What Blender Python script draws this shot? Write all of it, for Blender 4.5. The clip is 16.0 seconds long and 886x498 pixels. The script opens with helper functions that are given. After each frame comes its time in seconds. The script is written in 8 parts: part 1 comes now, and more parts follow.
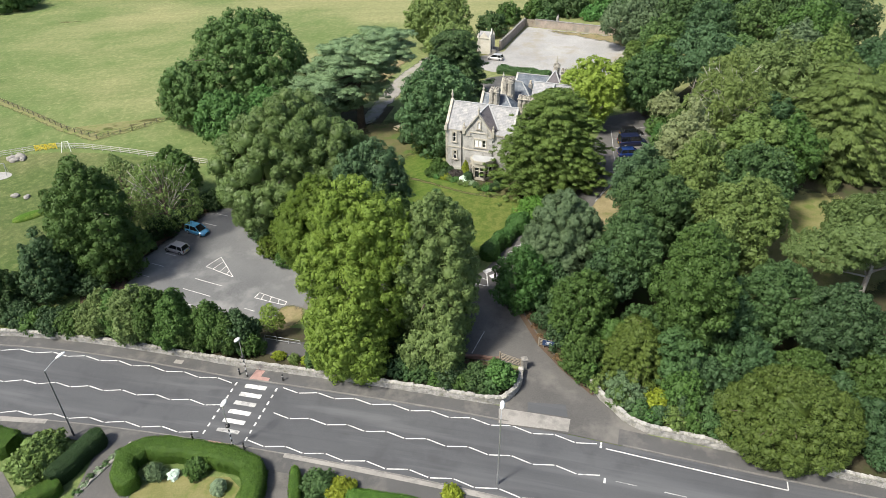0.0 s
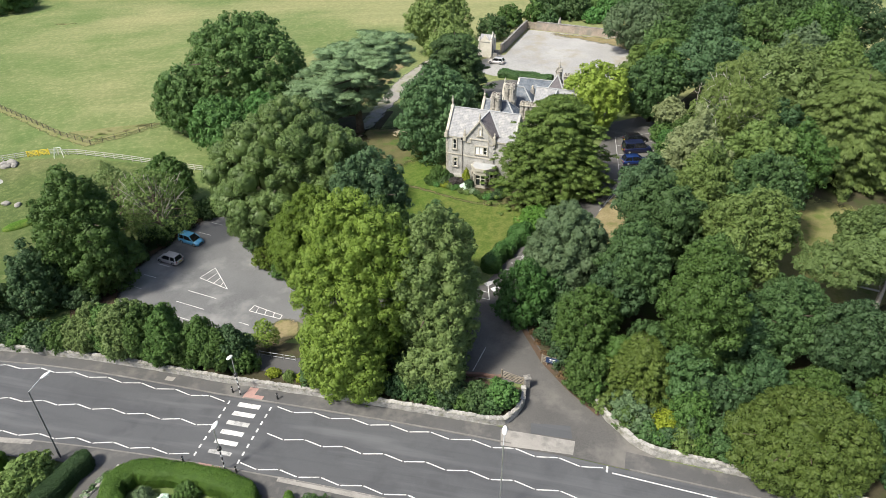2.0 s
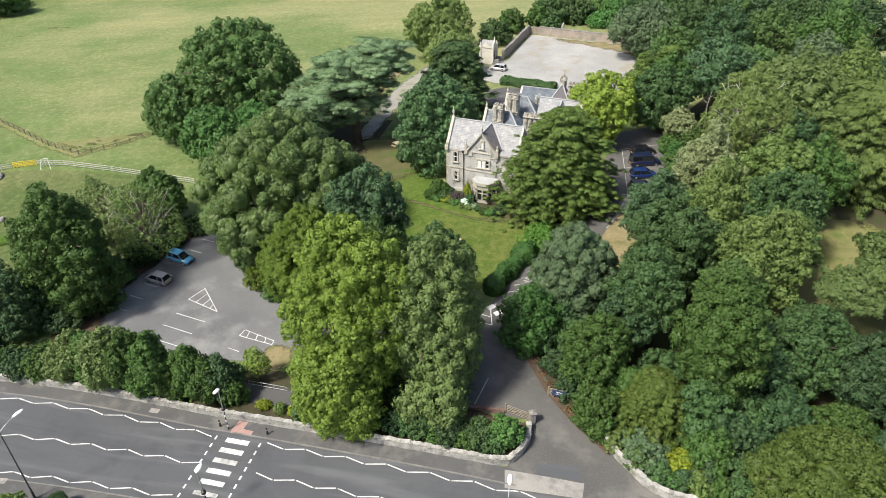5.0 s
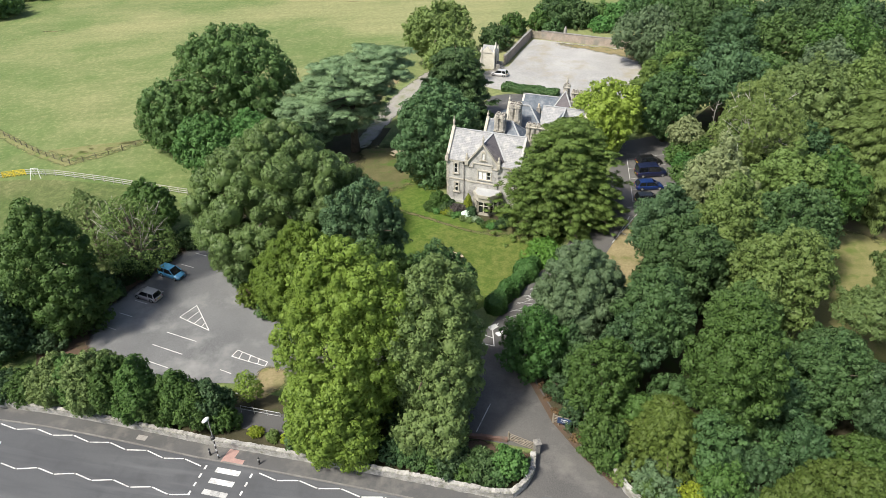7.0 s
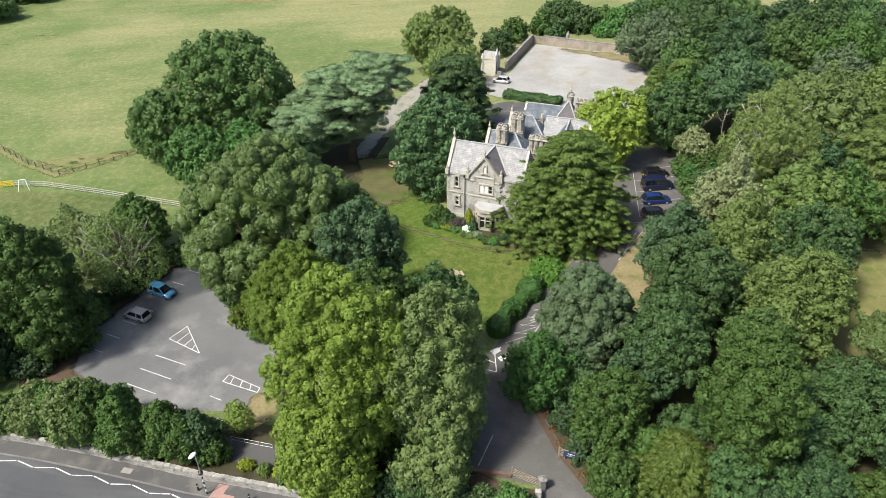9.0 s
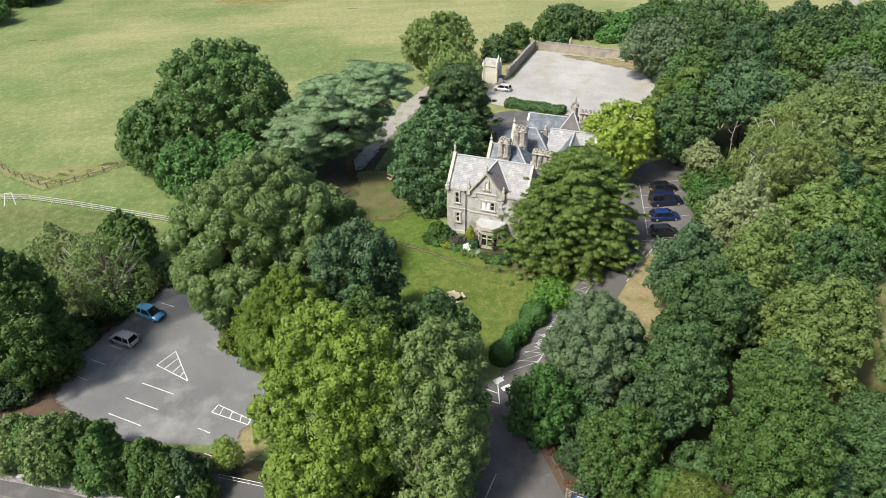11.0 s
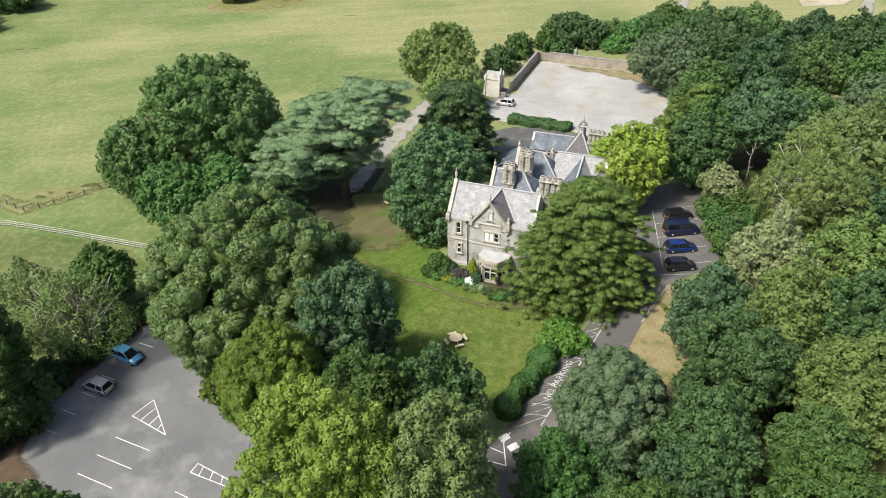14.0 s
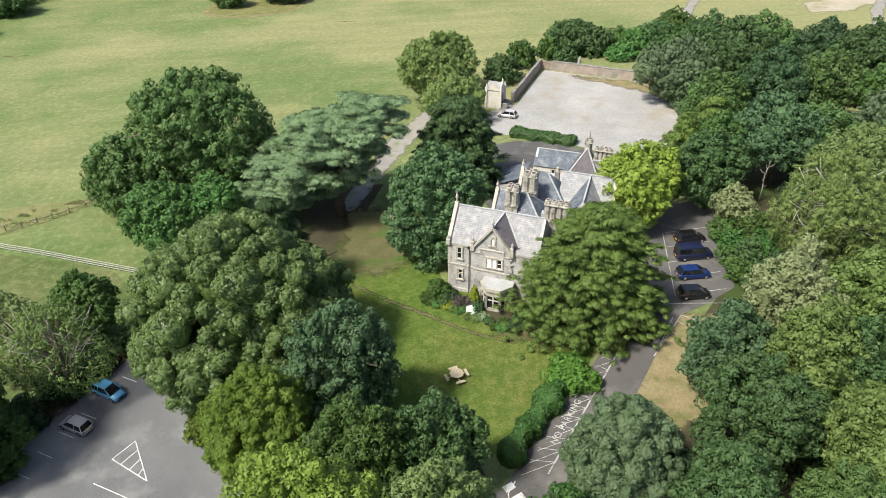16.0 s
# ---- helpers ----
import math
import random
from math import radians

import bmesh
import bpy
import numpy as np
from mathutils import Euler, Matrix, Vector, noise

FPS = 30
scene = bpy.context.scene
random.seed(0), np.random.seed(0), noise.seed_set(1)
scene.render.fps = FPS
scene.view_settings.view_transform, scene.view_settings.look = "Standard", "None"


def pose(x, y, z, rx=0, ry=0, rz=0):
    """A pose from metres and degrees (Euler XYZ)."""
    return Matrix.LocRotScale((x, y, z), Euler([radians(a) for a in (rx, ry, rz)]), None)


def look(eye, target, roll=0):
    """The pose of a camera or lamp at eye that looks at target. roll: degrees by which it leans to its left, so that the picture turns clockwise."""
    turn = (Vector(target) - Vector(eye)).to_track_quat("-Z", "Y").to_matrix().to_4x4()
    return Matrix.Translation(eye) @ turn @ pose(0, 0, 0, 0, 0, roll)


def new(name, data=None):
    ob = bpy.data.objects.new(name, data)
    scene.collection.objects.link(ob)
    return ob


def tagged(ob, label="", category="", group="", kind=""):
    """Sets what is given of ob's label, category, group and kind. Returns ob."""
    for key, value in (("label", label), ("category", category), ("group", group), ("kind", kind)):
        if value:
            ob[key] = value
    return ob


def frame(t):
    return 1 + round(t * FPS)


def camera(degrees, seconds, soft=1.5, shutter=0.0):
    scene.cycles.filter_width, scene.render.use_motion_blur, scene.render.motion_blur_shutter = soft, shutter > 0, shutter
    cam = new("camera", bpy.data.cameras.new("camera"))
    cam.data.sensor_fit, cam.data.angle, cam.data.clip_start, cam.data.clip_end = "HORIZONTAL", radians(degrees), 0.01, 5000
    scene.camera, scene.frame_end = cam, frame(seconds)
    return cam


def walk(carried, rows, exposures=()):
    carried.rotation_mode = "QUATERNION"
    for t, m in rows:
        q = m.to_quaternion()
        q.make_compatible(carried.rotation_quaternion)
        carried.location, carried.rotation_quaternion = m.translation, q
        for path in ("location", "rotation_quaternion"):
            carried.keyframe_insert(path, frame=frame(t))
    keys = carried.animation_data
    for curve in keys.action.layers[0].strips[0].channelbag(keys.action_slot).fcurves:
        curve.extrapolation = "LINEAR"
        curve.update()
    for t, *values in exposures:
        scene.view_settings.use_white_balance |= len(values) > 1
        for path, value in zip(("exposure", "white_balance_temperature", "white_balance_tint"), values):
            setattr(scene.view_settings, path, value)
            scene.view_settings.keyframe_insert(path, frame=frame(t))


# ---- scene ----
cam = camera(66.0, 16.0, soft=0.85)
# seconds, eye x y z, degrees up, degrees of lean to the left, degrees of turn to the left
ROWS = [
    (0.0, -0.006, 0.041, 57.971, -33.850, -0.732, -0.033),
    (1.0, 0.028, 1.548, 57.896, -33.850, -0.724, -0.016),
    (2.0, 0.050, 3.156, 57.807, -33.850, -0.717, -0.002),
    (3.0, 0.065, 4.845, 57.724, -33.850, -0.711, 0.010),
    (4.0, 0.076, 6.603, 57.660, -33.850, -0.705, 0.019),
    (5.0, 0.087, 8.429, 57.622, -33.850, -0.700, 0.026),
    (6.0, 0.097, 10.329, 57.610, -33.850, -0.696, 0.031),
    (7.0, 0.105, 12.312, 57.619, -33.850, -0.692, 0.033),
    (8.0, 0.113, 14.391, 57.645, -33.850, -0.690, 0.033),
    (9.0, 0.117, 16.579, 57.680, -33.850, -0.688, 0.031),
    (10.0, 0.117, 18.888, 57.718, -33.850, -0.687, 0.026),
    (11.0, 0.112, 21.327, 57.754, -33.850, -0.686, 0.019),
    (12.0, 0.103, 23.898, 57.786, -33.850, -0.687, 0.009),
    (13.0, 0.090, 26.595, 57.819, -33.850, -0.688, -0.003),
    (14.0, 0.077, 29.404, 57.862, -33.850, -0.690, -0.017),
    (15.0, 0.068, 32.298, 57.934, -33.849, -0.692, -0.034),
    (16.0, 0.071, 35.237, 58.061, -33.849, -0.696, -0.053),
]


def aim(x, y, z, up, lean, turn):
    a, b = radians(up), radians(turn)
    way = Vector((-math.sin(b) * math.cos(a), math.cos(b) * math.cos(a), math.sin(a)))
    eye = Vector((x, y, z))
    return look(eye, eye + way, lean)


walk(cam, [(t, aim(*row)) for t, *row in ROWS])
# ---- light ----
SUN_FROM = Vector((-0.74, -0.52, 1.22)).normalized()
world = bpy.data.worlds.new("sky")
scene.world = world
world.use_nodes = True
sky = world.node_tree.nodes.new("ShaderNodeTexSky")
sky.sky_type, sky.sun_disc = "NISHITA", False
sky.sun_elevation = math.asin(SUN_FROM.z)
sky.sun_rotation = math.atan2(SUN_FROM.x, SUN_FROM.y)
sky.air_density, sky.dust_density, sky.ozone_density = 1.0, 3.0, 1.0
world.node_tree.nodes["Background"].inputs["Strength"].default_value = 0.105
world.node_tree.links.new(sky.outputs[0], world.node_tree.nodes["Background"].inputs["Color"])
sun = new("sun", bpy.data.lights.new("sun", "SUN"))
sun.data.energy, sun.data.angle, sun.data.color = 3.7, radians(9.0), (1.0, 0.95, 0.84)
sun.matrix_world = look(SUN_FROM * 300, (0, 0, 0))
scene.view_settings.exposure = 0.79

# ---- materials ----


def nodes_of(name):
    m = bpy.data.materials.new(name)
    m.use_nodes = True
    nt = m.node_tree
    return m, nt, nt.nodes["Principled BSDF"]


def link(nt, a, b):
    nt.links.new(a, b)


def noise_node(nt, scale, detail=3.0, rough=0.55, coord="Object", stretch=(1, 1, 1)):
    tc = nt.nodes.new("ShaderNodeTexCoord")
    mp = nt.nodes.new("ShaderNodeMapping")
    mp.inputs["Scale"].default_value = stretch
    link(nt, tc.outputs[coord], mp.inputs["Vector"])
    n = nt.nodes.new("ShaderNodeTexNoise")
    n.inputs["Scale"].default_value, n.inputs["Detail"].default_value, n.inputs["Roughness"].default_value = scale, detail, rough
    link(nt, mp.outputs[0], n.inputs["Vector"])
    return n.outputs["Fac"]


def ramp(nt, fac, stops):
    r = nt.nodes.new("ShaderNodeValToRGB")
    while len(r.color_ramp.elements) < len(stops):
        r.color_ramp.elements.new(0.5)
    for e, (p, c) in zip(r.color_ramp.elements, stops):
        e.position, e.color = p, (*c, 1)
    link(nt, fac, r.inputs[0])
    return r.outputs[0]


def mix(nt, fac, a, b, how="MIX"):
    m = nt.nodes.new("ShaderNodeMix")
    m.data_type, m.blend_type = "RGBA", how
    for sock, v in ((m.inputs[0], fac), (m.inputs[6], a), (m.inputs[7], b)):
        if isinstance(v, (int, float)):
            sock.default_value = v
        elif isinstance(v, tuple):
            sock.default_value = (*v, 1)
        else:
            link(nt, v, sock)
    return m.outputs[2]


def bump(nt, bsdf, height, strength=0.3, distance=0.02):
    b = nt.nodes.new("ShaderNodeBump")
    b.inputs["Strength"].default_value, b.inputs["Distance"].default_value = strength, distance
    link(nt, height, b.inputs["Height"])
    link(nt, b.outputs[0], bsdf.inputs["Normal"])


def surface(name, dark, light, scale=0.5, fine=12.0, rough=0.85, metal=0.0, relief=0.2, stain=None, stain_scale=0.15, spec=0.3):
    """A mottled surface: two tones at a coarse scale, grain at a fine one, and stains of their own shape."""
    m, nt, p = nodes_of(name)
    a = noise_node(nt, scale, 4)
    b = noise_node(nt, fine, 3)
    col = ramp(nt, a, [(0.3, dark), (0.7, light)])
    col = mix(nt, 0.35, col, ramp(nt, b, [(0.25, tuple(c * 0.6 for c in dark)), (0.75, tuple(min(1, c * 1.25) for c in light))]))
    if stain:
        s = noise_node(nt, stain_scale, 5, 0.65)
        f = ramp(nt, s, [(0.5, (0, 0, 0)), (0.66, (1, 1, 1))])
        col = mix(nt, f, col, stain)
    link(nt, col, p.inputs["Base Color"])
    p.inputs["Roughness"].default_value, p.inputs["Metallic"].default_value = rough, metal
    p.inputs["Specular IOR Level"].default_value = spec
    if relief:
        bump(nt, p, b, relief, 0.02)
    return m


def leaf_material(name, dark, light, tip, rough=0.62, glow=0.28):
    dark, light, tip = ((r * 0.98, g * 1.14, b * 1.03) for r, g, b in (dark, light, tip))
    m, nt, p = nodes_of(name)
    geo = nt.nodes.new("ShaderNodeNewGeometry")
    low = tuple(0.75 * a + 0.25 * b for a, b in zip(dark, light))
    high = tuple(0.45 * a + 0.55 * b for a, b in zip(light, tip))
    young = ramp(nt, noise_node(nt, 1.7, 4, 0.6), [(0.30, low), (0.50, light), (0.68, high), (0.80, tip)])
    col = mix(nt, 0.28, young, ramp(nt, geo.outputs["Random Per Island"], [(0.0, low), (0.5, light), (0.8, high), (1.0, tip)]))
    col = mix(nt, 0.9, light, col)
    big = noise_node(nt, 0.30, 3)
    col = mix(nt, ramp(nt, big, [(0.40, (0, 0, 0)), (0.72, (0.35, 0.35, 0.35))]), col, dark)
    own = nt.nodes.new("ShaderNodeObjectInfo")
    hue = nt.nodes.new("ShaderNodeHueSaturation")
    for socket, lo, hi in (("Hue", 0.493, 0.509), ("Value", 0.86, 1.14)):
        span = nt.nodes.new("ShaderNodeMapRange")
        span.inputs["To Min"].default_value, span.inputs["To Max"].default_value = lo, hi
        link(nt, own.outputs["Random"], span.inputs["Value"])
        link(nt, span.outputs[0], hue.inputs[socket])
    link(nt, col, hue.inputs["Color"])
    col = hue.outputs["Color"]
    link(nt, col, p.inputs["Base Color"])
    p.inputs["Roughness"].default_value = rough
    p.inputs["Specular IOR Level"].default_value = 0.28
    tr = nt.nodes.new("ShaderNodeBsdfTranslucent")
    link(nt, mix(nt, 0.5, col, tuple(min(1, c * 1.6) for c in tip)), tr.inputs["Color"])
    ms = nt.nodes.new("ShaderNodeMixShader")
    ms.inputs[0].default_value = glow * 0.5
    link(nt, p.outputs[0], ms.inputs[1])
    link(nt, tr.outputs[0], ms.inputs[2])
    link(nt, ms.outputs[0], nt.nodes["Material Output"].inputs["Surface"])
    return m


def grass_material(name, lush, mid, dry, dryness=0.5, mown=0.35, tuft=1.0, drift=0.0):
    """Turf: broad dry and lush areas, mowing bands, tufts and blades."""
    m, nt, p = nodes_of(name)
    a, b, c, d = noise_node(nt, 0.016, 4), noise_node(nt, 0.11, 5, 0.65), noise_node(nt, 0.9, 5, 0.75), noise_node(nt, 4.5, 4, 0.8)
    mow = noise_node(nt, 0.17, 2, 0.5, stretch=(0.10, 1.0, 1.0))
    if drift:
        tc = nt.nodes.new("ShaderNodeTexCoord")
        sep = nt.nodes.new("ShaderNodeSeparateXYZ")
        link(nt, tc.outputs["Object"], sep.inputs[0])
        far = nt.nodes.new("ShaderNodeMath")
        far.operation, far.inputs[1].default_value = "MULTIPLY_ADD", 0.9
        link(nt, sep.outputs[1], far.inputs[0])
        link(nt, sep.outputs[0], far.inputs[2])
        east = nt.nodes.new("ShaderNodeMapRange")
        east.inputs["From Min"].default_value, east.inputs["From Max"].default_value = 10, 240
        east.inputs["To Min"].default_value, east.inputs["To Max"].default_value = -drift, drift
        link(nt, far.outputs[0], east.inputs["Value"])
        add = nt.nodes.new("ShaderNodeMath")
        link(nt, east.outputs[0], add.inputs[0])
        link(nt, a, add.inputs[1])
        a = add.outputs[0]
    col = ramp(nt, a, [(0.34, lush), (0.47, mid), (0.62, dry)])
    col = mix(nt, ramp(nt, b, [(0.42, (0, 0, 0)), (0.72, (dryness,) * 3)]), col, dry)
    col = mix(nt, ramp(nt, mow, [(0.38, (0.0, 0.0, 0.0)), (0.66, (mown,) * 3)]), col, tuple(k * 0.78 for k in lush))
    col = mix(nt, ramp(nt, c, [(0.40, (0.55 * tuft,) * 3), (0.62, (0, 0, 0))]), col, tuple(k * 0.55 for k in lush))
    col = mix(nt, ramp(nt, c, [(0.52, (0, 0, 0)), (0.75, (0.5,) * 3)]), col, tuple(min(1, k * 1.15) for k in dry))
    col = mix(nt, ramp(nt, d, [(0.40, (0.55 * tuft,) * 3), (0.6, (0, 0, 0))]), col, tuple(k * 0.5 for k in lush))
    col = mix(nt, ramp(nt, d, [(0.55, (0, 0, 0)), (0.72, (0.4,) * 3)]), col, tuple(min(1, k * 1.25) for k in mid))
    link(nt, col, p.inputs["Base Color"])
    p.inputs["Roughness"].default_value, p.inputs["Specular IOR Level"].default_value = 0.9, 0.15
    bump(nt, p, d, 0.8, 0.06)
    return m


GRASS = grass_material("grass", (0.092, 0.148, 0.043), (0.144, 0.192, 0.068), (0.300, 0.290, 0.142), 0.5, 0.24, 0.55, 0.14)
SANDY = surface("trodden_sandy_ground", (0.30, 0.265, 0.20), (0.43, 0.385, 0.305), 0.3, 5.0, 0.95, relief=0.3, stain=(0.24, 0.23, 0.13), stain_scale=0.15, spec=0.1)
VERGE = surface("uncut_field_verge", (0.135, 0.150, 0.056), (0.215, 0.205, 0.100), 0.5, 5.0, 0.95, relief=0.6, stain=(0.11, 0.15, 0.045), stain_scale=0.35, spec=0.1)
LAWN = grass_material("lawn_grass", (0.050, 0.138, 0.011), (0.074, 0.158, 0.018), (0.160, 0.162, 0.050), 0.42, 0.0, 1.0)
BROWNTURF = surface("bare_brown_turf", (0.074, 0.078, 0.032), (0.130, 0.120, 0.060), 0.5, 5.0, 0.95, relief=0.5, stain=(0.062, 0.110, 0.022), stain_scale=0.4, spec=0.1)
GARDENTURF = surface("dry_garden_turf", (0.125, 0.135, 0.048), (0.205, 0.190, 0.085), 0.5, 7.0, 0.95, relief=0.5, stain=(0.10, 0.13, 0.035), stain_scale=0.4, spec=0.1)
PLAYTURF = grass_material("rough_play_turf", (0.070, 0.112, 0.030), (0.104, 0.142, 0.046), (0.235, 0.218, 0.110), 0.5, 0.0, 0.8)
DRY = surface("dry_grass", (0.160, 0.135, 0.070), (0.262, 0.220, 0.125), 0.6, 4.0, 0.95, relief=0.6, stain=(0.115, 0.125, 0.045), stain_scale=0.4, spec=0.1)
# earth tone, darkened to carry the shade under the trees
SHADESOIL = surface("woodland_floor", (0.038, 0.038, 0.022), (0.070, 0.062, 0.038), 0.5, 5.0, 0.95, relief=0.5, stain=(0.045, 0.070, 0.020), spec=0.1)
ROADTAR = surface("road_asphalt", (0.068, 0.071, 0.077), (0.092, 0.095, 0.100), 0.09, 30.0, 0.85, relief=0.15, stain=(0.064, 0.066, 0.071), stain_scale=0.22)


def wheel_tracks(m, turn, light, dark):
    """Long soft streaks along a road that runs at the given angle."""
    nt = m.node_tree
    p = nt.nodes["Principled BSDF"]
    old = p.inputs["Base Color"].links[0].from_socket
    tc = nt.nodes.new("ShaderNodeTexCoord")
    for scale, tone, lo, hi, amount in (((26, 1.5, 1), light, 0.50, 0.68, 0.75), ((40, 2.4, 1), dark, 0.52, 0.70, 0.6), ((9, 0.35, 1), dark, 0.55, 0.75, 0.35)):
        mp = nt.nodes.new("ShaderNodeMapping")
        mp.vector_type = "TEXTURE"
        mp.inputs["Rotation"].default_value, mp.inputs["Scale"].default_value = (0, 0, turn), scale
        mp.inputs["Location"].default_value = (scale[0] * 3.1, scale[1], 0)
        link(nt, tc.outputs["Object"], mp.inputs["Vector"])
        n = nt.nodes.new("ShaderNodeTexNoise")
        n.inputs["Scale"].default_value, n.inputs["Detail"].default_value = 1.0, 3
        link(nt, mp.outputs[0], n.inputs["Vector"])
        old = mix(nt, ramp(nt, n.outputs["Fac"], [(lo, (0, 0, 0)), (hi, (amount,) * 3)]), old, tone)
    link(nt, old, p.inputs["Base Color"])


wheel_tracks(ROADTAR, -0.24, (0.118, 0.122, 0.128), (0.052, 0.054, 0.060))
PATHTAR = surface("pavement_asphalt", (0.069, 0.069, 0.069), (0.095, 0.094, 0.093), 0.3, 22.0, 0.9, relief=0.15, stain=(0.13, 0.125, 0.117), stain_scale=0.35)
CARTAR = surface("car_park_asphalt", (0.100, 0.103, 0.107), (0.168, 0.171, 0.174), 0.12, 8.0, 0.9, relief=0.2, stain=(0.228, 0.229, 0.226), stain_scale=0.10)
DRIVETAR = surface("driveway_asphalt", (0.070, 0.068, 0.066), (0.120, 0.116, 0.110), 0.12, 8.0, 0.88, relief=0.2, stain=(0.155, 0.147, 0.135), stain_scale=0.16)
TRACK = surface("gravel_track", (0.20, 0.19, 0.175), (0.32, 0.305, 0.28), 0.3, 14.0, 0.95, relief=0.3, stain=(0.16, 0.17, 0.09), stain_scale=0.3)
YARD = surface("worn_pale_tarmac", (0.235, 0.233, 0.228), (0.38, 0.375, 0.36), 0.13, 3.0, 0.92, relief=0.15, stain=(0.27, 0.245, 0.19), stain_scale=0.11)
PAINT = surface("white_road_paint", (0.50, 0.50, 0.49), (0.70, 0.70, 0.68), 1.2, 16.0, 0.7, relief=0.1, stain=(0.32, 0.32, 0.315), stain_scale=1.5)
WORNPAINT = surface("worn_road_paint", (0.28, 0.28, 0.275), (0.50, 0.50, 0.485), 1.0, 10.0, 0.8, relief=0.1, stain=(0.15, 0.15, 0.15), stain_scale=1.2)
KERBSTONE = surface("dark_kerb_concrete", (0.125, 0.12, 0.113), (0.18, 0.173, 0.163), 0.6, 9.0, 0.9, relief=0.2, stain=(0.21, 0.205, 0.19), stain_scale=0.5)
REDPAVE = surface("red_tactile_paving", (0.27, 0.165, 0.145), (0.36, 0.235, 0.205), 1.2, 14.0, 0.85, relief=0.3)
CONCRETE = surface("pale_concrete", (0.215, 0.205, 0.19), (0.315, 0.30, 0.278), 0.6, 14.0, 0.9, relief=0.2, stain=(0.175, 0.17, 0.158), stain_scale=0.7)
WALLSTONE = surface("pale_limestone_rubble", (0.13, 0.126, 0.116), (0.47, 0.456, 0.43), 2.6, 9.0, 0.92, relief=0.7, stain=(0.15, 0.15, 0.115), stain_scale=1.3)
DARKSTONE = surface("weathered_stone", (0.16, 0.155, 0.145), (0.30, 0.285, 0.26), 0.9, 7.0, 0.9, relief=0.5, stain=(0.12, 0.125, 0.10), stain_scale=0.8)
REDSTONE = surface("reddish_rubble", (0.25, 0.205, 0.172), (0.39, 0.335, 0.285), 0.7, 5.0, 0.9, relief=0.6, stain=(0.22, 0.21, 0.18), stain_scale=0.4)
REDBRICK = surface("dark_red_brick", (0.115, 0.070, 0.055), (0.20, 0.125, 0.098), 1.5, 9.0, 0.9, relief=0.5, stain=(0.10, 0.09, 0.075), stain_scale=0.8)
HOUSESTONE = surface("grey_limestone_ashlar", (0.33, 0.324, 0.308), (0.51, 0.502, 0.475), 1.1, 4.0, 0.88, relief=0.45, stain=(0.19, 0.186, 0.172), stain_scale=0.55)
DRESSED = surface("dressed_cream_stone", (0.36, 0.335, 0.28), (0.50, 0.475, 0.41), 1.0, 8.0, 0.85, relief=0.25, stain=(0.33, 0.305, 0.25), stain_scale=0.9)
CHIMNEYSTONE = surface("sooty_cream_stone", (0.24, 0.225, 0.19), (0.46, 0.435, 0.375), 1.6, 8.0, 0.88, relief=0.4, stain=(0.11, 0.105, 0.09), stain_scale=1.2)
SOOT = surface("sooty_clay", (0.05, 0.045, 0.04), (0.12, 0.10, 0.085), 2.0, 9.0, 0.9, relief=0.2)
SLATE = surface("pale_weathered_slate", (0.20, 0.205, 0.215), (0.31, 0.312, 0.318), 0.9, 3.5, 0.75, relief=0.4, stain=(0.37, 0.365, 0.35), stain_scale=1.1)
BLUESLATE = surface("blue_grey_slate", (0.060, 0.078, 0.102), (0.115, 0.137, 0.165), 0.8, 3.0, 0.6, relief=0.3, stain=(0.20, 0.215, 0.235), stain_scale=0.8)
PURPLESLATE = surface("purple_grey_slate", (0.075, 0.070, 0.078), (0.135, 0.122, 0.130), 0.8, 3.0, 0.7, relief=0.3)


def coursed(m, pitch, streaks, depth=0.35):
    """Adds faint courses to a roofing material."""
    nt = m.node_tree
    p = nt.nodes["Principled BSDF"]
    tc = nt.nodes.new("ShaderNodeTexCoord")
    w = nt.nodes.new("ShaderNodeTexWave")
    w.wave_type, w.bands_direction, w.wave_profile = "BANDS", "Z", "SAW"
    w.inputs["Scale"].default_value, w.inputs["Distortion"].default_value = pitch, 0.6
    link(nt, tc.outputs["Object"], w.inputs["Vector"])
    old = p.inputs["Base Color"].links[0].from_socket
    streak = noise_node(nt, 1.0, 3, 0.6, stretch=(3.0, 3.0, 0.25))
    col = mix(nt, ramp(nt, w.outputs["Fac"], [(0.0, (depth,) * 3), (0.35, (0, 0, 0))]), old, (0.04, 0.042, 0.048))
    col = mix(nt, ramp(nt, streak, [(0.45, (0, 0, 0)), (0.7, (0.35,) * 3)]), col, streaks)
    link(nt, col, p.inputs["Base Color"])


for roofing, streaks in ((SLATE, (0.40, 0.40, 0.39)), (BLUESLATE, (0.16, 0.18, 0.205)), (PURPLESLATE, (0.13, 0.125, 0.13))):
    coursed(roofing, 1.6, streaks)
LEAD = surface("grey_lead", (0.30, 0.31, 0.32), (0.43, 0.44, 0.44), 0.8, 6.0, 0.55, relief=0.1)
RENDERWHITE = surface("cream_limewash", (0.50, 0.475, 0.41), (0.66, 0.635, 0.56), 0.8, 6.0, 0.85, relief=0.15, stain=(0.50, 0.47, 0.39), stain_scale=0.7)
BARK = surface("bark", (0.055, 0.042, 0.032), (0.14, 0.115, 0.09), 0.8, 6.0, 0.95, relief=0.7)
PALEBARK = surface("pale_bark", (0.22, 0.205, 0.18), (0.40, 0.38, 0.34), 0.8, 6.0, 0.9, relief=0.5)
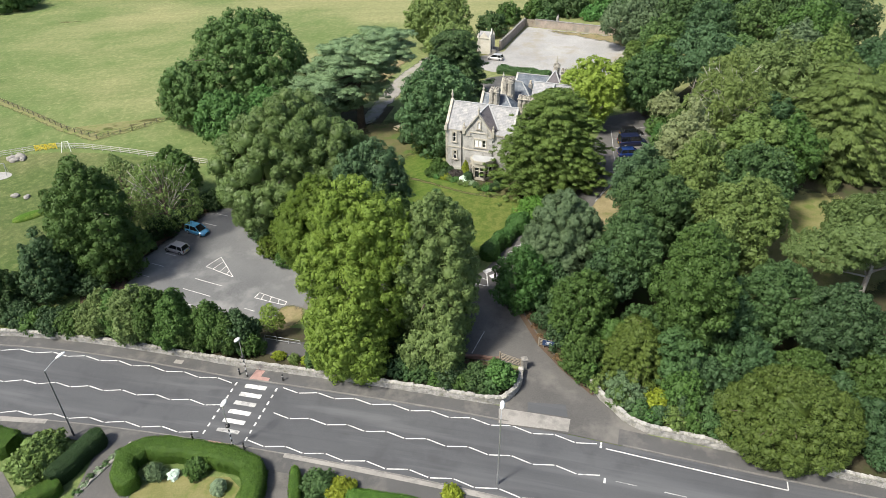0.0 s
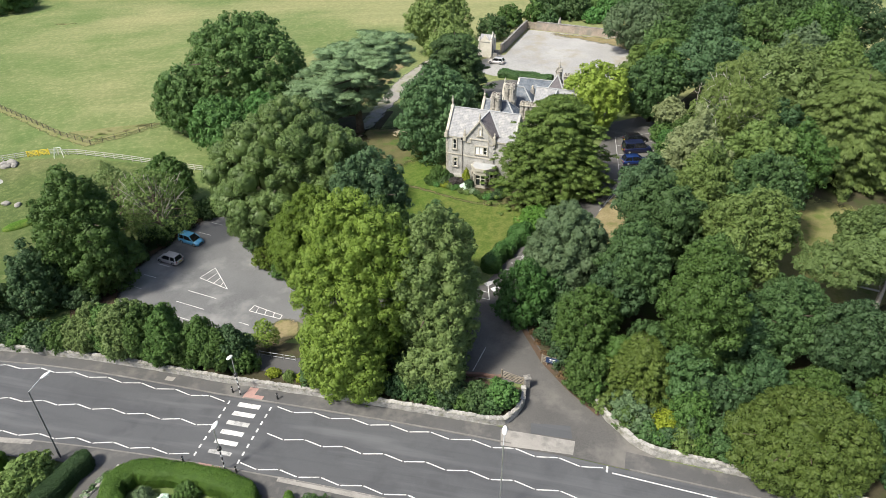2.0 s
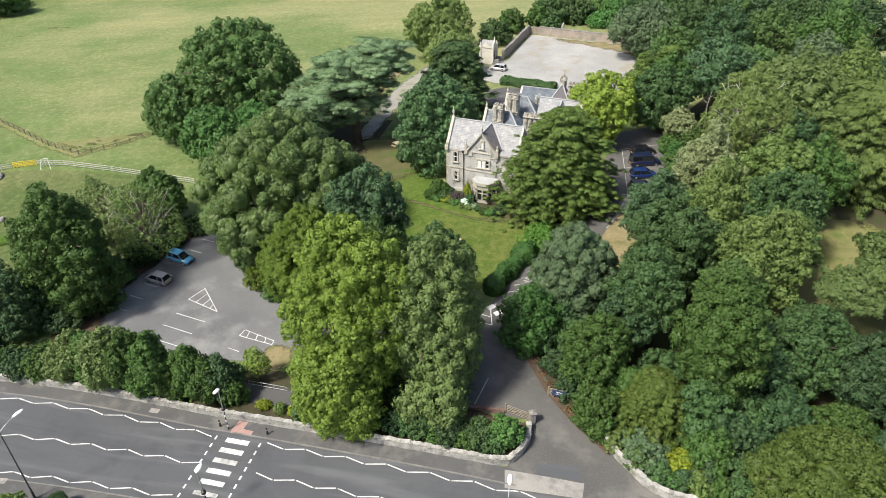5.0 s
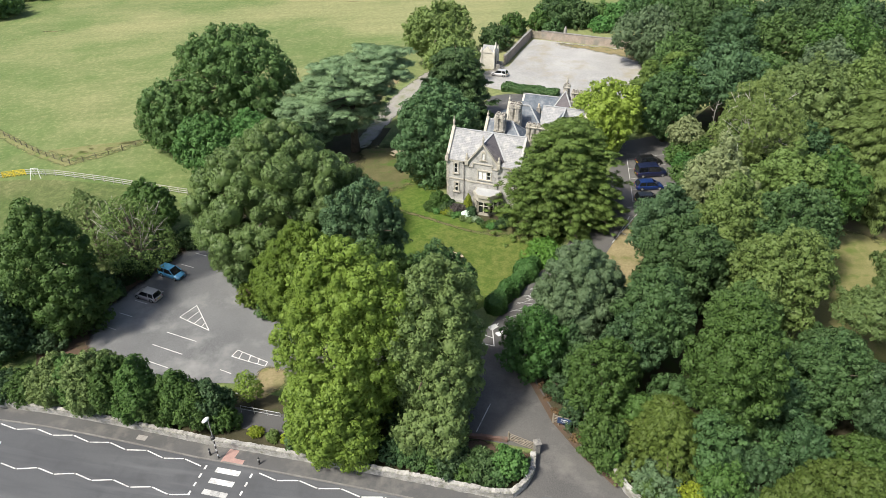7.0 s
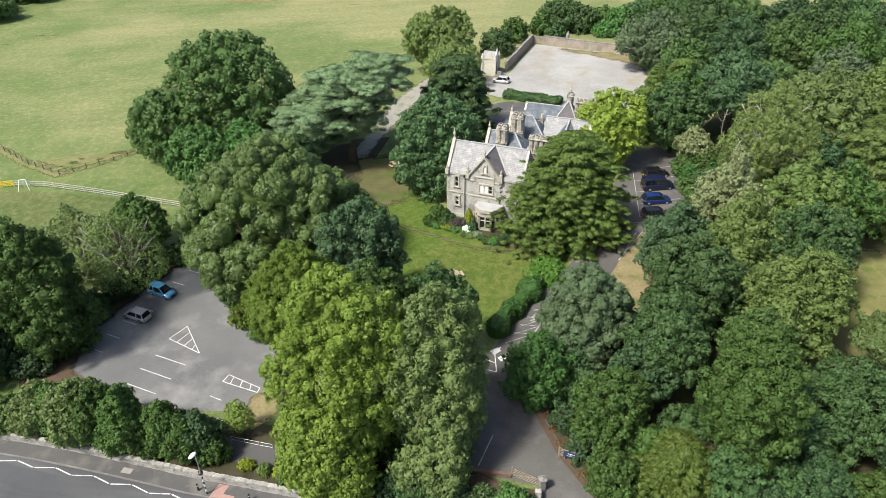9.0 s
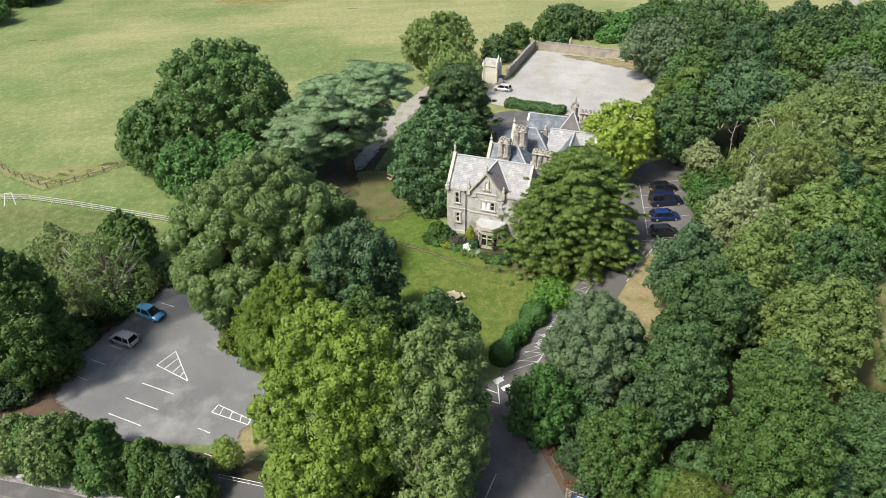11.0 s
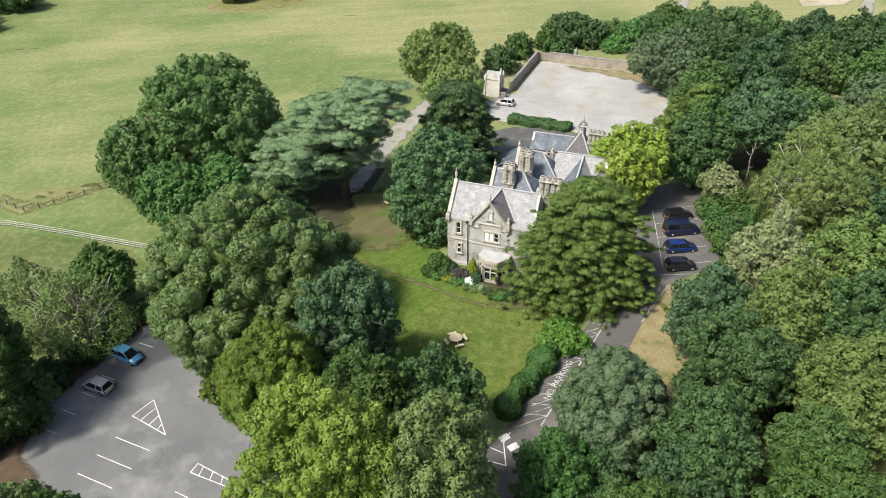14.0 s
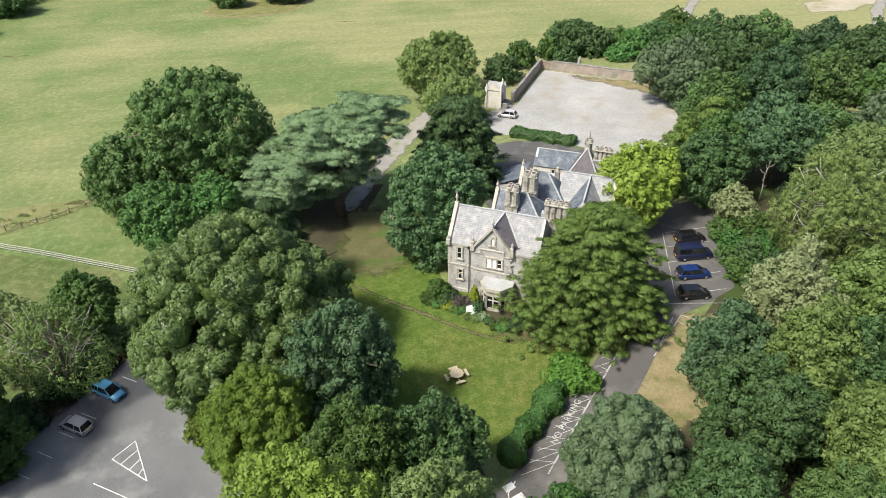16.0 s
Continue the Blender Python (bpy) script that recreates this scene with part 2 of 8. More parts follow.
WHITEBARK = surface("white_birch_bark", (0.32, 0.32, 0.27), (0.48, 0.475, 0.42), 2.0, 9.0, 0.85, relief=0.4, spec=0.15)
TIMBER = surface("weathered_timber", (0.17, 0.145, 0.11), (0.33, 0.29, 0.235), 1.0, 9.0, 0.9, relief=0.3)
DARKTIMBER = surface("dark_weathered_timber", (0.055, 0.05, 0.04), (0.11, 0.10, 0.08), 1.0, 9.0, 0.9, relief=0.3)
PALETIMBER = surface("pale_bleached_timber", (0.40, 0.33, 0.22), (0.55, 0.47, 0.33), 1.0, 9.0, 0.85, relief=0.2)
FENCEGREY = surface("silvered_timber", (0.33, 0.32, 0.29), (0.50, 0.485, 0.45), 1.0, 9.0, 0.9, relief=0.2)
LITTER = surface("brown_leaf_litter", (0.060, 0.042, 0.030), (0.115, 0.075, 0.050), 1.2, 9.0, 0.95, relief=0.4, stain=(0.06, 0.05, 0.03), stain_scale=0.6)
BLACKPAINT = surface("black_paint", (0.010, 0.010, 0.011), (0.025, 0.025, 0.027), 2.0, 20.0, 0.45, relief=0.05, spec=0.5)
WHITEPAINT = surface("white_paint", (0.74, 0.74, 0.72), (0.85, 0.85, 0.83), 2.0, 20.0, 0.45, relief=0.05, spec=0.5)
GALV = surface("galvanised_steel", (0.34, 0.35, 0.36), (0.48, 0.49, 0.50), 3.0, 20.0, 0.45, metal=0.7, relief=0.05, spec=0.5)
DARKSTEEL = surface("dark_grey_painted_steel", (0.05, 0.055, 0.06), (0.09, 0.095, 0.10), 2.0, 20.0, 0.45, relief=0.05, spec=0.5)
YELLOWPAINT = surface("yellow_paint", (0.62, 0.46, 0.04), (0.75, 0.57, 0.07), 1.5, 12.0, 0.5, relief=0.05, spec=0.4)
BLUEPAINT = surface("blue_sign_paint", (0.016, 0.035, 0.085), (0.028, 0.055, 0.125), 2.0, 12.0, 0.45, relief=0.03, spec=0.4)
POT = surface("terracotta", (0.42, 0.36, 0.27), (0.58, 0.51, 0.40), 2.0, 14.0, 0.85, relief=0.2)
RUBBER = surface("rubber", (0.012, 0.012, 0.012), (0.03, 0.03, 0.03), 3.0, 20.0, 0.85, relief=0.1)


def glass_material(name, tint, rough=0.06):
    m, nt, p = nodes_of(name)
    n = noise_node(nt, 1.3, 2)
    link(nt, ramp(nt, n, [(0.3, tint), (0.8, tuple(c * 1.8 for c in tint))]), p.inputs["Base Color"])
    p.inputs["Roughness"].default_value, p.inputs["Specular IOR Level"].default_value = rough, 0.6
    return m


GLASS = glass_material("dark_window_glass", (0.012, 0.014, 0.016))
CARGLASS = glass_material("tinted_car_glass", (0.010, 0.012, 0.014), 0.04)


def car_paint(name, rgb, metal=0.3):
    m, nt, p = nodes_of(name)
    n = noise_node(nt, 2.0, 3)
    link(nt, ramp(nt, n, [(0.3, tuple(c * 0.9 for c in rgb)), (0.75, rgb)]), p.inputs["Base Color"])
    p.inputs["Roughness"].default_value, p.inputs["Metallic"].default_value = 0.28, metal
    p.inputs["Coat Weight"].default_value, p.inputs["Coat Roughness"].default_value = 0.6, 0.08
    return m


OAK = leaf_material("oak_leaves", (0.034, 0.062, 0.018), (0.076, 0.120, 0.036), (0.138, 0.188, 0.062))
LIME = leaf_material("lime_leaves", (0.067, 0.099, 0.014), (0.145, 0.186, 0.030), (0.243, 0.275, 0.063), glow=0.34)
LIMEDULL = leaf_material("maple_leaves", (0.059, 0.083, 0.021), (0.119, 0.152, 0.043), (0.192, 0.218, 0.078), glow=0.32)
HOLM = leaf_material("holm_oak_leaves", (0.046, 0.074, 0.021), (0.114, 0.156, 0.052), (0.206, 0.250, 0.098), rough=0.45, glow=0.22)
DEEP = leaf_material("deep_green_leaves", (0.018, 0.037, 0.015), (0.044, 0.076, 0.032), (0.086, 0.126, 0.055))
MID = leaf_material("sycamore_leaves", (0.028, 0.052, 0.019), (0.058, 0.098, 0.034), (0.108, 0.155, 0.059), glow=0.3)
FRESH = leaf_material("fresh_green_leaves", (0.031, 0.059, 0.013), (0.061, 0.101, 0.024), (0.105, 0.150, 0.042), glow=0.32)
BLUEGREEN = leaf_material("blue_green_leaves", (0.032, 0.061, 0.029), (0.068, 0.114, 0.053), (0.127, 0.180, 0.089))
GREYGREEN = leaf_material("grey_green_leaves", (0.050, 0.074, 0.038), (0.100, 0.134, 0.070), (0.170, 0.208, 0.118), glow=0.26)
YEW = leaf_material("yew_needles", (0.036, 0.058, 0.012), (0.097, 0.126, 0.028), (0.180, 0.206, 0.053), glow=0.25)
PINE = leaf_material("pine_needles", (0.050, 0.074, 0.022), (0.106, 0.138, 0.046), (0.168, 0.200, 0.080), glow=0.25)
BAY = leaf_material("bay_leaves", (0.036, 0.056, 0.011), (0.081, 0.110, 0.023), (0.135, 0.166, 0.043), glow=0.25)
DARKYEW = leaf_material("dark_yew_needles", (0.016, 0.032, 0.010), (0.034, 0.060, 0.018), (0.060, 0.092, 0.030), glow=0.18)
CEDARLEAF = leaf_material("blue_cedar_needles", (0.086, 0.124, 0.064), (0.178, 0.232, 0.126), (0.276, 0.330, 0.196), glow=0.34)
GOLD = leaf_material("golden_green_leaves", (0.100, 0.126, 0.018), (0.205, 0.232, 0.036), (0.312, 0.335, 0.080), glow=0.34)
BIRCH = leaf_material("birch_leaves", (0.080, 0.102, 0.031), (0.144, 0.172, 0.052), (0.212, 0.240, 0.088), glow=0.34)
HEDGE = leaf_material("clipped_hedge_leaves", (0.030, 0.066, 0.010), (0.066, 0.118, 0.018), (0.125, 0.185, 0.034), glow=0.25)
DARKHEDGE = leaf_material("dark_hedge_leaves", (0.012, 0.026, 0.010), (0.026, 0.048, 0.016), (0.046, 0.075, 0.026), glow=0.18)
PALELEAF = leaf_material("pale_grey_green_leaves", (0.112, 0.118, 0.052), (0.208, 0.216, 0.108), (0.310, 0.315, 0.180), glow=0.28)
BEECH = leaf_material("beech_leaves", (0.036, 0.068, 0.028), (0.078, 0.128, 0.054), (0.140, 0.195, 0.090), glow=0.28)
MAPLE = leaf_material("field_maple_leaves", (0.064, 0.090, 0.029), (0.132, 0.167, 0.057), (0.216, 0.244, 0.101), glow=0.32)
LAUREL = leaf_material("laurel_leaves", (0.020, 0.050, 0.012), (0.045, 0.096, 0.022), (0.080, 0.148, 0.040), glow=0.2)
LUSH = leaf_material("lush_laurel_leaves", (0.039, 0.084, 0.011), (0.076, 0.144, 0.022), (0.121, 0.203, 0.039), glow=0.3)
YOUNGASH = leaf_material("pale_ash_leaves", (0.085, 0.118, 0.036), (0.165, 0.212, 0.064), (0.255, 0.300, 0.112), glow=0.34)
ASHLEAF = leaf_material("ash_leaves", (0.038, 0.092, 0.024), (0.080, 0.165, 0.044), (0.138, 0.235, 0.075), glow=0.3)
OLIVEYEW = leaf_material("olive_yew_needles", (0.044, 0.066, 0.009), (0.095, 0.122, 0.016), (0.152, 0.180, 0.030), glow=0.25)
BROWNYEW = leaf_material("brown_olive_yew_needles", (0.036, 0.050, 0.010), (0.078, 0.098, 0.019), (0.130, 0.150, 0.036), glow=0.25)
SILVER = leaf_material("silver_shrub_leaves", (0.13, 0.16, 0.10), (0.22, 0.255, 0.17), (0.32, 0.35, 0.25), glow=0.2)
YELLOWLEAF = leaf_material("yellow_green_leaves", (0.11, 0.13, 0.012), (0.21, 0.225, 0.022), (0.32, 0.32, 0.045), glow=0.34)
PURPLELEAF = leaf_material("purple_leaves", (0.030, 0.022, 0.024), (0.065, 0.048, 0.050), (0.11, 0.085, 0.08), glow=0.2)
PETAL = leaf_material("white_petals", (0.62, 0.62, 0.60), (0.78, 0.78, 0.76), (0.86, 0.86, 0.84), glow=0.2)
BROWNLEAF = leaf_material("dry_leaf_litter", (0.075, 0.040, 0.022), (0.140, 0.075, 0.042), (0.200, 0.120, 0.070), glow=0.1)

# ---- the lie of the land ----
ROAD_LEVELS = [(-24, 57, .3), (-24, 50, 0), (4.8, 50, 2.0), (16, 47.5, 2.0), (32, 44, 1.8), (-41, 51, -.7), (-60, 62, -1.2), (9, 58, 2.7), (-10, 30, 1), (-60, 30, -1), (60, 25, 2), (0, -60, 0)]
PARK_LEVELS = [(-36, 80, -.3), (-33.5, 85.4, -.4), (-26, 75, -.2), (-45, 90, -.6), (8, 80, 3.0), (1.5, 91.8, 2.8), (21, 95, 4.0), (28, 98, 5.0), (2, 105, 2.8), (8, 101, 2.8), (12, 118, 3.6), (-8, 127, 1.4), (45, 90, 5.2), (42, 125, 5.2)]
FAR_LEVELS = [(27, 190, 3.0), (31, 187, 2.9), (40, 165, 3.0), (10, 165, 3.0), (-71, 132, -.2), (-60, 100, -.8), (-40, 120, .2), (-100, 130, -2), (-117, 230, -4), (0, 240, 0), (100, 200, 4), (100, 80, 6), (-120, 400, -8), (60, 420, -4), (-200, 100, -5), (200, 100, 8)]
LEVELS = np.array(ROAD_LEVELS + PARK_LEVELS + FAR_LEVELS, float)
_n = len(LEVELS)
_a = np.zeros((_n + 1, _n + 1))
_a[:_n, :_n] = -np.sqrt((LEVELS[:, None, 0] - LEVELS[None, :, 0]) ** 2 + (LEVELS[:, None, 1] - LEVELS[None, :, 1]) ** 2 + 64) + 0.6 * np.eye(_n)
_a[:_n, _n] = _a[_n, :_n] = 1
LAND = np.linalg.solve(_a, np.append(LEVELS[:, 2], 0))


def ground_z(x, y):
    d = np.sqrt((LEVELS[:, 0] - x) ** 2 + (LEVELS[:, 1] - y) ** 2 + 64)
    return float(-(LAND[:-1] @ d) + LAND[-1])


# ---- mesh helpers ----


def finish(name, bm, material, smooth=False):
    me = bpy.data.meshes.new(name)
    bm.normal_update()
    bm.to_mesh(me)
    bm.free()
    me.materials.append(material)
    if smooth:
        me.shade_smooth()
    return me


def part(name, bm, material, parent=None, label="", smooth=False):
    ob = new(name, bm if isinstance(bm, bpy.types.Mesh) else finish(name, bm, material, smooth))
    if parent is not None:
        ob.parent = parent
    return tagged(ob, label)


def thing(name, m, label, category, group="", kind=""):
    ob = new(name)
    ob.matrix_basis = m
    ob.empty_display_size = 0.3
    return tagged(ob, label, category, group, kind)
# this slope faces away from the sun; its shade is painted as darker slate


def box(bm, x0, x1, y0, y1, z0, z1, bevel=0.0):
    vs = [bm.verts.new((x, y, z)) for z in (z0, z1) for y in (y0, y1) for x in (x0, x1)]
    fs = [bm.faces.new([vs[i] for i in f]) for f in ((0, 2, 3, 1), (4, 5, 7, 6), (0, 1, 5, 4), (2, 6, 7, 3), (0, 4, 6, 2), (1, 3, 7, 5))]
    if bevel:
        es = list({e for f in fs for e in f.edges})
        bmesh.ops.bevel(bm, geom=es, offset=bevel, segments=1, affect="EDGES")
    return vs


def prism(bm, outline, z0, z1):
    """An upright prism over a plan outline given counter-clockwise."""
    lo = [bm.verts.new((x, y, z0)) for x, y in outline]
    hi = [bm.verts.new((x, y, z1)) for x, y in outline]
    n = len(outline)
    bm.faces.new(lo[::-1])
    bm.faces.new(hi)
    for i in range(n):
        j = (i + 1) % n
        bm.faces.new((lo[i], lo[j], hi[j], hi[i]))


def tube(bm, points, radii, sides=8, cap=True):
    rings = []
    for i, (p, r) in enumerate(zip(points, radii)):
        a = Vector(points[max(i - 1, 0)])
        b = Vector(points[min(i + 1, len(points) - 1)])
        d = (b - a).normalized()
        s = d.cross(Vector((0.31, 0.95, 0.02)) if abs(d.y) < 0.9 else Vector((1, 0, 0))).normalized()
        t = d.cross(s)
        rings.append([bm.verts.new(Vector(p) + (s * math.cos(k * 2 * math.pi / sides) + t * math.sin(k * 2 * math.pi / sides)) * r) for k in range(sides)])
    for a, b in zip(rings, rings[1:]):
        for k in range(sides):
            bm.faces.new((a[k], a[(k + 1) % sides], b[(k + 1) % sides], b[k]))
    if cap:
        bm.faces.new(rings[0][::-1])
        bm.faces.new(rings[-1])


def mesh_np(name, verts, faces3, faces4, material, normals=None):
    """A mesh from arrays of vertices, triangles and quads, with shading normals if given."""
    me = bpy.data.meshes.new(name)
    me.vertices.add(len(verts))
    me.vertices.foreach_set("co", np.asarray(verts, np.float32).ravel())
    n3, n4 = len(faces3), len(faces4)
    loops = np.concatenate([np.asarray(faces3, np.int32).ravel(), np.asarray(faces4, np.int32).ravel()])
    me.loops.add(len(loops))
    me.loops.foreach_set("vertex_index", loops)
    me.polygons.add(n3 + n4)
    me.polygons.foreach_set("loop_start", np.concatenate([np.arange(n3) * 3, n3 * 3 + np.arange(n4) * 4]).astype(np.int32))
    me.polygons.foreach_set("loop_total", np.concatenate([np.full(n3, 3), np.full(n4, 4)]).astype(np.int32))
    me.update(calc_edges=True)
    if normals is not None:
        own = me.attributes.new("custom_normal", "FLOAT_VECTOR", "POINT")
        own.data.foreach_set("vector", np.asarray(normals, np.float32).ravel())
    me.materials.append(material)
    return me


def draped(name, outline, material, lift, label, category, kind="structure", cell=3.0, parent=None):
    """A flat sheet over a plan outline, laid on the land."""
    bm = bmesh.new()
    bm.faces.new([bm.verts.new((x, y, 0)) for x, y in outline])
    bmesh.ops.triangulate(bm, faces=bm.faces[:])
    xs, ys = [p[0] for p in outline], [p[1] for p in outline]
    for axis, lo, hi in ((0, min(xs), max(xs)), (1, min(ys), max(ys))):
        k = math.ceil(lo / cell) * cell
        while k < hi:
            co, no = ((k, 0, 0), (1, 0, 0)) if axis == 0 else ((0, k, 0), (0, 1, 0))
            bmesh.ops.bisect_plane(bm, geom=bm.verts[:] + bm.edges[:] + bm.faces[:], plane_co=co, plane_no=no)
            k += cell
    for v in bm.verts:
        v.co.z = ground_z(v.co.x, v.co.y) + lift
    bmesh.ops.recalc_face_normals(bm, faces=bm.faces[:])
    if sum(f.normal.z for f in bm.faces) < 0:
        bmesh.ops.reverse_faces(bm, faces=bm.faces[:])
    ob = part(name, bm, material, parent, label)
    return tagged(ob, "", category, "", kind) if parent is None else ob


def fading(material):
    """The same surface, thinning out unevenly towards the edge of its sheet."""
    name = material.name + "_thinning"
    if name in bpy.data.materials:
        return bpy.data.materials[name]
    m = material.copy()
    m.name = name
    nt = m.node_tree
    held = nt.nodes.new("ShaderNodeAttribute")
    held.attribute_name = "inset"
    a, b = noise_node(nt, 0.55, 4, 0.6), noise_node(nt, 3.5, 3, 0.7)
    total = held.outputs["Fac"]
    for n, k in ((a, 1.3), (b, 0.7)):
        f = nt.nodes.new("ShaderNodeMath")
        f.operation, f.inputs[1].default_value = "MULTIPLY_ADD", k
        link(nt, n, f.inputs[0])
        link(nt, total, f.inputs[2])
        total = f.outputs[0]
    link(nt, ramp(nt, total, [(0.0, (0, 0, 0)), (1.0, (1, 1, 1))]), nt.nodes["Principled BSDF"].inputs["Alpha"])
    span = nt.nodes["Principled BSDF"].inputs["Alpha"].links[0].from_node
    shift = nt.nodes.new("ShaderNodeMapRange")
    shift.inputs["From Min"].default_value, shift.inputs["From Max"].default_value = 1.1, 1.75
    link(nt, total, shift.inputs["Value"])
    link(nt, shift.outputs[0], span.inputs[0])
    return m


def patch(name, outline, material, lift, label, category, soft=2.0, cell=1.2):
    """A sheet of grass or earth that thins out towards its edge over a width of soft metres."""
    ob = draped(name, outline, fading(material), lift, label, category, cell=cell)
    co = np.array([v.co[:2] for v in ob.data.vertices])
    near_edge = np.full(len(co), 1e9)
    for (x, y), (a, b) in zip(outline, outline[1:] + outline[:1]):
        d = np.array([a - x, b - y])
        k = np.clip(((co - (x, y)) @ d) / max(d @ d, 1e-9), 0, 1)
        near_edge = np.minimum(near_edge, np.linalg.norm(co - (x, y) - k[:, None] * d, axis=1))
    held = ob.data.attributes.new("inset", "FLOAT", "POINT")
    held.data.foreach_set("value", np.clip(near_edge / soft, 0, 1).astype(np.float32))
    return ob


def rounded(points, rounds=2):
    """An outline with its corners cut smooth."""
    for _ in range(rounds):
        out = []
        for i, (x, y) in enumerate(points):
            a, b = points[(i + 1) % len(points)]
            out += [(x * 0.75 + a * 0.25, y * 0.75 + b * 0.25), (x * 0.25 + a * 0.75, y * 0.25 + b * 0.75)]
        points = out
    return points


def ragged(points, amount=0.8, step=1.2, seed=1):
    """An outline with an uneven edge, as grass and earth have."""
    rng = random.Random(seed)
    out = []
    for i, (x, y) in enumerate(points):
        a, b = points[(i + 1) % len(points)]
        n = max(1, int(math.hypot(a - x, b - y) / step))
        for k in range(n):
            f = k / n
            out.append((x + (a - x) * f + rng.uniform(-amount, amount), y + (b - y) * f + rng.uniform(-amount, amount)))
    return rounded(out, 1)


# ---- the ground ----


def axis(lo, hi, step, far):
    inner = list(np.arange(lo, hi + 0.1, step))
    out, d = [], step
    k = hi
    while k < far:
        d *= 1.35
        k += d
        out.append(k)
    inn, d, k = [], step, lo
    while k > -far:
        d *= 1.35
        k -= d
        inn.append(k)
    return inn[::-1] + inner + out


def ground_sheet():
    xs, ys = axis(-130, 130, 2.5, 3500), axis(20, 300, 2.5, 3500)
    verts = [(x, y, ground_z(x, y)) for y in ys for x in xs]
    w = len(xs)
    quads = [(j * w + i, j * w + i + 1, (j + 1) * w + i + 1, (j + 1) * w + i) for j in range(len(ys) - 1) for i in range(w - 1)]
    me = mesh_np("ground", verts, np.zeros((0, 3), int), quads, GRASS)
    me.shade_smooth()
    tagged(new("ground", me), "mown summer grass of the park, partly dry", "grass", "", "structure")


ground_sheet()

# ---- road ----


def road_y(s):
    k = s / 10
    if s > 30:
        return road_y(30) - 0.30 * (s - 30)
    if s < -60:
        return road_y(-60) - 0.12 * (s + 60)
    return -0.0019 * k ** 4 + 0.0079 * k ** 3 + 0.0032 * k ** 2 - 2.9257 * k + 47.4767


def on_road(s, o):
    """Plan place at s along the road and o metres across it, away from the houses."""
    m = (road_y(s + 0.2) - road_y(s - 0.2)) / 0.4
    k = 1 / math.hypot(1, m)
    return s - m * k * o, road_y(s) + k * o


def far_kerb(s):
    return 4.35 + max(0.0, -27 - s) * 0.055


def near_kerb(s):
    return -4.65 - max(0.0, -22 - s) * 0.03


def wall_line(s):
    return far_kerb(s) + 1.75


def strip(name, s0, s1, o0, o1, lift0, lift1, material, label, category, step=1.5, parent=None):
    """A band along the road between two offsets (numbers or functions of s)."""
    f0 = o0 if callable(o0) else (lambda s: o0)
    f1 = o1 if callable(o1) else (lambda s: o1)
    n = max(1, int(round((s1 - s0) / step)))
    bm = bmesh.new()
    last = None
    for i in range(n + 1):
        s = s0 + (s1 - s0) * i / n
        row = []
        for k in range(4):
            o = f0(s) + (f1(s) - f0(s)) * k / 3
            x, y = on_road(s, o)
            row.append(bm.verts.new((x, y, ground_z(x, y) + lift0 + (lift1 - lift0) * k / 3)))
        if last:
            for k in range(3):
                bm.faces.new((last[k], row[k], row[k + 1], last[k + 1]))
        last = row
    ob = part(name, bm, material, parent, label)
    return tagged(ob, "", category, "", "structure") if parent is None else ob


strip("road", -130, 110, near_kerb, far_kerb, 0.05, 0.05, ROADTAR, "grey asphalt two-lane road with worn wheel tracks", "road")
strip("pavement_far", -130, 6.0, far_kerb, lambda s: wall_line(s) + 0.1, 0.15, 0.15, PATHTAR, "asphalt pavement below the stone wall", "pavement")
strip("pavement_far", 16.5, 110, far_kerb, lambda s: wall_line(s) + 0.3, 0.15, 0.15, PATHTAR, "asphalt pavement below the stone wall", "pavement")
strip("pavement_near", -130, 110, lambda s: near_kerb(s) - 2.3, near_kerb, 0.15, 0.15, PATHTAR, "asphalt pavement in front of the gardens", "pavement")


def kerb(s0, s1, edge, out):
    bm = bmesh.new()
    n = int((s1 - s0) / 1.0)
    last = None
    for i in range(n + 1):
        s = s0 + (s1 - s0) * i / n
        row = []
        for o, lift in ((0.0, 0.0), (0.0, 0.165), (out * 0.15, 0.165), (out * 0.15, 0.1)):
            x, y = on_road(s, edge(s) + o)
            row.append(bm.verts.new((x, y, ground_z(x, y) + lift)))
        if last:
            for k in range(3):
                bm.faces.new((last[k], row[k], row[k + 1], last[k + 1]))
        last = row
    bmesh.ops.recalc_face_normals(bm, faces=bm.faces[:])
    tagged(part("kerb", bm, KERBSTONE, None, "grey concrete kerb along the road"), "", "kerb", "", "structure")


kerb(-120, 5.5, far_kerb, 1)
kerb(17, 100, far_kerb, 1)
kerb(-120, 100, near_kerb, -1)

# ---- road markings ----


def paint_quad(bm, a, b, width, lift=0.062):
    """A painted bar between two plan points."""
    ax, ay = a
    bx, by = b
    d = math.hypot(bx - ax, by - ay)
    nx, ny = -(by - ay) / d * width / 2, (bx - ax) / d * width / 2
    k = max(1, int(d / 1.5))
    rows = []
    for i in range(k + 1):
        x, y = ax + (bx - ax) * i / k, ay + (by - ay) * i / k
        z = ground_z(x, y) + lift
        rows.append((bm.verts.new((x - nx, y - ny, z)), bm.verts.new((x + nx, y + ny, z))))
    for (p, q), (r, t) in zip(rows, rows[1:]):
        bm.faces.new((p, r, t, q))


def marking(name, bm, label, material=PAINT):
    tagged(part(name, bm, material, None, label), "", "road marking", "", "structure")


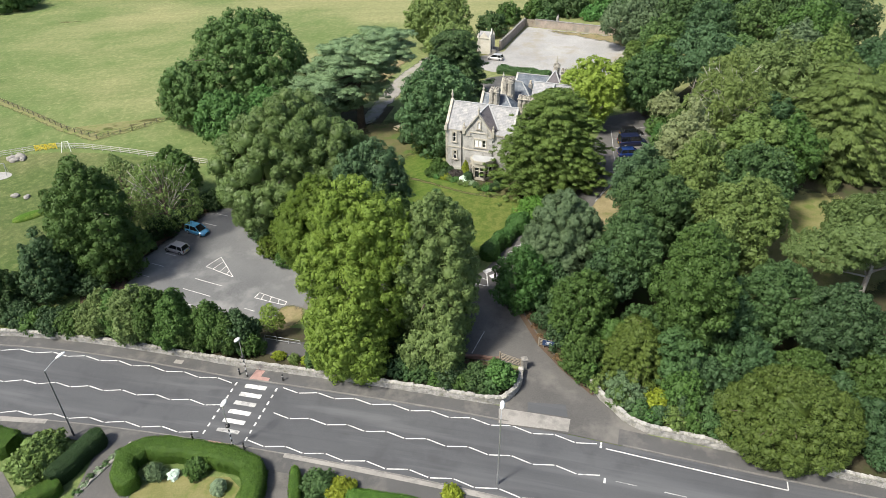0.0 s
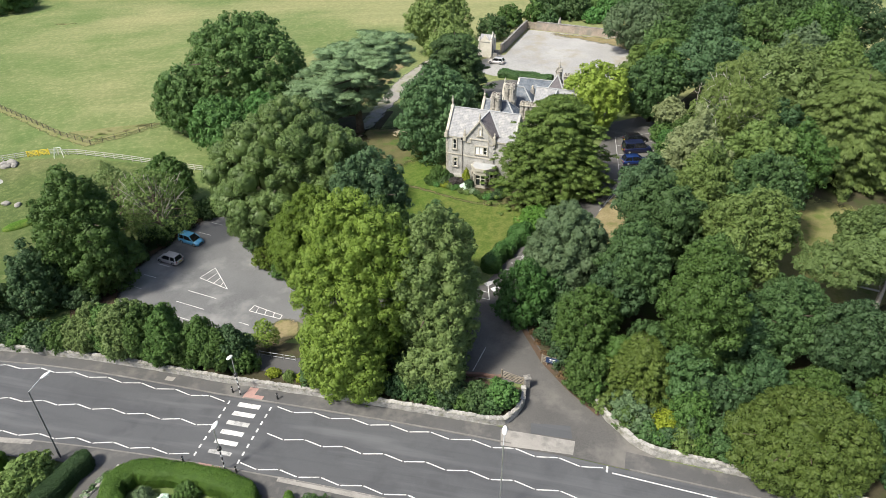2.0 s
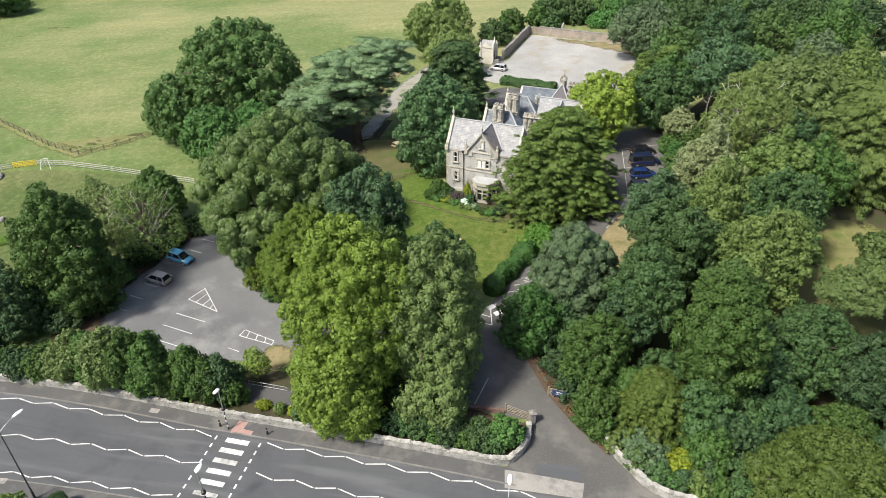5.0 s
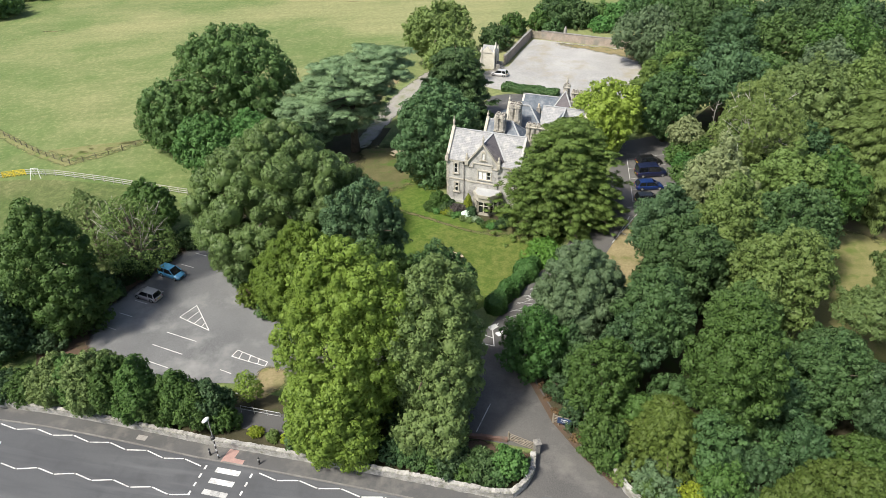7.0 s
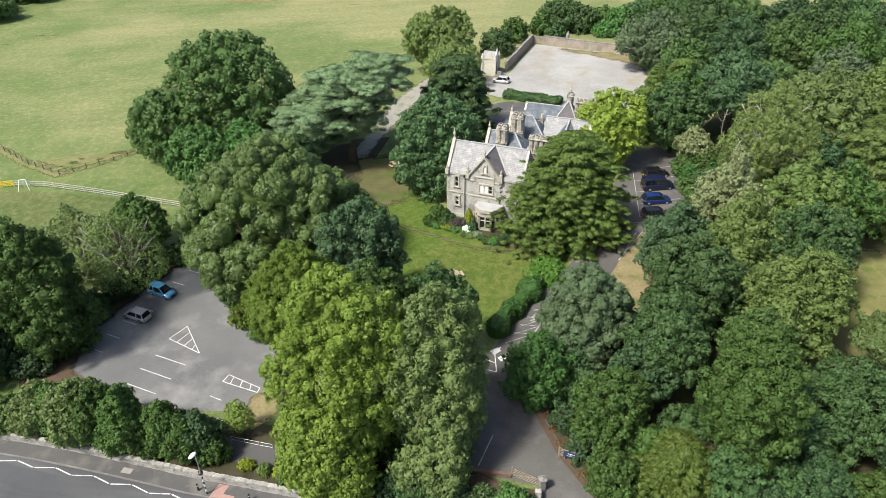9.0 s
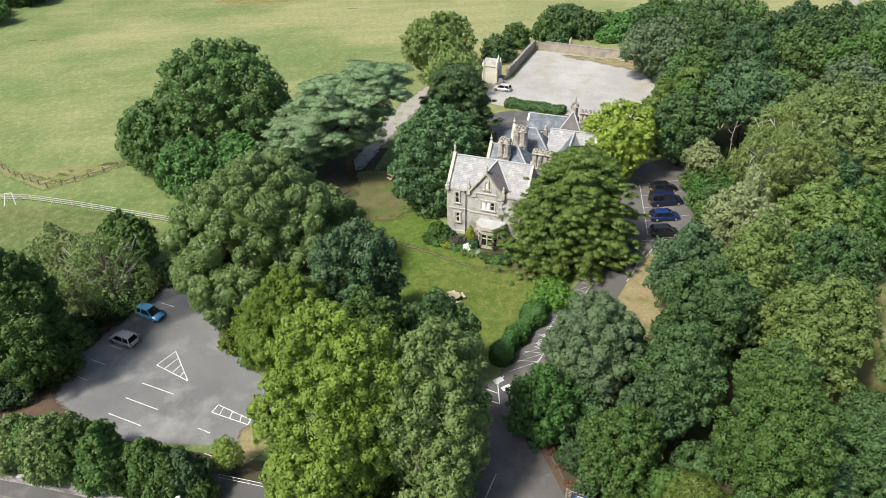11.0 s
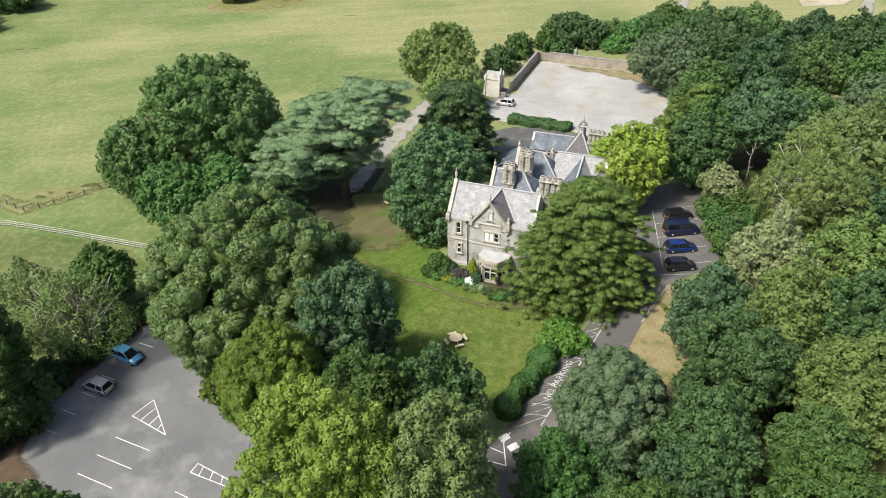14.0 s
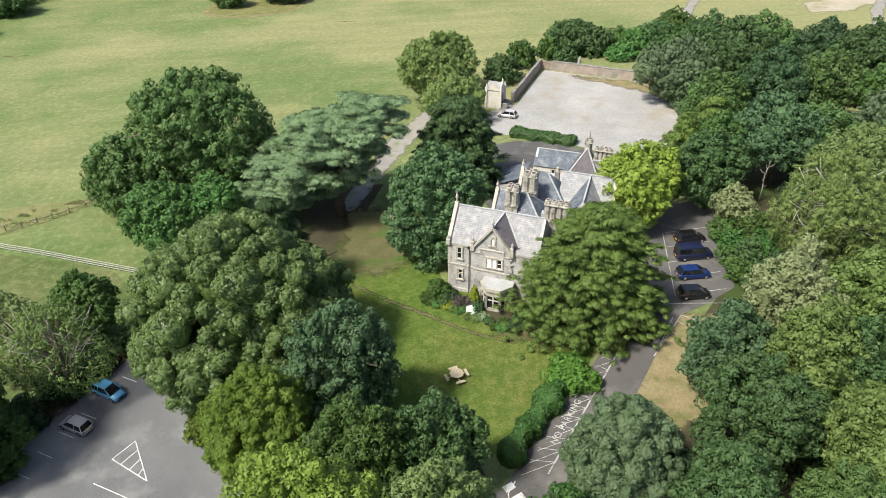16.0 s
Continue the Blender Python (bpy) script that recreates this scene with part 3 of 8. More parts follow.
def zigzag(s0, s1, offset, first):
    bm = bmesh.new()
    n = max(1, round((s1 - s0) / 2.2))
    step = (s1 - s0) / n
    for i in range(n):
        a, b = s0 + i * step + 0.09, s0 + (i + 1) * step - 0.09
        side = 0.22 if (i + first) % 2 else -0.22
        paint_quad(bm, on_road(a, offset(a) - side), on_road(b, offset(b) + side), 0.13)
    marking("zigzag_line", bm, "white zigzag line painted on the approach to the crossing")


zigzag(-64, -25.9, lambda s: far_kerb(s) - 0.6, 0)
zigzag(-19.9, 14.6, lambda s: far_kerb(s) - 0.6, 0)
zigzag(-60, -25.2, lambda s: 0.05, 0)
zigzag(-19.3, 15.2, lambda s: 0.05, 0)
zigzag(-60, -26.0, lambda s: near_kerb(s) + 0.75, 1)
zigzag(-20.3, 15.0, lambda s: near_kerb(s) + 0.65, 0)

for i in range(6):
    o = 3.45 - 1.29 * i
    bm = bmesh.new()
    paint_quad(bm, on_road(-24.25, o), on_road(-21.65, o), 0.62)
    marking("zebra_stripe", bm, "white painted stripe of the zebra crossing" if i != 2 else "badly worn white stripe of the zebra crossing", PAINT if i not in (2, 5) else WORNPAINT)
bm = bmesh.new()
for s in (-25.45, -20.45):
    for i in range(8):
        o = 3.75 - i * 1.03
        paint_quad(bm, on_road(s, o), on_road(s, o - 0.5), 0.2)
marking("crossing_dashes", bm, "short white dashes either side of the crossing")
bm = bmesh.new()
paint_quad(bm, on_road(15.4, 3.6), on_road(32, 3.3), 0.14)
paint_quad(bm, on_road(32, 3.3), on_road(32, 4.3), 0.12)
paint_quad(bm, on_road(14.9, 3.55), on_road(14.9, 4.25), 0.2)
paint_quad(bm, on_road(15.6, 0.1), on_road(15.6, -0.5), 0.2)
marking("edge_line", bm, "white line along the road's edge")
bm = bmesh.new()
for i in range(9):
    paint_quad(bm, on_road(16.6 + i * 4.4, 0.0), on_road(18.6 + i * 4.4, 0.0), 0.1)
marking("centre_line", bm, "worn white dashes along the middle of the road", WORNPAINT)


def road_patch(name, corners, material, lift, label, category):
    draped(name, [on_road(s, o) for s, o in corners], material, lift, label, category)


road_patch("tactile_paving", [(-24.3, 4.36), (-21.9, 4.36), (-21.9, 5.0), (-23.1, 5.05), (-23.0, 6.05), (-24.1, 6.05)], REDPAVE, 0.165, "red blister paving at the crossing", "paving")
road_patch("tactile_paving", [(-24.4, -5.9), (-21.9, -5.9), (-21.9, -4.7), (-24.4, -4.7)], REDPAVE, 0.165, "red blister paving at the crossing", "paving")
road_patch("tarmac_patch", [(4.6, 3.9), (11.6, 4.6), (11.6, 6.3), (4.2, 5.9)], CONCRETE, 0.158, "pale concrete apron across the drive's mouth", "paving")
road_patch("drive_mouth", [(4.0, 4.34), (20.5, 4.34), (20.5, 5.6), (16, 9.0), (9, 8.5), (4.0, 6.0)], DRIVETAR, 0.14, "worn asphalt at the mouth of the drive", "drive")
road_patch("tarmac_patch", [(7.2, 6.1), (11.3, 6.5), (10.9, 8.1), (7.0, 7.4)], ROADTAR, 0.15, "darker asphalt repair patch", "paving")
road_patch("manhole_cover", [(-34.6, 5.35), (-33.5, 5.35), (-33.5, 6.0), (-34.6, 6.0)], CONCRETE, 0.165, "grey metal service cover in the pavement", "manhole")

road_patch("gutter_band", [(-15.5, -4.62), (-6, -4.62), (4, -4.62), (14, -4.62), (14, -5.15), (4, -5.25), (-6, -5.3), (-15.5, -5.2)], CONCRETE, 0.165, "pale worn concrete band along the pavement's edge", "pavement")
road_patch("gutter_band", [(-62, -5.8), (-52, -5.5), (-44, -5.25), (-44, -5.9), (-52, -6.2), (-62, -6.4)], CONCRETE, 0.165, "pale worn concrete band along the pavement's edge", "pavement")
# ---- paved areas, lawns and bare earth ----
SOIL_W = [(11.4, 60), (15.2, 54.8), (17.0, 53), (18.3, 51.2), (19.2, 49.8), (20.9, 48.6), (25.2, 47.3), (28.9, 46.1), (34, 44.2), (39.1, 42.4), (60, 35.5), (80, 60), (80, 140), (60, 150), (45, 130), (42, 112), (30, 97), (23, 88), (12.6, 76), (9.5, 70), (9.6, 66)]
# earth sheets whose dark colour also stands for the shade below the crowns
draped("wood_floor", SOIL_W, SHADESOIL, 0.02, "brown earth and leaf litter under the trees, their shade put into its colour", "soil", cell=5)
draped("wood_floor", [(-48, 69.5), (-40, 66.0), (-28, 62.6), (4.6, 52.9), (6.3, 52.8), (7.6, 53.8), (8.5, 55.3), (8.7, 57), (1, 60), (-12, 66), (-24, 69), (-31, 70.5), (-45, 71), (-50, 76), (-48, 87), (-41, 99), (-43.5, 100), (-50, 90), (-51.5, 77)], SHADESOIL, 0.02, "brown earth under the roadside shrubs, with shade put into its colour", "soil", cell=4)
draped("wood_floor", [(-34, 99), (-30, 90), (-20, 80), (-12, 77), (-2, 76), (4, 78), (2, 84), (-8, 88), (-12, 100), (-14, 125), (-10, 140), (-24, 140), (-34, 118)], SHADESOIL, 0.02, "bare earth under the big trees, darkened in colour for their shade", "soil", cell=4)
draped("lawn", ragged([(-12, 84), (4, 80), (9, 84), (17, 93), (20, 100), (12, 104), (6, 106), (0, 110), (-2, 130), (-12, 128), (-14, 110), (-10, 96)], 0.25, 1.5, 5), LAWN, 0.035, "green lawn in front of the house", "lawn")
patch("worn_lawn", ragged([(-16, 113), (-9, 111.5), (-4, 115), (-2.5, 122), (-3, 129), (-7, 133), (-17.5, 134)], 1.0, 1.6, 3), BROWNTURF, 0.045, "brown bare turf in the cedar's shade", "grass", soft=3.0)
patch("trodden_line", rounded([(-14.5, 112.4), (-12, 110.0), (-7, 105.8), (-2.4, 102.7), (3.2, 98.7), (9, 96.4), (9.2, 97.0), (3.4, 99.5), (-2.2, 103.6), (-6.8, 106.7), (-11.8, 111.0)], 1), BROWNTURF, 0.05, "trodden line across the lawn", "path", soft=0.15, cell=0.6)
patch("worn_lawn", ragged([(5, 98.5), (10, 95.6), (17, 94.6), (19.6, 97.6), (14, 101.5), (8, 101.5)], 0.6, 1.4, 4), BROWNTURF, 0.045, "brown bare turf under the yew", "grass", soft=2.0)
patch("dry_verge", ragged([(20.2, 88.4), (23.8, 94.4), (27.8, 100.2), (34, 99.5), (33, 92), (28, 84), (20.6, 80.0), (17.2, 84.0)], 0.3), DRY, 0.05, "straw-coloured dry grass beside the drive", "grass", soft=1.2)
draped("play_turf", rounded([(-120, 116), (-98, 120.6), (-81, 124.4), (-60.8, 121.2), (-44, 115.6), (-42, 102), (-50, 92), (-52, 76), (-60, 73), (-90, 78), (-130, 88)], 1), PLAYTURF, 0.03, "rough mown grass of the play area", "grass", cell=4)
FENCE_RUN = [(-118, 166), (-105, 155.4), (-91.3, 144.5), (-78.7, 134), (-70.2, 128.7), (-64.2, 132.2), (-58.3, 137.6), (-52, 143)]
patch("dry_verge", [(x - 0.6, y - 1.3) for x, y in FENCE_RUN] + [(x + 0.4, y + 1.5) for x, y in FENCE_RUN[::-1]], VERGE, 0.045, "uncut dry grass along the field fence", "grass", soft=0.9)
patch("dry_clearing", ragged([(43, 82), (47, 88), (51, 93.5), (57, 95), (63, 91), (68, 80), (60, 70), (46, 64), (38, 68), (37, 75), (40, 79)], 0.4, 2.4), GARDENTURF, 0.05, "dry grass clearing among the trees", "grass", soft=3.0)
CARPARK = [(-50, 75), (-49.5, 83), (-45, 91), (-40, 99.5), (-33.5, 100), (-30.5, 93), (-26, 86), (-19, 80), (-17, 73.5), (-22, 70), (-30, 70.8), (-40, 72)]
draped("car_park", rounded(CARPARK, 1), CARTAR, 0.06, "pale grey worn asphalt car park with white bay lines", "car park")
DRIVE = [(5.6, 52.0), (7.6, 53.4), (8.8, 55.6), (9.2, 57.8), (1, 60.2), (-12, 66), (-19, 72), (-18, 79), (-8, 76), (0, 75), (5.4, 76.3), (10.5, 83.6), (17.2, 92.6), (20.1, 97), (24.5, 104), (27.5, 113), (33, 125), (39, 127), (41.5, 121), (37, 104), (32.5, 101), (28.5, 99), (24.8, 93.8), (21.2, 88.1), (17, 82), (13.3, 77), (10.8, 72.5), (10.3, 67), (12, 61.5), (14.2, 57.5), (17, 53), (18.9, 50.0), (20.0, 48.4), (19.4, 46.9), (6.8, 49.6), (5.0, 50.6)]
# fallen leaves; the dark strip also stands for shade along this edge
patch("leaf_litter_strip", ragged([(-51, 74.5), (-51, 84), (-46.6, 91.8), (-41, 101), (-38.2, 100.4), (-42.6, 91.0), (-45.6, 84.0), (-45.4, 78.0), (-40, 73.6), (-41, 71.0)], 0.5, 1.2, 21), LITTER, 0.075, "brown fallen leaves along the car park's edge, the edge's shade put into their colour", "leaf litter", soft=1.2)
patch("leaf_litter_strip", ragged([(-34, 101), (-30.0, 93.4), (-25.2, 86.4), (-18, 80.4), (-16, 76), (-17.6, 75), (-19.4, 79.2), (-26.4, 85.2), (-31.4, 92.2), (-35.2, 99.6)], 0.4, 1.2, 22), LITTER, 0.075, "brown fallen leaves under the big trees", "leaf litter", soft=0.9)
patch("leaf_litter_strip", ragged([(-1, 57.2), (8.2, 54.6), (8.8, 57.4), (4, 59.6), (-1, 61)], 0.3, 1.0, 23), LITTER, 0.06, "brown earth and leaves behind the entrance wall", "leaf litter", soft=0.5)
draped("drive", DRIVE, DRIVETAR, 0.07, "grey asphalt drive, darker under the trees", "drive")
patch("track", ragged([(-17.5, 131.5), (-16.2, 137), (-14.6, 143.5), (-10.2, 158), (-4, 170), (3, 180), (8.5, 178), (-1.5, 164), (-5.6, 154), (-9.5, 145), (-12.2, 137), (-13.8, 131)], 0.25, 1.6, 6), TRACK, 0.045, "pale gravel track behind the cedar", "track", soft=0.7)
YARD_PLAN = [(7.5, 160.5), (10.5, 168.5), (16.2, 171.5), (20, 182), (24.6, 193), (36, 188), (49.5, 182.5), (50, 170), (49, 157), (46, 147), (30, 146), (24, 151), (12, 156.5)]
patch("dry_verge", ragged([(-18.5, 139), (-20, 150), (-17, 160), (-12, 169), (-6, 172), (-11, 159), (-15.2, 145), (-16.6, 139)], 0.8, 1.6, 7), DRY, 0.04, "straw-coloured uncut grass beside the track", "grass", soft=2.0)
patch("dry_verge", ragged([(-22.5, 72.4), (-20.8, 73.4), (-18.5, 72.2), (-17.8, 69), (-20.0, 67.2), (-22.6, 67.6)], 0.3, 0.8, 8), DRY, 0.065, "straw-coloured dry grass at the car park's corner", "grass", soft=0.8)
draped("yard", YARD_PLAN, YARD, 0.06, "pale worn tarmac yard behind the house", "yard")
patch("dry_verge", ragged([(30, 190.5), (40, 187), (51, 183), (50, 176), (46.5, 172.5), (43.5, 178.5), (38.5, 181.5), (34.5, 185.0), (29.5, 188.2)], 0.8, 1.8, 9), DRY, 0.085, "dry grass growing over the yard's edge", "grass", soft=2.0)
patch("dry_verge", ragged([(46.0, 158), (52, 158), (53, 184), (50, 185), (47.5, 172)], 0.5, 1.6, 10), DRY, 0.04, "dry grass under the trees beside the yard", "grass", soft=2.0)
# added dark sheet that stands for shade between the house and the hedge
draped("court", rounded([(4, 130), (9, 152), (16, 154), (26, 149), (36, 140), (32, 126), (20, 120)], 1), PATHTAR, 0.04, "dark sheet behind the house, the shade there put into its colour", "paving")

bm = bmesh.new()


def bars(points, closed=False, width=0.11, lift=0.075):
    pts = points + points[:1] if closed else points
    for a, b in zip(pts, pts[1:]):
        paint_quad(bm, a, b, width, lift)


bars([(-33.6, 85.5), (-30.45, 80.2), (-35.2, 83.1)], True)
for k in (0.25, 0.5, 0.75):
    bars([(-35.2 + 4.75 * k, 83.1 - 2.9 * k), (-33.6 + 3.15 * k * 0.92, 85.5 - 5.3 * k * 0.92)])
marking("bay_hatching", bm, "white hatched triangle at the end of the parking bays")
bm = bmesh.new()
for i in range(4):
    ox, oy = -1.05 * i, -2.35 * i
    bars([(-35.9 + ox, 80.05 + oy), (-31.5 + ox, 78.1 + oy)])
for x, y in ((-41.0, 89.6), (-42.3, 86.9), (-43.4, 84.2), (-44.6, 81.6), (-39.7, 92.4), (-38.4, 95.2), (-37.2, 98.0)):
    bars([(x - 0.4, y + 0.2), (x + 1.7, y - 0.75)])
marking("bay_lines", bm, "thin white lines of the parking bays")
bm = bmesh.new()
bars([(-25.7, 76.2), (-26.2, 75.1), (-21.55, 72.9), (-21.4, 73.6)], True)
for k in (0.22, 0.5, 0.78):
    bars([(-26.2 + 4.65 * k, 75.1 - 2.2 * k), (-25.7 + 4.3 * k - 0.25, 76.2 - 2.6 * k + 0.15)])
bars([(-27.05, 72.8), (-25.5, 72.0)])
bars([(-25.3, 69.2), (-23.8, 68.5)])
marking("bay_hatching", bm, "white hatched strip at the car park's entrance")

# ---- walls ----


def stone_wall(name, points, height, thick, material, label, seed=1, rough=0.05, step=0.6, cope=None):
    """A wall along plan points, uneven along its top and faces; a coping on it if given."""
    rng = random.Random(seed)
    pts = []
    for (ax, ay), (bx, by) in zip(points, points[1:]):
        n = max(1, int(math.hypot(bx - ax, by - ay) / step))
        pts += [(ax + (bx - ax) * i / n, ay + (by - ay) * i / n) for i in range(n)]
    pts.append(points[-1])
    root = thing(name, Matrix.Identity(4), label, "wall", "", "structure")

    def band(lo, hi, half, wobble):
        bm = bmesh.new()
        last = None
        for i, (x, y) in enumerate(pts):
            a, b = pts[max(i - 1, 0)], pts[min(i + 1, len(pts) - 1)]
            d = math.hypot(b[0] - a[0], b[1] - a[1])
            nx, ny = -(b[1] - a[1]) / d, (b[0] - a[0]) / d
            z = ground_z(x, y)
            row = []
            for side, zz in ((-1, lo), (-1, (lo + hi) / 2), (-1, hi), (1, hi), (1, (lo + hi) / 2), (1, lo)):
                o = side * half + rng.uniform(-wobble, wobble)
                row.append(bm.verts.new((x + nx * o, y + ny * o, z + zz + (rng.uniform(-wobble, wobble) * 1.5 if zz == hi else 0))))
            if last:
                for k in range(5):
                    bm.faces.new((last[k], last[k + 1], row[k + 1], row[k]))
            else:
                bm.faces.new(row)
            last = row
        bm.faces.new(last[::-1])
        bmesh.ops.recalc_face_normals(bm, faces=bm.faces[:])
        return bm

    part("masonry", band(-0.2, height, thick / 2, rough), material, root)
    if cope:
        part("coping", band(height - 0.02, height + 0.14, thick / 2 + 0.06, rough * 0.7), cope, root, "rough coping stones")
    return root, pts
    return root


ROAD_WALL, ROAD_RUN = stone_wall("wall_road", [on_road(s, wall_line(s) + 0.25) for s in np.arange(-130, 2.9, 1.5)] + [(4.6, 52.75), (6.3, 52.7), (7.6, 53.7), (8.5, 55.2), (8.75, 57.0)], 0.95, 0.45, WALLSTONE, "pale limestone rubble wall along the pavement", 3)
ENTRY_WALL, ENTRY_RUN = stone_wall("wall_entrance", [(16.4, 54.6), (17.2, 52.8), (18.3, 51.2), (19.2, 49.8), (20.9, 48.6), (25.2, 47.3), (28.9, 46.1), (34, 44.2), (39.1, 42.4), (60, 35.5), (90, 26)], 0.95, 0.45, WALLSTONE, "pale limestone rubble wall curving into the drive", 4)
stone_wall("wall_yard", [(15.2, 172.5), (19.4, 183), (23.9, 194.2)], 2.2, 0.45, REDSTONE, "reddish rubble wall beside the yard", 5, step=1.2, cope=DARKSTONE)
stone_wall("wall_yard", [(26.6, 193.2), (36.3, 188.9), (50.5, 182.6), (56, 180)], 2.1, 0.45, REDSTONE, "reddish rubble wall at the back of the yard", 6, step=1.2, cope=DARKSTONE)

# ---- plants ----
_ico = bmesh.new()
bmesh.ops.create_icosphere(_ico, subdivisions=1, radius=1.0)
ICO_V = np.array([v.co[:] for v in _ico.verts])
ICO_F = np.array([[v.index for v in f.verts] for f in _ico.faces])
_ico.free()


def unit(a):
    return a / np.maximum(np.linalg.norm(a, axis=1, keepdims=True), 1e-9)


def foliage(name, lobes, middle, material, rng, leaf=(0.30, 0.19), cover=1.3, up=0.3, droop=0.0, flat=1.0, core=0.84, spread=0.42, inward=-0.1, hearts=(), tufts=7, tuft=0.24):
    """A crown: each lobe (x, y, z, r) is a dark heart under a coat of pointed leaf sprays."""
    mains = np.asarray(lobes, float)
    area = leaf[0] * leaf[1] * 0.5
    # tufts: small lobes standing out of the large ones
    par = np.repeat(np.arange(len(mains)), tufts)
    td = unit(rng.normal(size=(len(par), 3)) + 0.7 * unit(mains[par, :3] - middle) + np.array([0, 0, 0.35]))
    tr = mains[par, 3] * tuft * (1 + rng.random(len(par)))
    tc = mains[par, :3] + td * np.array([1, 1, flat]) * (mains[par, 3] * (0.84 + (0.40 if tuft > 0.2 else 0.18) * rng.random(len(par))))[:, None]
    lobes = np.concatenate([mains, np.column_stack([tc, tr])])
    dens = np.where(np.arange(len(lobes)) < len(mains), 0.5 if tufts else 1.0, 0.85)
    counts = np.maximum(6, (cover * dens * 4 * math.pi * lobes[:, 3] ** 2 * (0.4 + 0.6 * flat) / area).astype(int))
    own = np.repeat(np.arange(len(lobes)), counts)
    n = len(own)
    d = unit(rng.normal(size=(n, 3)))
    out = unit(lobes[own, :3] - middle)
    keep = (np.einsum("ij,ij->i", d, out) > inward + rng.normal(size=n) * 0.15) & (d[:, 2] > -0.5)
    own, d = own[keep], d[keep]
    n = len(own)
    stretch = np.array([1, 1, flat])
    push = 1.0 + rng.normal(size=n) * 0.10 + 0.22 * rng.random(n) * (rng.random(n) < 0.15)
    pos = lobes[own, :3] + d * stretch * (lobes[own, 3] * push)[:, None]
    # drop what lies deep inside a neighbour
    hidden = np.zeros(n, bool)
    px, py, pz = (pos / stretch).astype(np.float32).T
    for k, (x, y, z, r) in enumerate(mains):
        near_by = np.flatnonzero(np.abs(px - np.float32(x)) < r)
        dx, dy, dz = px[near_by] - np.float32(x), py[near_by] - np.float32(y), pz[near_by] - np.float32(z / flat)
        inside = near_by[(dx * dx + dy * dy + dz * dz < (r * 0.84) ** 2) & (own[near_by] != k)]
        hidden[inside] = True
    for x, y, z, rx, ry, rz in hearts:
        q = (pos - (x, y, z)) / (rx * 0.98, ry * 0.98, rz * 0.98)
        hidden |= np.einsum("ij,ij->i", q, q) < 1
    own, d, pos = own[~hidden], d[~hidden], pos[~hidden]
    n = len(own)
    normal = unit(d + rng.normal(size=(n, 3)) * spread + np.array([0, 0, up]))
    along = unit((pos - middle) * (1, 1, 0)) if flat < 0.6 else d
    t = rng.normal(size=(n, 3)) * (1.0 if droop == 0 else 0.5) + along * (0.5 + droop * 1.6) + np.array([0, 0, -droop])
    t = unit(t - normal * np.einsum("ij,ij->i", t, normal)[:, None])
    b = np.cross(normal, t)
    size = (0.65 + 0.7 * rng.random(n))[:, None]
    lng, wid = t * leaf[0] * 0.5 * size, b * leaf[1] * 0.5 * size
    tris = np.stack([pos - lng - wid, pos + lng, pos - lng + wid], 1).reshape(-1, 3)
    # a leaf is lit mostly as the billow that it grows on
    lit = unit(d * (0.8 if flat > 0.6 else 0.25) + normal * 0.5)
    balls = [(x, y, z, r * core, r * core, r * core * flat) for x, y, z, r in mains] if core else []
    balls = np.array(balls + list(hearts), float).reshape(-1, 6)
    jit = 1 + rng.normal(size=(len(balls), len(ICO_V), 1)) * 0.07
    cv = (balls[:, None, :3] + ICO_V[None] * jit * balls[:, None, 3:]).reshape(-1, 3)
    f3 = np.concatenate([np.arange(n * 3).reshape(-1, 3), (ICO_F[None] + (np.arange(len(balls)) * len(ICO_V))[:, None, None]).reshape(-1, 3) + n * 3])
    shade = np.concatenate([np.repeat(lit, 3, axis=0), np.tile(ICO_V, (len(balls), 1))])
    return mesh_np(name, np.concatenate([tris, cv]), f3, np.zeros((0, 4), int), material, shade)


PROFILES = {
    "round": lambda h: math.sqrt(max(0.0, 1 - (2 * h - 1) ** 2)) ** 0.8,
    "dome": lambda h: math.sqrt(max(0.0, 1 - max(0.0, (h - 0.25) / 0.75) ** 2)) * (0.72 + 0.28 * min(1, h / 0.25)),
    "egg": lambda h: max(0.0, math.sin(math.pi * min(1, max(0, h)) ** 1.05)) ** 0.6,
    "cone": lambda h: max(0.0, 1 - h) ** 0.75 * 0.95 + 0.05,
    "broad": lambda h: min(1.0, 0.70 + 0.9 * h) * math.sqrt(max(0.0, 1 - max(0.0, (h - 0.4) / 0.6) ** 3)),
    "bell": lambda h: min(1.0, 0.60 + 1.0 * h) * math.sqrt(max(0.0, 1 - max(0.0, (h - 0.38) / 0.62) ** 2.2)),
    "tall": lambda h: min(1.0, 0.78 + 1.0 * h) * math.sqrt(max(0.0, 1 - max(0.0, (h - 0.4) / 0.6) ** 2)),
}


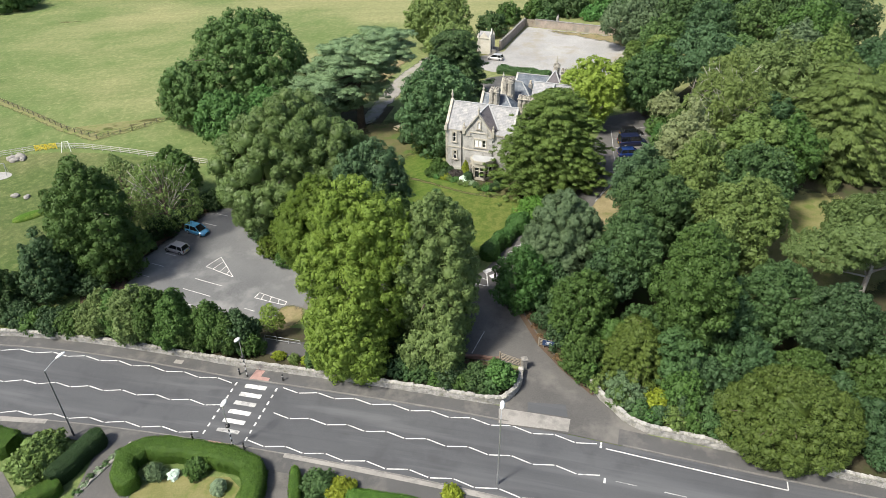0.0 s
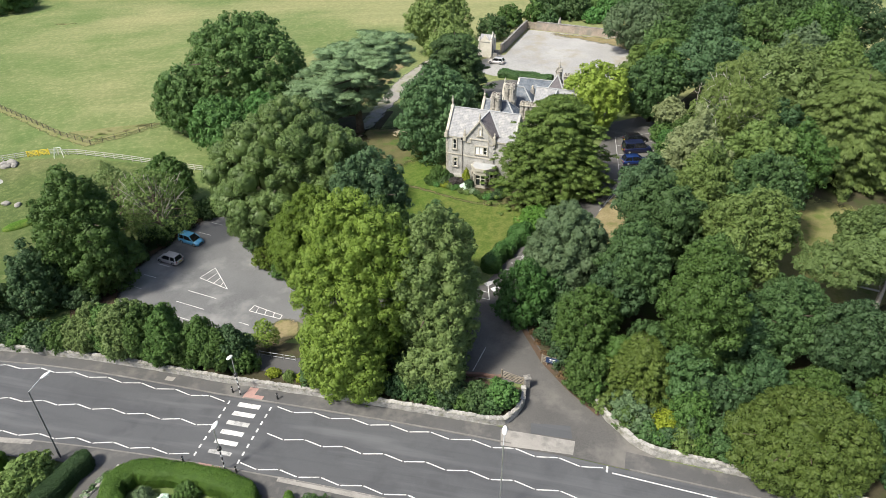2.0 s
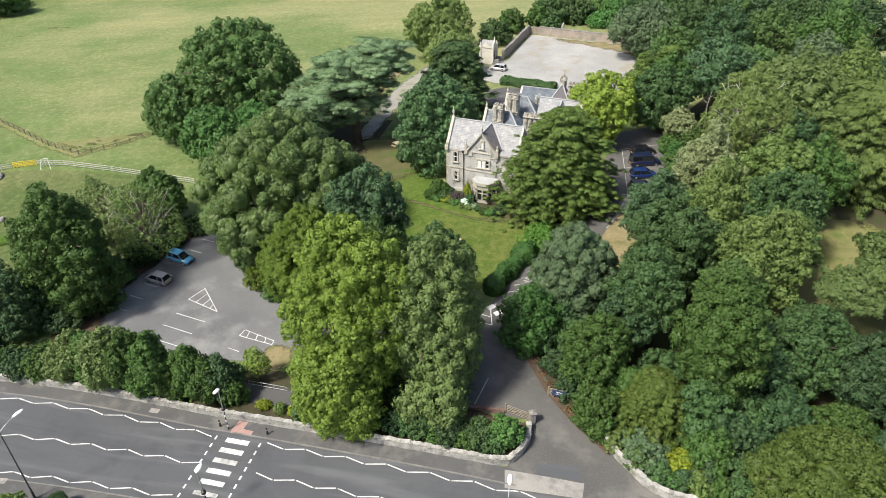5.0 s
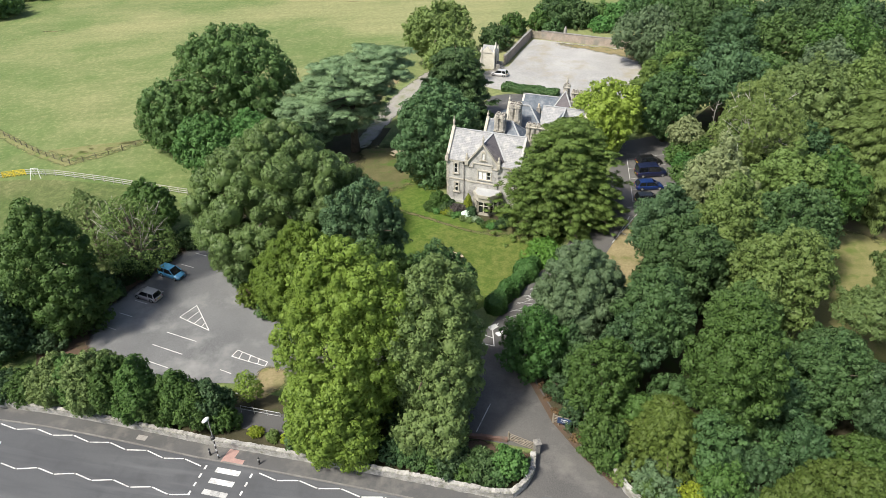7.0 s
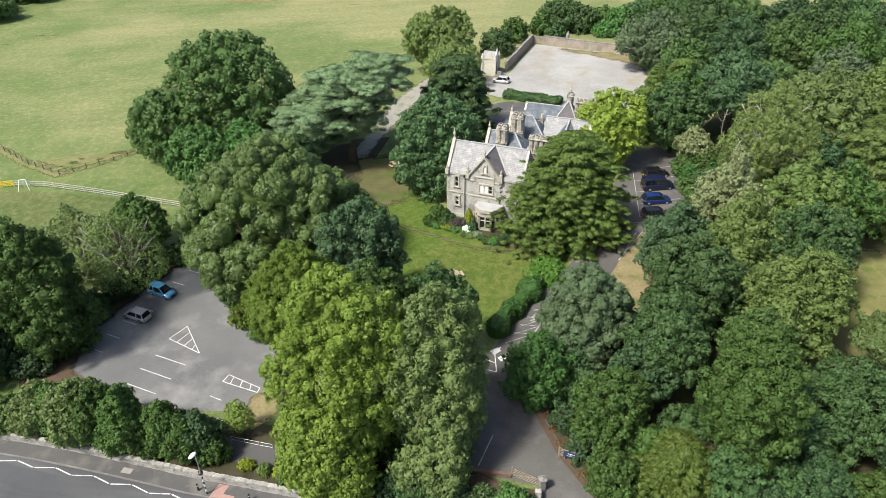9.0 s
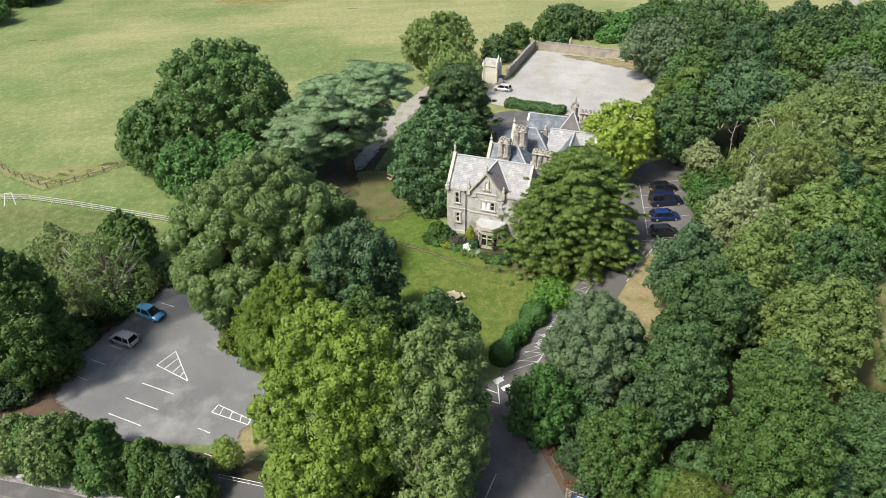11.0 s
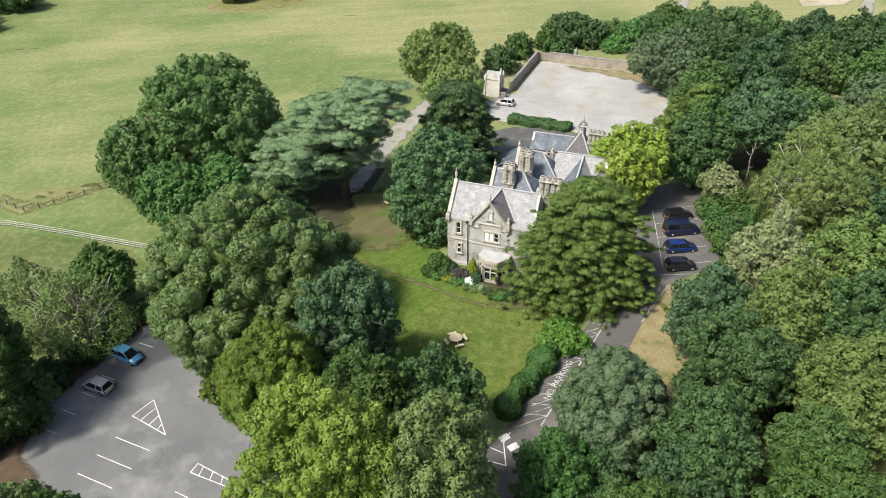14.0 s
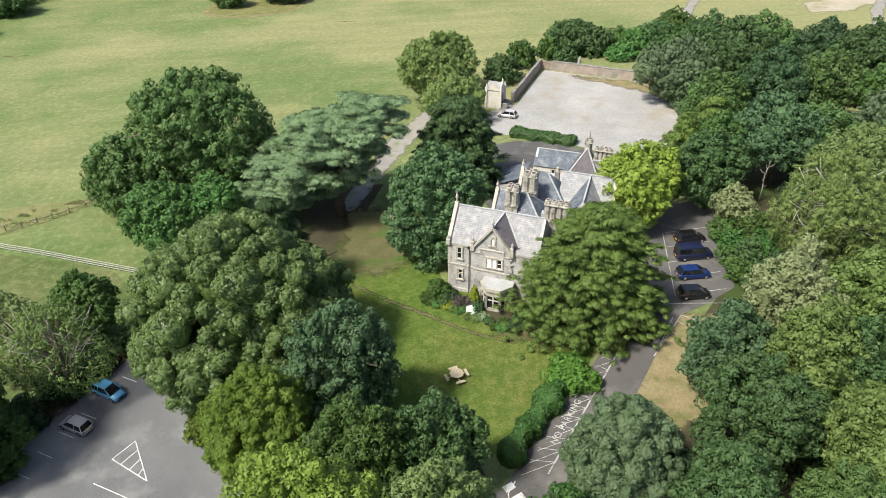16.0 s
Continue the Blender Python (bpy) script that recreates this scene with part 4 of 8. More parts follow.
def crown_lobes(rng, base, top, rx, ry, profile, size, count, fill=0.25, at=(0.0, 0.0), near=0.95, lump=1.0):
    """Lobes spread over a crown's outside, kept apart from each other."""
    f = PROFILES[profile]
    lobes, tries = [], 0
    ph = rng.random(4) * 6.28
    while len(lobes) < count and tries < count * 40:
        tries += 1
        h = rng.random()
        w = f(h)
        if rng.random() > w ** 0.7 + 0.15:
            continue
        a = rng.random() * 2 * math.pi
        k = (1 - rng.random() ** 2 * fill) if h < 0.85 else math.sqrt(rng.random())
        r = size * (0.5 + 1.0 * rng.random() ** 1.4)
        wob = 1 + lump * (0.13 * math.sin(a * 2 + h * 4 + ph[0]) + 0.09 * math.sin(a * 5 - h * 7 + ph[1]) + 0.05 * math.sin(a * 9 + h * 11 + ph[2]))
        rad = w * k * wob
        x, y = math.cos(a) * max(0, rx * rad - r * 1.05), math.sin(a) * max(0, ry * rad - r * 1.05)
        z = base + r * 0.5 + (top * (1 + 0.05 * lump * math.sin(a * 2 + ph[3])) - base - r * 1.4) * h
        if any((x - p[0]) ** 2 + (y - p[1]) ** 2 + (z - p[2]) ** 2 < (near * 0.5 * (r + p[3])) ** 2 * 1.2 for p in lobes):
            continue
        lobes.append((x, y, z, r))
    return [(x + at[0], y + at[1], z, r) for x, y, z, r in lobes]


def trunk_mesh(name, rng, height, radius, lobes, material, limbs=6, lean=(0, 0)):
    bm = bmesh.new()
    pts = [(0, 0, -0.3), (0.05, 0, height * 0.12), (lean[0] * 0.4, lean[1] * 0.4, height * 0.45), (lean[0], lean[1], height * 0.8)]
    tube(bm, pts, [radius * 1.4, radius, radius * 0.8, radius * 0.35], 9)
    for i in range(limbs):
        x, y, z, r = lobes[int(rng.integers(len(lobes)))]
        h = height * (0.25 + 0.4 * rng.random())
        p = Vector((lean[0] * h / height, lean[1] * h / height, h))
        q = Vector((x, y, max(z, h + 0.5)))
        m = p.lerp(q, 0.5) + Vector((0, 0, -0.06 * (q - p).length))
        fine = 1.0 if limbs < 20 else 0.45
        tube(bm, [p, m, q], [radius * 0.42 * fine, radius * 0.26 * fine, radius * 0.08], 6)
    return finish(name, bm, material, True)


def tree(x, y, top, r, label, leaf, profile="round", seed=1, name="tree", ry=None, base=1.0, size=None, count=None, spray=None, cover=1.2, bark=None, droop=0.0, up=0.12, group="", category="tree", core=0.64, spread=0.30, limbs=6, fill=0.25, subs=(), near=1.36, lump=1.15, heart=0.40, tufts=8, tuft=0.24):
    """A tree whose crown reaches up to the level top, with crown radius r; subs: further crowns (dx, dy, top, r, base) of the same tree."""
    rng = np.random.default_rng(seed)
    g = ground_z(x, y)
    h = top - g
    ry = ry or r
    size = (size or max(0.7, 0.28 * r))
    if spray is None:
        k = 0.205 + 0.0025 * max(0, y - 42)
        spray = (k, k * 0.66)
        cover *= 0.95 - 0.0032 * min(90, max(0, y - 55))
    lobes, hearts = [], []
    for dx, dy, tz, rx_, ry_, bz in [(0, 0, h, r, ry, base)] + [(a, b, c - g, d, d, e) for a, b, c, d, e in subs]:
        n = count or int(min(230, max(16, 2.2 * (rx_ * ry_ * 3.1 + 1.6 * (rx_ + ry_) * (tz - bz)) / (size * size * 2.2))))
        lobes += crown_lobes(rng, bz, tz, rx_, ry_, profile, size, n, fill, (dx, dy), near, lump)
        if heart:
            for k, wz in ((0.22, 0.30), (0.45, 0.36), (0.66, 0.30)):
                wd = PROFILES[profile](k) * heart
                hz = (tz - bz) * wz
                hearts.append((dx, dy, bz + (tz - bz) * k, max(0.2, rx_ * wd - size * 0.3), max(0.2, ry_ * wd - size * 0.3), hz * 0.8))
    root = thing(name, pose(x, y, g), label, category, group)
    part("trunk", trunk_mesh("trunk", rng, h, max(0.06, 0.024 * h + 0.018 * r), lobes, bark or BARK, limbs), None, root)
    middle = np.array([0, 0, base + (h - base) * 0.42])
    part("crown", foliage("crown", lobes, middle, leaf, rng, spray, cover, up, droop, 1.0, core, spread, -0.1, hearts, tufts, tuft), None, root)
    return root


def bare_branches(root, rng, base, height, r, count, material):
    """Bare pale branches that reach out of a thin crown, each one forked."""
    for i in range(count):
        a = 2 * math.pi * (i + 0.6 * rng.random()) / count
        k = 0.42 + 0.42 * rng.random()
        z = base + (height - base) * k
        out = r * (0.94 - 0.8 * max(0, k - 0.45)) * (0.95 + 0.1 * rng.random())
        at = lambda d, up, turn=0.0: Vector((math.cos(a + turn) * out * d, math.sin(a + turn) * out * d, z + up))
        rise = 1.2 + rng.random() * 1.6
        bm = bmesh.new()
        fork = at(0.78, rise * 0.35, 0.10)
        tube(bm, [at(0.25, -rise), at(0.55, -rise * 0.3, 0.04), fork, at(1.08, rise * 1.0, 0.02)], [0.09, 0.07, 0.05, 0.02], 6)
        tube(bm, [fork, at(0.98, rise * 0.25, 0.26), at(1.12, -rise * 0.1, 0.36)], [0.045, 0.035, 0.015], 5)
        tube(bm, [at(0.62, -rise * 0.1, 0.05), at(0.85, rise * 0.7, -0.14), at(0.98, rise * 1.3, -0.22)], [0.045, 0.035, 0.015], 5)
        part("bare_branch", bm, material, root, "bare whitish branch" if i == 0 else "", True)


def cedar(x, y, top, r, label, leaf, seed, levels=10, ry=None, base=4.5, spray=(0.55, 0.16), plates=16, droop=0.35, lean=(0.0, 0.0)):
    """A cedar: flat plates of foliage on level limbs."""
    rng = np.random.default_rng(seed)
    g = ground_z(x, y)
    h = top - g
    ry = ry or r
    root = thing("cedar_tree", pose(x, y, g), label, "tree")
    bm = bmesh.new()
    tube(bm, [(0, 0, -0.3), (0, 0, h * 0.15), (0.1, 0, h * 0.5), (lean[0] * 0.6, lean[1] * 0.6, h * 0.95)], [0.95, 0.75, 0.5, 0.15], 10)
    lobes = []
    for i in range(levels):
        k = i / (levels - 1)
        z = base + (h - base - 0.5) * k
        rad = (0.55 + 1.5 * k if k < 0.3 else 1.0) * (1.0 - 0.45 * max(0, k - 0.3) ** 1.5)
        for j in range(plates):
            a = rng.random() * 2 * math.pi
            d = math.sqrt(rng.random()) * rad * (1 + 0.12 * math.sin(a * 3 + seed))
            px, py = lean[0] * (2.2 * k - 1.55) + math.cos(a) * r * d * 0.88, lean[1] * k + math.sin(a) * ry * d * 0.88
            pz = z + rng.normal() * 0.45 - 0.5 * d * d
            s = 0.9 + rng.random() * 0.9
            lobes.append((px, py, pz, s))
            if j % 3 == 0:
                tube(bm, [(0, 0, z - 0.8), (px * 0.5, py * 0.5, pz - 0.35), (px, py, pz - 0.1)], [0.2, 0.12, 0.05], 6)
            out = Vector((px, py, 0)).normalized() if abs(px) + abs(py) > 0.1 else Vector((1, 0, 0))
            for e in range(3):
                lobes.append((px + out.x * 0.8 * e + rng.normal() * 0.9, py + out.y * 0.8 * e + rng.normal() * 0.9, pz - 0.08 * e + rng.normal() * 0.16, s * (0.75 - 0.12 * e)))
    part("trunk", bm, BARK, root, "", True)
    part("crown", foliage("crown", lobes, np.array([0, 0, h * 0.3]), leaf, rng, spray, 0.85, 0.9, droop, 0.24, 0.5, 0.4, -2.0, (), 0), None, root)
    return root


def layered(x, y, top, r, label, leaf, seed, name="yew_tree", ry=None, base=0.6, levels=15, fans=11, spray=(0.5, 0.13), droop=0.7, shape=0.55, tilt=-0.12, fat=1.0):
    """A conifer or yew: fans of drooping sprays on branches that leave the trunk level by level."""
    rng = np.random.default_rng(seed)
    g = ground_z(x, y)
    h = top - g
    ry = ry or r
    root = thing(name, pose(x, y, g), label, "tree")
    bm = bmesh.new()
    tube(bm, [(0, 0, -0.3), (0, 0, h * 0.2), (0.1, 0, h * 0.6), (0, 0.1, h * 0.97)], [0.05 * h, 0.035 * h, 0.022 * h, 0.05], 9)
    lobes, hearts = [], []
    for i in range(levels):
        k = (i + 0.5 * rng.random()) / levels
        z = base + (h - base) * (0.04 + 0.93 * k)
        rad = (1 - k) ** shape * (0.82 + 0.18 * min(1, k / 0.15))
        n = max(4, int(fans * (0.35 + 0.65 * rad)))
        a0 = rng.random() * 6.28
        for j in range(n):
            a = a0 + (j + 0.6 * rng.random()) * 2 * math.pi / n
            ln = rad * (0.70 + 0.42 * rng.random())
            c, s_ = math.cos(a), math.sin(a)
            lift = rng.normal() * 0.022 * h
            pts = []
            for e in np.linspace(0.42, 1.02, 8):
                w = (0.050 + 0.13 * (1.02 - e)) * r * fat * (0.75 + 0.5 * rng.random())
                px, py = c * r * ln * e + rng.normal() * 0.04 * r, s_ * ry * ln * e + rng.normal() * 0.04 * r
                pz = z + lift + (tilt - 0.16 * e * e) * r * ln * e + rng.normal() * 0.12
                lobes.append((px, py, pz, max(0.35, w)))
                pts.append((px, py, pz))
            if i % 2 == 0 and j % 2 == 0:
                tube(bm, [(0, 0, z), pts[2], pts[7]], [0.10, 0.06, 0.02], 5)
    for k in (0.12, 0.3, 0.5, 0.7):
        w = (1 - k) ** shape * 0.5
        hearts.append((0, 0, base + (h - base) * k, r * w, ry * w, (h - base) * 0.16))
    part("trunk", bm, BARK, root, "", True)
    part("crown", foliage("crown", lobes, np.array([0, 0, h * 0.35]), leaf, rng, spray, 0.95, 0.75, droop, 0.36, 0.6, 0.4, -2.0, hearts, 0), None, root)
    return root

# ---- trees of the garden and the car park ----
tree(-39.4, 139.0, 22.6, 11.6, "large dark green oak with a broad billowing crown", OAK, "broad", 11, "oak_tree", ry=10.5, base=1.5, size=1.7, lump=0.8, subs=[(-12.0, -5.0, 14.0, 6.2, 0.8)])
tree(-40.6, 121.0, 12.4, 6.4, "fresh green ash tree beside the oak", ASHLEAF, "egg", 12, ry=5.5, base=0.6, size=1.2)
tree(-32.9, 122.4, 12.9, 3.6, "slim fresh green ash tree beside the oak", ASHLEAF, "egg", 13, base=1.0, size=1.0)
tree(-22.6, 95.2, 22.0, 12.4, "huge grey-green holm oak with a lumpy domed crown", HOLM, "dome", 14, "holm_oak_tree", ry=11.2, base=0.2, size=1.75, near=1.22, lump=0.6, tufts=20, tuft=0.15, core=0.88, heart=0.55, count=230, cover=1.15, spray=(0.24, 0.16))
layered(-21.6, 110.5, 16.0, 6.0, "dark olive yew between the holm oak and the cedar", DARKYEW, 160, "yew_tree", base=0.3, levels=13, fans=11, spray=(0.46, 0.14), shape=0.5, fat=1.2)
tree(-10.2, 84.2, 19.2, 5.6, "dark bluish-green holly tree at the lawn's edge", BLUEGREEN, "dome", 15, base=0.5, size=1.4)
tree(-16.4, 78.6, 16.9, 5.0, "olive-green yew between the big trees", OLIVEYEW, "egg", 16, "yew_tree", ry=4.6, base=0.1, size=0.95, tufts=14, tuft=0.18, up=0.3, droop=0.35, spray=(0.3, 0.1), heart=0.5, subs=[(-3.4, 1.5, 13.0, 4.0, 0.0), (2.0, -2.0, 12.0, 3.6, 0.0)])
tree(-9.0, 62.6, 24.6, 6.5, "tall bright yellow-green lime tree above the road wall", LIME, "bell", 17, "lime_tree", ry=6.0, base=0.4, size=1.25, near=1.15, heart=0.42, lump=0.9, subs=[(-3.0, -3.4, 13.0, 4.2, -0.3), (-0.4, -4.4, 10.0, 3.2, -0.4)])
tree(-1.2, 63.2, 22.2, 5.6, "tall dull green maple tree beside the lime", MAPLE, "bell", 18, "maple_tree", ry=5.2, base=0.2, size=1.2, near=1.2, heart=0.45, lump=0.9, subs=[(-1.6, -4.6, 8.0, 2.4, -0.3), (1.2, -4.8, 10.5, 3.0, -0.3)])
tree(-0.5, 176.0, 17.0, 9.0, "light green ash tree beyond the track", YOUNGASH, "egg", 19, "ash_tree", base=0.6, size=1.5, subs=[(3.0, -14.0, 12.5, 6.5, 0.4)])
layered(2.8, 137.0, 19.4, 9.6, "olive-green drooping conifer behind the house", MID, 20, "conifer_tree", base=0.5, levels=15, fans=12, spray=(0.55, 0.16), droop=1.0, shape=0.34)
tree(-0.6, 117.6, 19.0, 6.6, "deep green beech tree beside the house", BEECH, "dome", 21, "beech_tree", base=0.2, size=1.4)
layered(17.9, 99.8, 20.6, 11.8, "broad olive-green yew standing in front of the house", YEW, 22, "yew_tree", ry=9.2, base=0.6, levels=20, fans=15, spray=(0.35, 0.12), shape=0.46, tilt=-0.04, fat=0.62)
tree(27.9, 119.6, 18.5, 5.6, "golden-green tree at the corner of the house", GOLD, "egg", 23, base=1.0, size=1.3)
tree(-49.8, 82.5, 17.6, 6.9, "dense mid-green maple beside the play area", FRESH, "dome", 24, "maple_tree", ry=6.0, base=0.2, size=1.5)
elder = tree(-43.4, 93.0, 12.2, 5.6, "thin pale green elder tree with bare grey branches", LIMEDULL, "dome", 25, "elder_tree", base=2.2, size=0.8, cover=0.36, core=0.0, limbs=34, heart=0, near=1.3, tufts=6, spray=(0.3, 0.18))
bare_branches(elder, np.random.default_rng(251), 1.2, 11.4 - ground_z(-43.4, 93.0), 5.6, 16, PALEBARK)
tree(-54.6, 77.6, 9.6, 3.8, "dense dark green sycamore beside the car park", DEEP, "dome", 252, "sycamore_tree", base=0.1, size=1.2)
cedar(-16.3, 130.6, 19.4, 11.0, "blue-green cedar with flat spreading layers", CEDARLEAF, 26, levels=14, ry=8.5, base=4.6, lean=(5.5, 1.0), plates=23, droop=0.15, spray=(0.5, 0.13))
tree(-7.4, 74.4, 17.0, 4.4, "mid-green hazel tree behind the lime", FRESH, "egg", 27, "hazel_tree", ry=3.8, base=0.8, size=1.2)
tree(-0.9, 76.0, 15.4, 4.2, "mid-green hazel tree at the edge of the lawn", MID, "egg", 28, "hazel_tree", ry=3.4, base=0.6, size=1.1)
# ---- roadside shrubs ----
SHRUBS = ((-57.0, 72.2, 2.6, 2.2, DEEP), (-54.2, 71.2, 2.2, 1.9, FRESH), (-51.4, 70.4, 2.6, 2.0, DEEP), (-48.6, 69.9, 3.0, 2.1, FRESH), (-45.8, 69.6, 3.6, 2.1, MAPLE), (-43.4, 69.0, 6.0, 2.4, MAPLE), (-41.2, 68.0, 6.6, 2.0, FRESH), (-40.0, 66.8, 5.0, 1.8, MAPLE),
          (-38.6, 67.4, 7.4, 2.3, MAPLE), (-36.2, 66.6, 7.2, 2.1, FRESH), (-34.4, 65.7, 5.2, 1.7, FRESH), (-33.0, 65.6, 7.8, 2.1, FRESH), (-30.6, 65.4, 5.4, 1.9, FRESH), (-28.6, 65.0, 6.4, 1.9, FRESH), (-26.8, 64.4, 5.2, 1.8, FRESH), (-25.0, 64.6, 5.4, 1.7, DEEP), (-23.8, 63.8, 3.2, 1.3, FRESH))
for i, (bx, by, bh, br, leaf) in enumerate(SHRUBS):
    tree(bx, by - 0.5, ground_z(bx, by) + bh * 1.15, br * 1.25, "bushy young trees and ivy behind the road wall" if bh > 4 else "low ivy and bramble on the road wall", leaf, "egg" if bh > 4 else "dome", 400 + i, "shrub", base=0.0, size=0.7, category="shrub", group="shrubs along the road wall", lump=1.3, near=1.25)
tree(-21.6, 66.4, 5.4, 1.5, "small yellow-green sapling beside the path", LIME, "egg", 34, "sapling", base=0.8, size=0.5, spray=(0.2, 0.13), cover=0.6, core=0.25, heart=0, near=1.4)
tree(0.8, 56.2, 4.6, 2.0, "deep green shrub under the maple", DEEP, "dome", 135, "shrub", base=0.0, size=0.6, category="shrub")
tree(3.5, 55.2, 5.2, 1.9, "mid-green laurel behind the wall", MID, "dome", 35, "shrub", base=0.0, size=0.6, category="shrub")
tree(6.2, 54.9, 6.4, 1.7, "bright green bush at the gate", ASHLEAF, "egg", 36, "shrub", ry=1.5, base=0.0, size=0.6, category="shrub")
for i, (bx, by, bh, br) in enumerate(((-2.4, 57.0, 2.6, 1.6), (-5.4, 58.0, 2.4, 1.6), (2.0, 54.9, 2.0, 1.3), (4.9, 54.2, 2.2, 1.2), (7.3, 55.6, 2.2, 1.0), (-0.6, 56.0, 1.9, 1.3))):
    tree(bx, by, ground_z(bx, by) + bh, br, "low green shrubs behind the road wall", (MID, DEEP, FRESH)[i % 3], "dome", 360 + i, "shrub", base=0.0, size=0.55, category="shrub", group="low shrubs behind the wall")
for i, (bx, by, bh, br, leaf) in enumerate(((-30.6, 95.0, 3.4, 2.4, HOLM), (-28.2, 90.4, 3.0, 2.2, MID), (-25.6, 86.2, 3.2, 2.3, OLIVEYEW), (-22.2, 83.0, 3.0, 2.2, FRESH), (-18.9, 80.2, 2.6, 2.0, MID), (-17.4, 75.8, 2.4, 1.8, FRESH))):
    tree(bx, by, ground_z(bx, by) + bh, br, "low shrubs under the big trees at the car park's edge", leaf, "dome", 370 + i, "shrub", base=0.0, size=0.65, category="shrub", group="shrubs at the car park's edge")
tree(-60.5, 74.5, 5.4, 3.6, "dark round holly bush behind the wall", DARKYEW, "dome", 39, "bush", base=0.1, size=1.0, category="bush")
for i, (bx, by, bh, br) in enumerate(((-49.8, 78.5, 3.4, 2.6), (-49.4, 83.5, 3.6, 2.6), (-47.2, 88.6, 3.4, 2.5), (-44.8, 92.6, 3.6, 2.5), (-42.8, 96.6, 3.4, 2.5), (-39.0, 100.8, 3.0, 2.4), (-34.8, 101.6, 3.2, 2.4))):
    tree(bx, by, ground_z(bx, by) + bh, br, "dark brambles at the car park's edge", DARKYEW if i % 2 else DEEP, "dome", 130 + i, "bramble_bush", base=0.0, size=0.7, category="bush", group="brambles round the car park")
for i, (bx, by, bh, br) in enumerate(((-15.0, 60.6, 1.8, 1.8), (-8.0, 58.6, 1.8, 1.8), (-3.6, 58.0, 2.0, 1.8), (-12.0, 64.5, 2.2, 2.2), (-4.0, 62.5, 2.4, 2.6))):
    tree(bx, by, ground_z(bx, by) + bh, br, "low green shrubs under the lime tree", LIMEDULL if i % 2 else MID, "dome", 140 + i, "undergrowth", base=0.0, size=0.7, category="bush", group="undergrowth below the lime")
tree(-51.4, 97.4, 10.6, 4.8, "light green elder with a ragged airy crown", MAPLE, "dome", 181, "elder_tree", base=1.2, size=0.9, cover=0.45, core=0.0, limbs=22, heart=0, near=1.4)
tree(-45.0, 103.0, 9.5, 4.2, "green hawthorn beside the car park", FRESH, "egg", 182, "hawthorn_tree", base=0.5, size=1.0)
# ---- the wood beside the drive ----
tree(10.1, 69.3, 11.6, 3.5, "dark clipped laurel beside the drive", LAUREL, "dome", 41, "laurel_bush", base=0.2, size=1.0, category="bush")
tree(15.8, 74.6, 16.6, 5.5, "grey-green rounded holm oak beside the drive", GREYGREEN, "dome", 42, "holm_oak_tree", base=0.4, size=0.95, lump=0.5, near=1.15, tufts=14, tuft=0.17, core=0.86, heart=0.48, count=190, cover=1.1, spray=(0.2, 0.13))
tree(28.6, 86.0, 17.0, 4.7, "blue-green rounded tree at the drive's bend", BLUEGREEN, "egg", 43, base=0.6, size=1.3)
tree(35.4, 89.5, 21.6, 4.4, "pale grey-green tree among the others", PALELEAF, "egg", 44, base=0.8, size=1.2)
tree(34.6, 82.2, 19.9, 4.7, "bright yellow-green sycamore above the clearing", LIMEDULL, "egg", 45, "sycamore_tree", base=0.8, size=1.4)
tree(42.0, 82.0, 19.0, 5.8, "large mid-green sycamore beside the clearing", MID, "egg", 145, "sycamore_tree", base=0.8, size=1.4)
tree(28.0, 77.0, 18.4, 5.0, "large mid-green sycamore beside the drive", MID, "egg", 46, "sycamore_tree", base=0.8, size=1.3)
tree(37.4, 73.6, 18.2, 5.6, "light green sycamore beside the clearing", LIMEDULL, "egg", 47, "sycamore_tree", base=0.8, size=1.2)
tree(22.6, 68.6, 16.6, 4.2, "mid-green sycamore with a bare trunk", MID, "egg", 48, "sycamore_tree", base=3.0, size=1.2, cover=1.1)
tree(27.7, 59.6, 20.4, 4.4, "tall fresh green sycamore above the wall", FRESH, "egg", 49, "sycamore_tree", base=1.0, size=1.3)
tree(16.4, 63.6, 11.9, 3.7, "fresh green elder beside the drive", FRESH, "dome", 50, base=0.3, size=1.0)
tree(20.4, 66.8, 13.4, 3.0, "deep green young sycamore beside the drive", DEEP, "egg", 51, base=0.5, size=1.0)
layered(21.6, 57.4, 9.8, 5.0, "dark olive yew above the entrance wall", BROWNYEW, 52, "yew_tree", base=0.1, levels=13, fans=15, spray=(0.28, 0.1), droop=0.45, shape=0.45, fat=0.85)
tree(34.9, 47.6, 9.8, 7.3, "large rounded olive-green bay tree overhanging the road wall", BAY, "dome", 53, "bay_tree", ry=6.4, base=-0.4, size=1.0, lump=0.35, near=1.1, tufts=14, tuft=0.18, heart=0.45, spray=(0.22, 0.12))
tree(32.2, 60.2, 12.6, 3.2, "young mid-green sycamore above the wall", DEEP, "egg", 54, base=0.5, size=1.0)
tree(37.6, 60.6, 14.4, 3.9, "fresh green sycamore in the wood", MID, "egg", 55, base=0.5, size=1.1)
tree(43.2, 57.4, 14.2, 4.2, "deep green sycamore above the wall", DEEP, "egg", 56, base=0.5, size=1.1)
tree(26.0, 56.2, 9.6, 3.0, "green elder above the wall", MID, "dome", 57, base=0.2, size=0.9)
tree(48.8, 54.5, 12.4, 4.0, "dark green sycamore above the wall", DEEP, "egg", 58, base=0.5, size=1.1)
tree(15.4, 57.4, 7.4, 2.6, "green hazel bush beside the drive", FRESH, "dome", 59, "hazel_bush", base=0.0, size=0.8, category="bush")
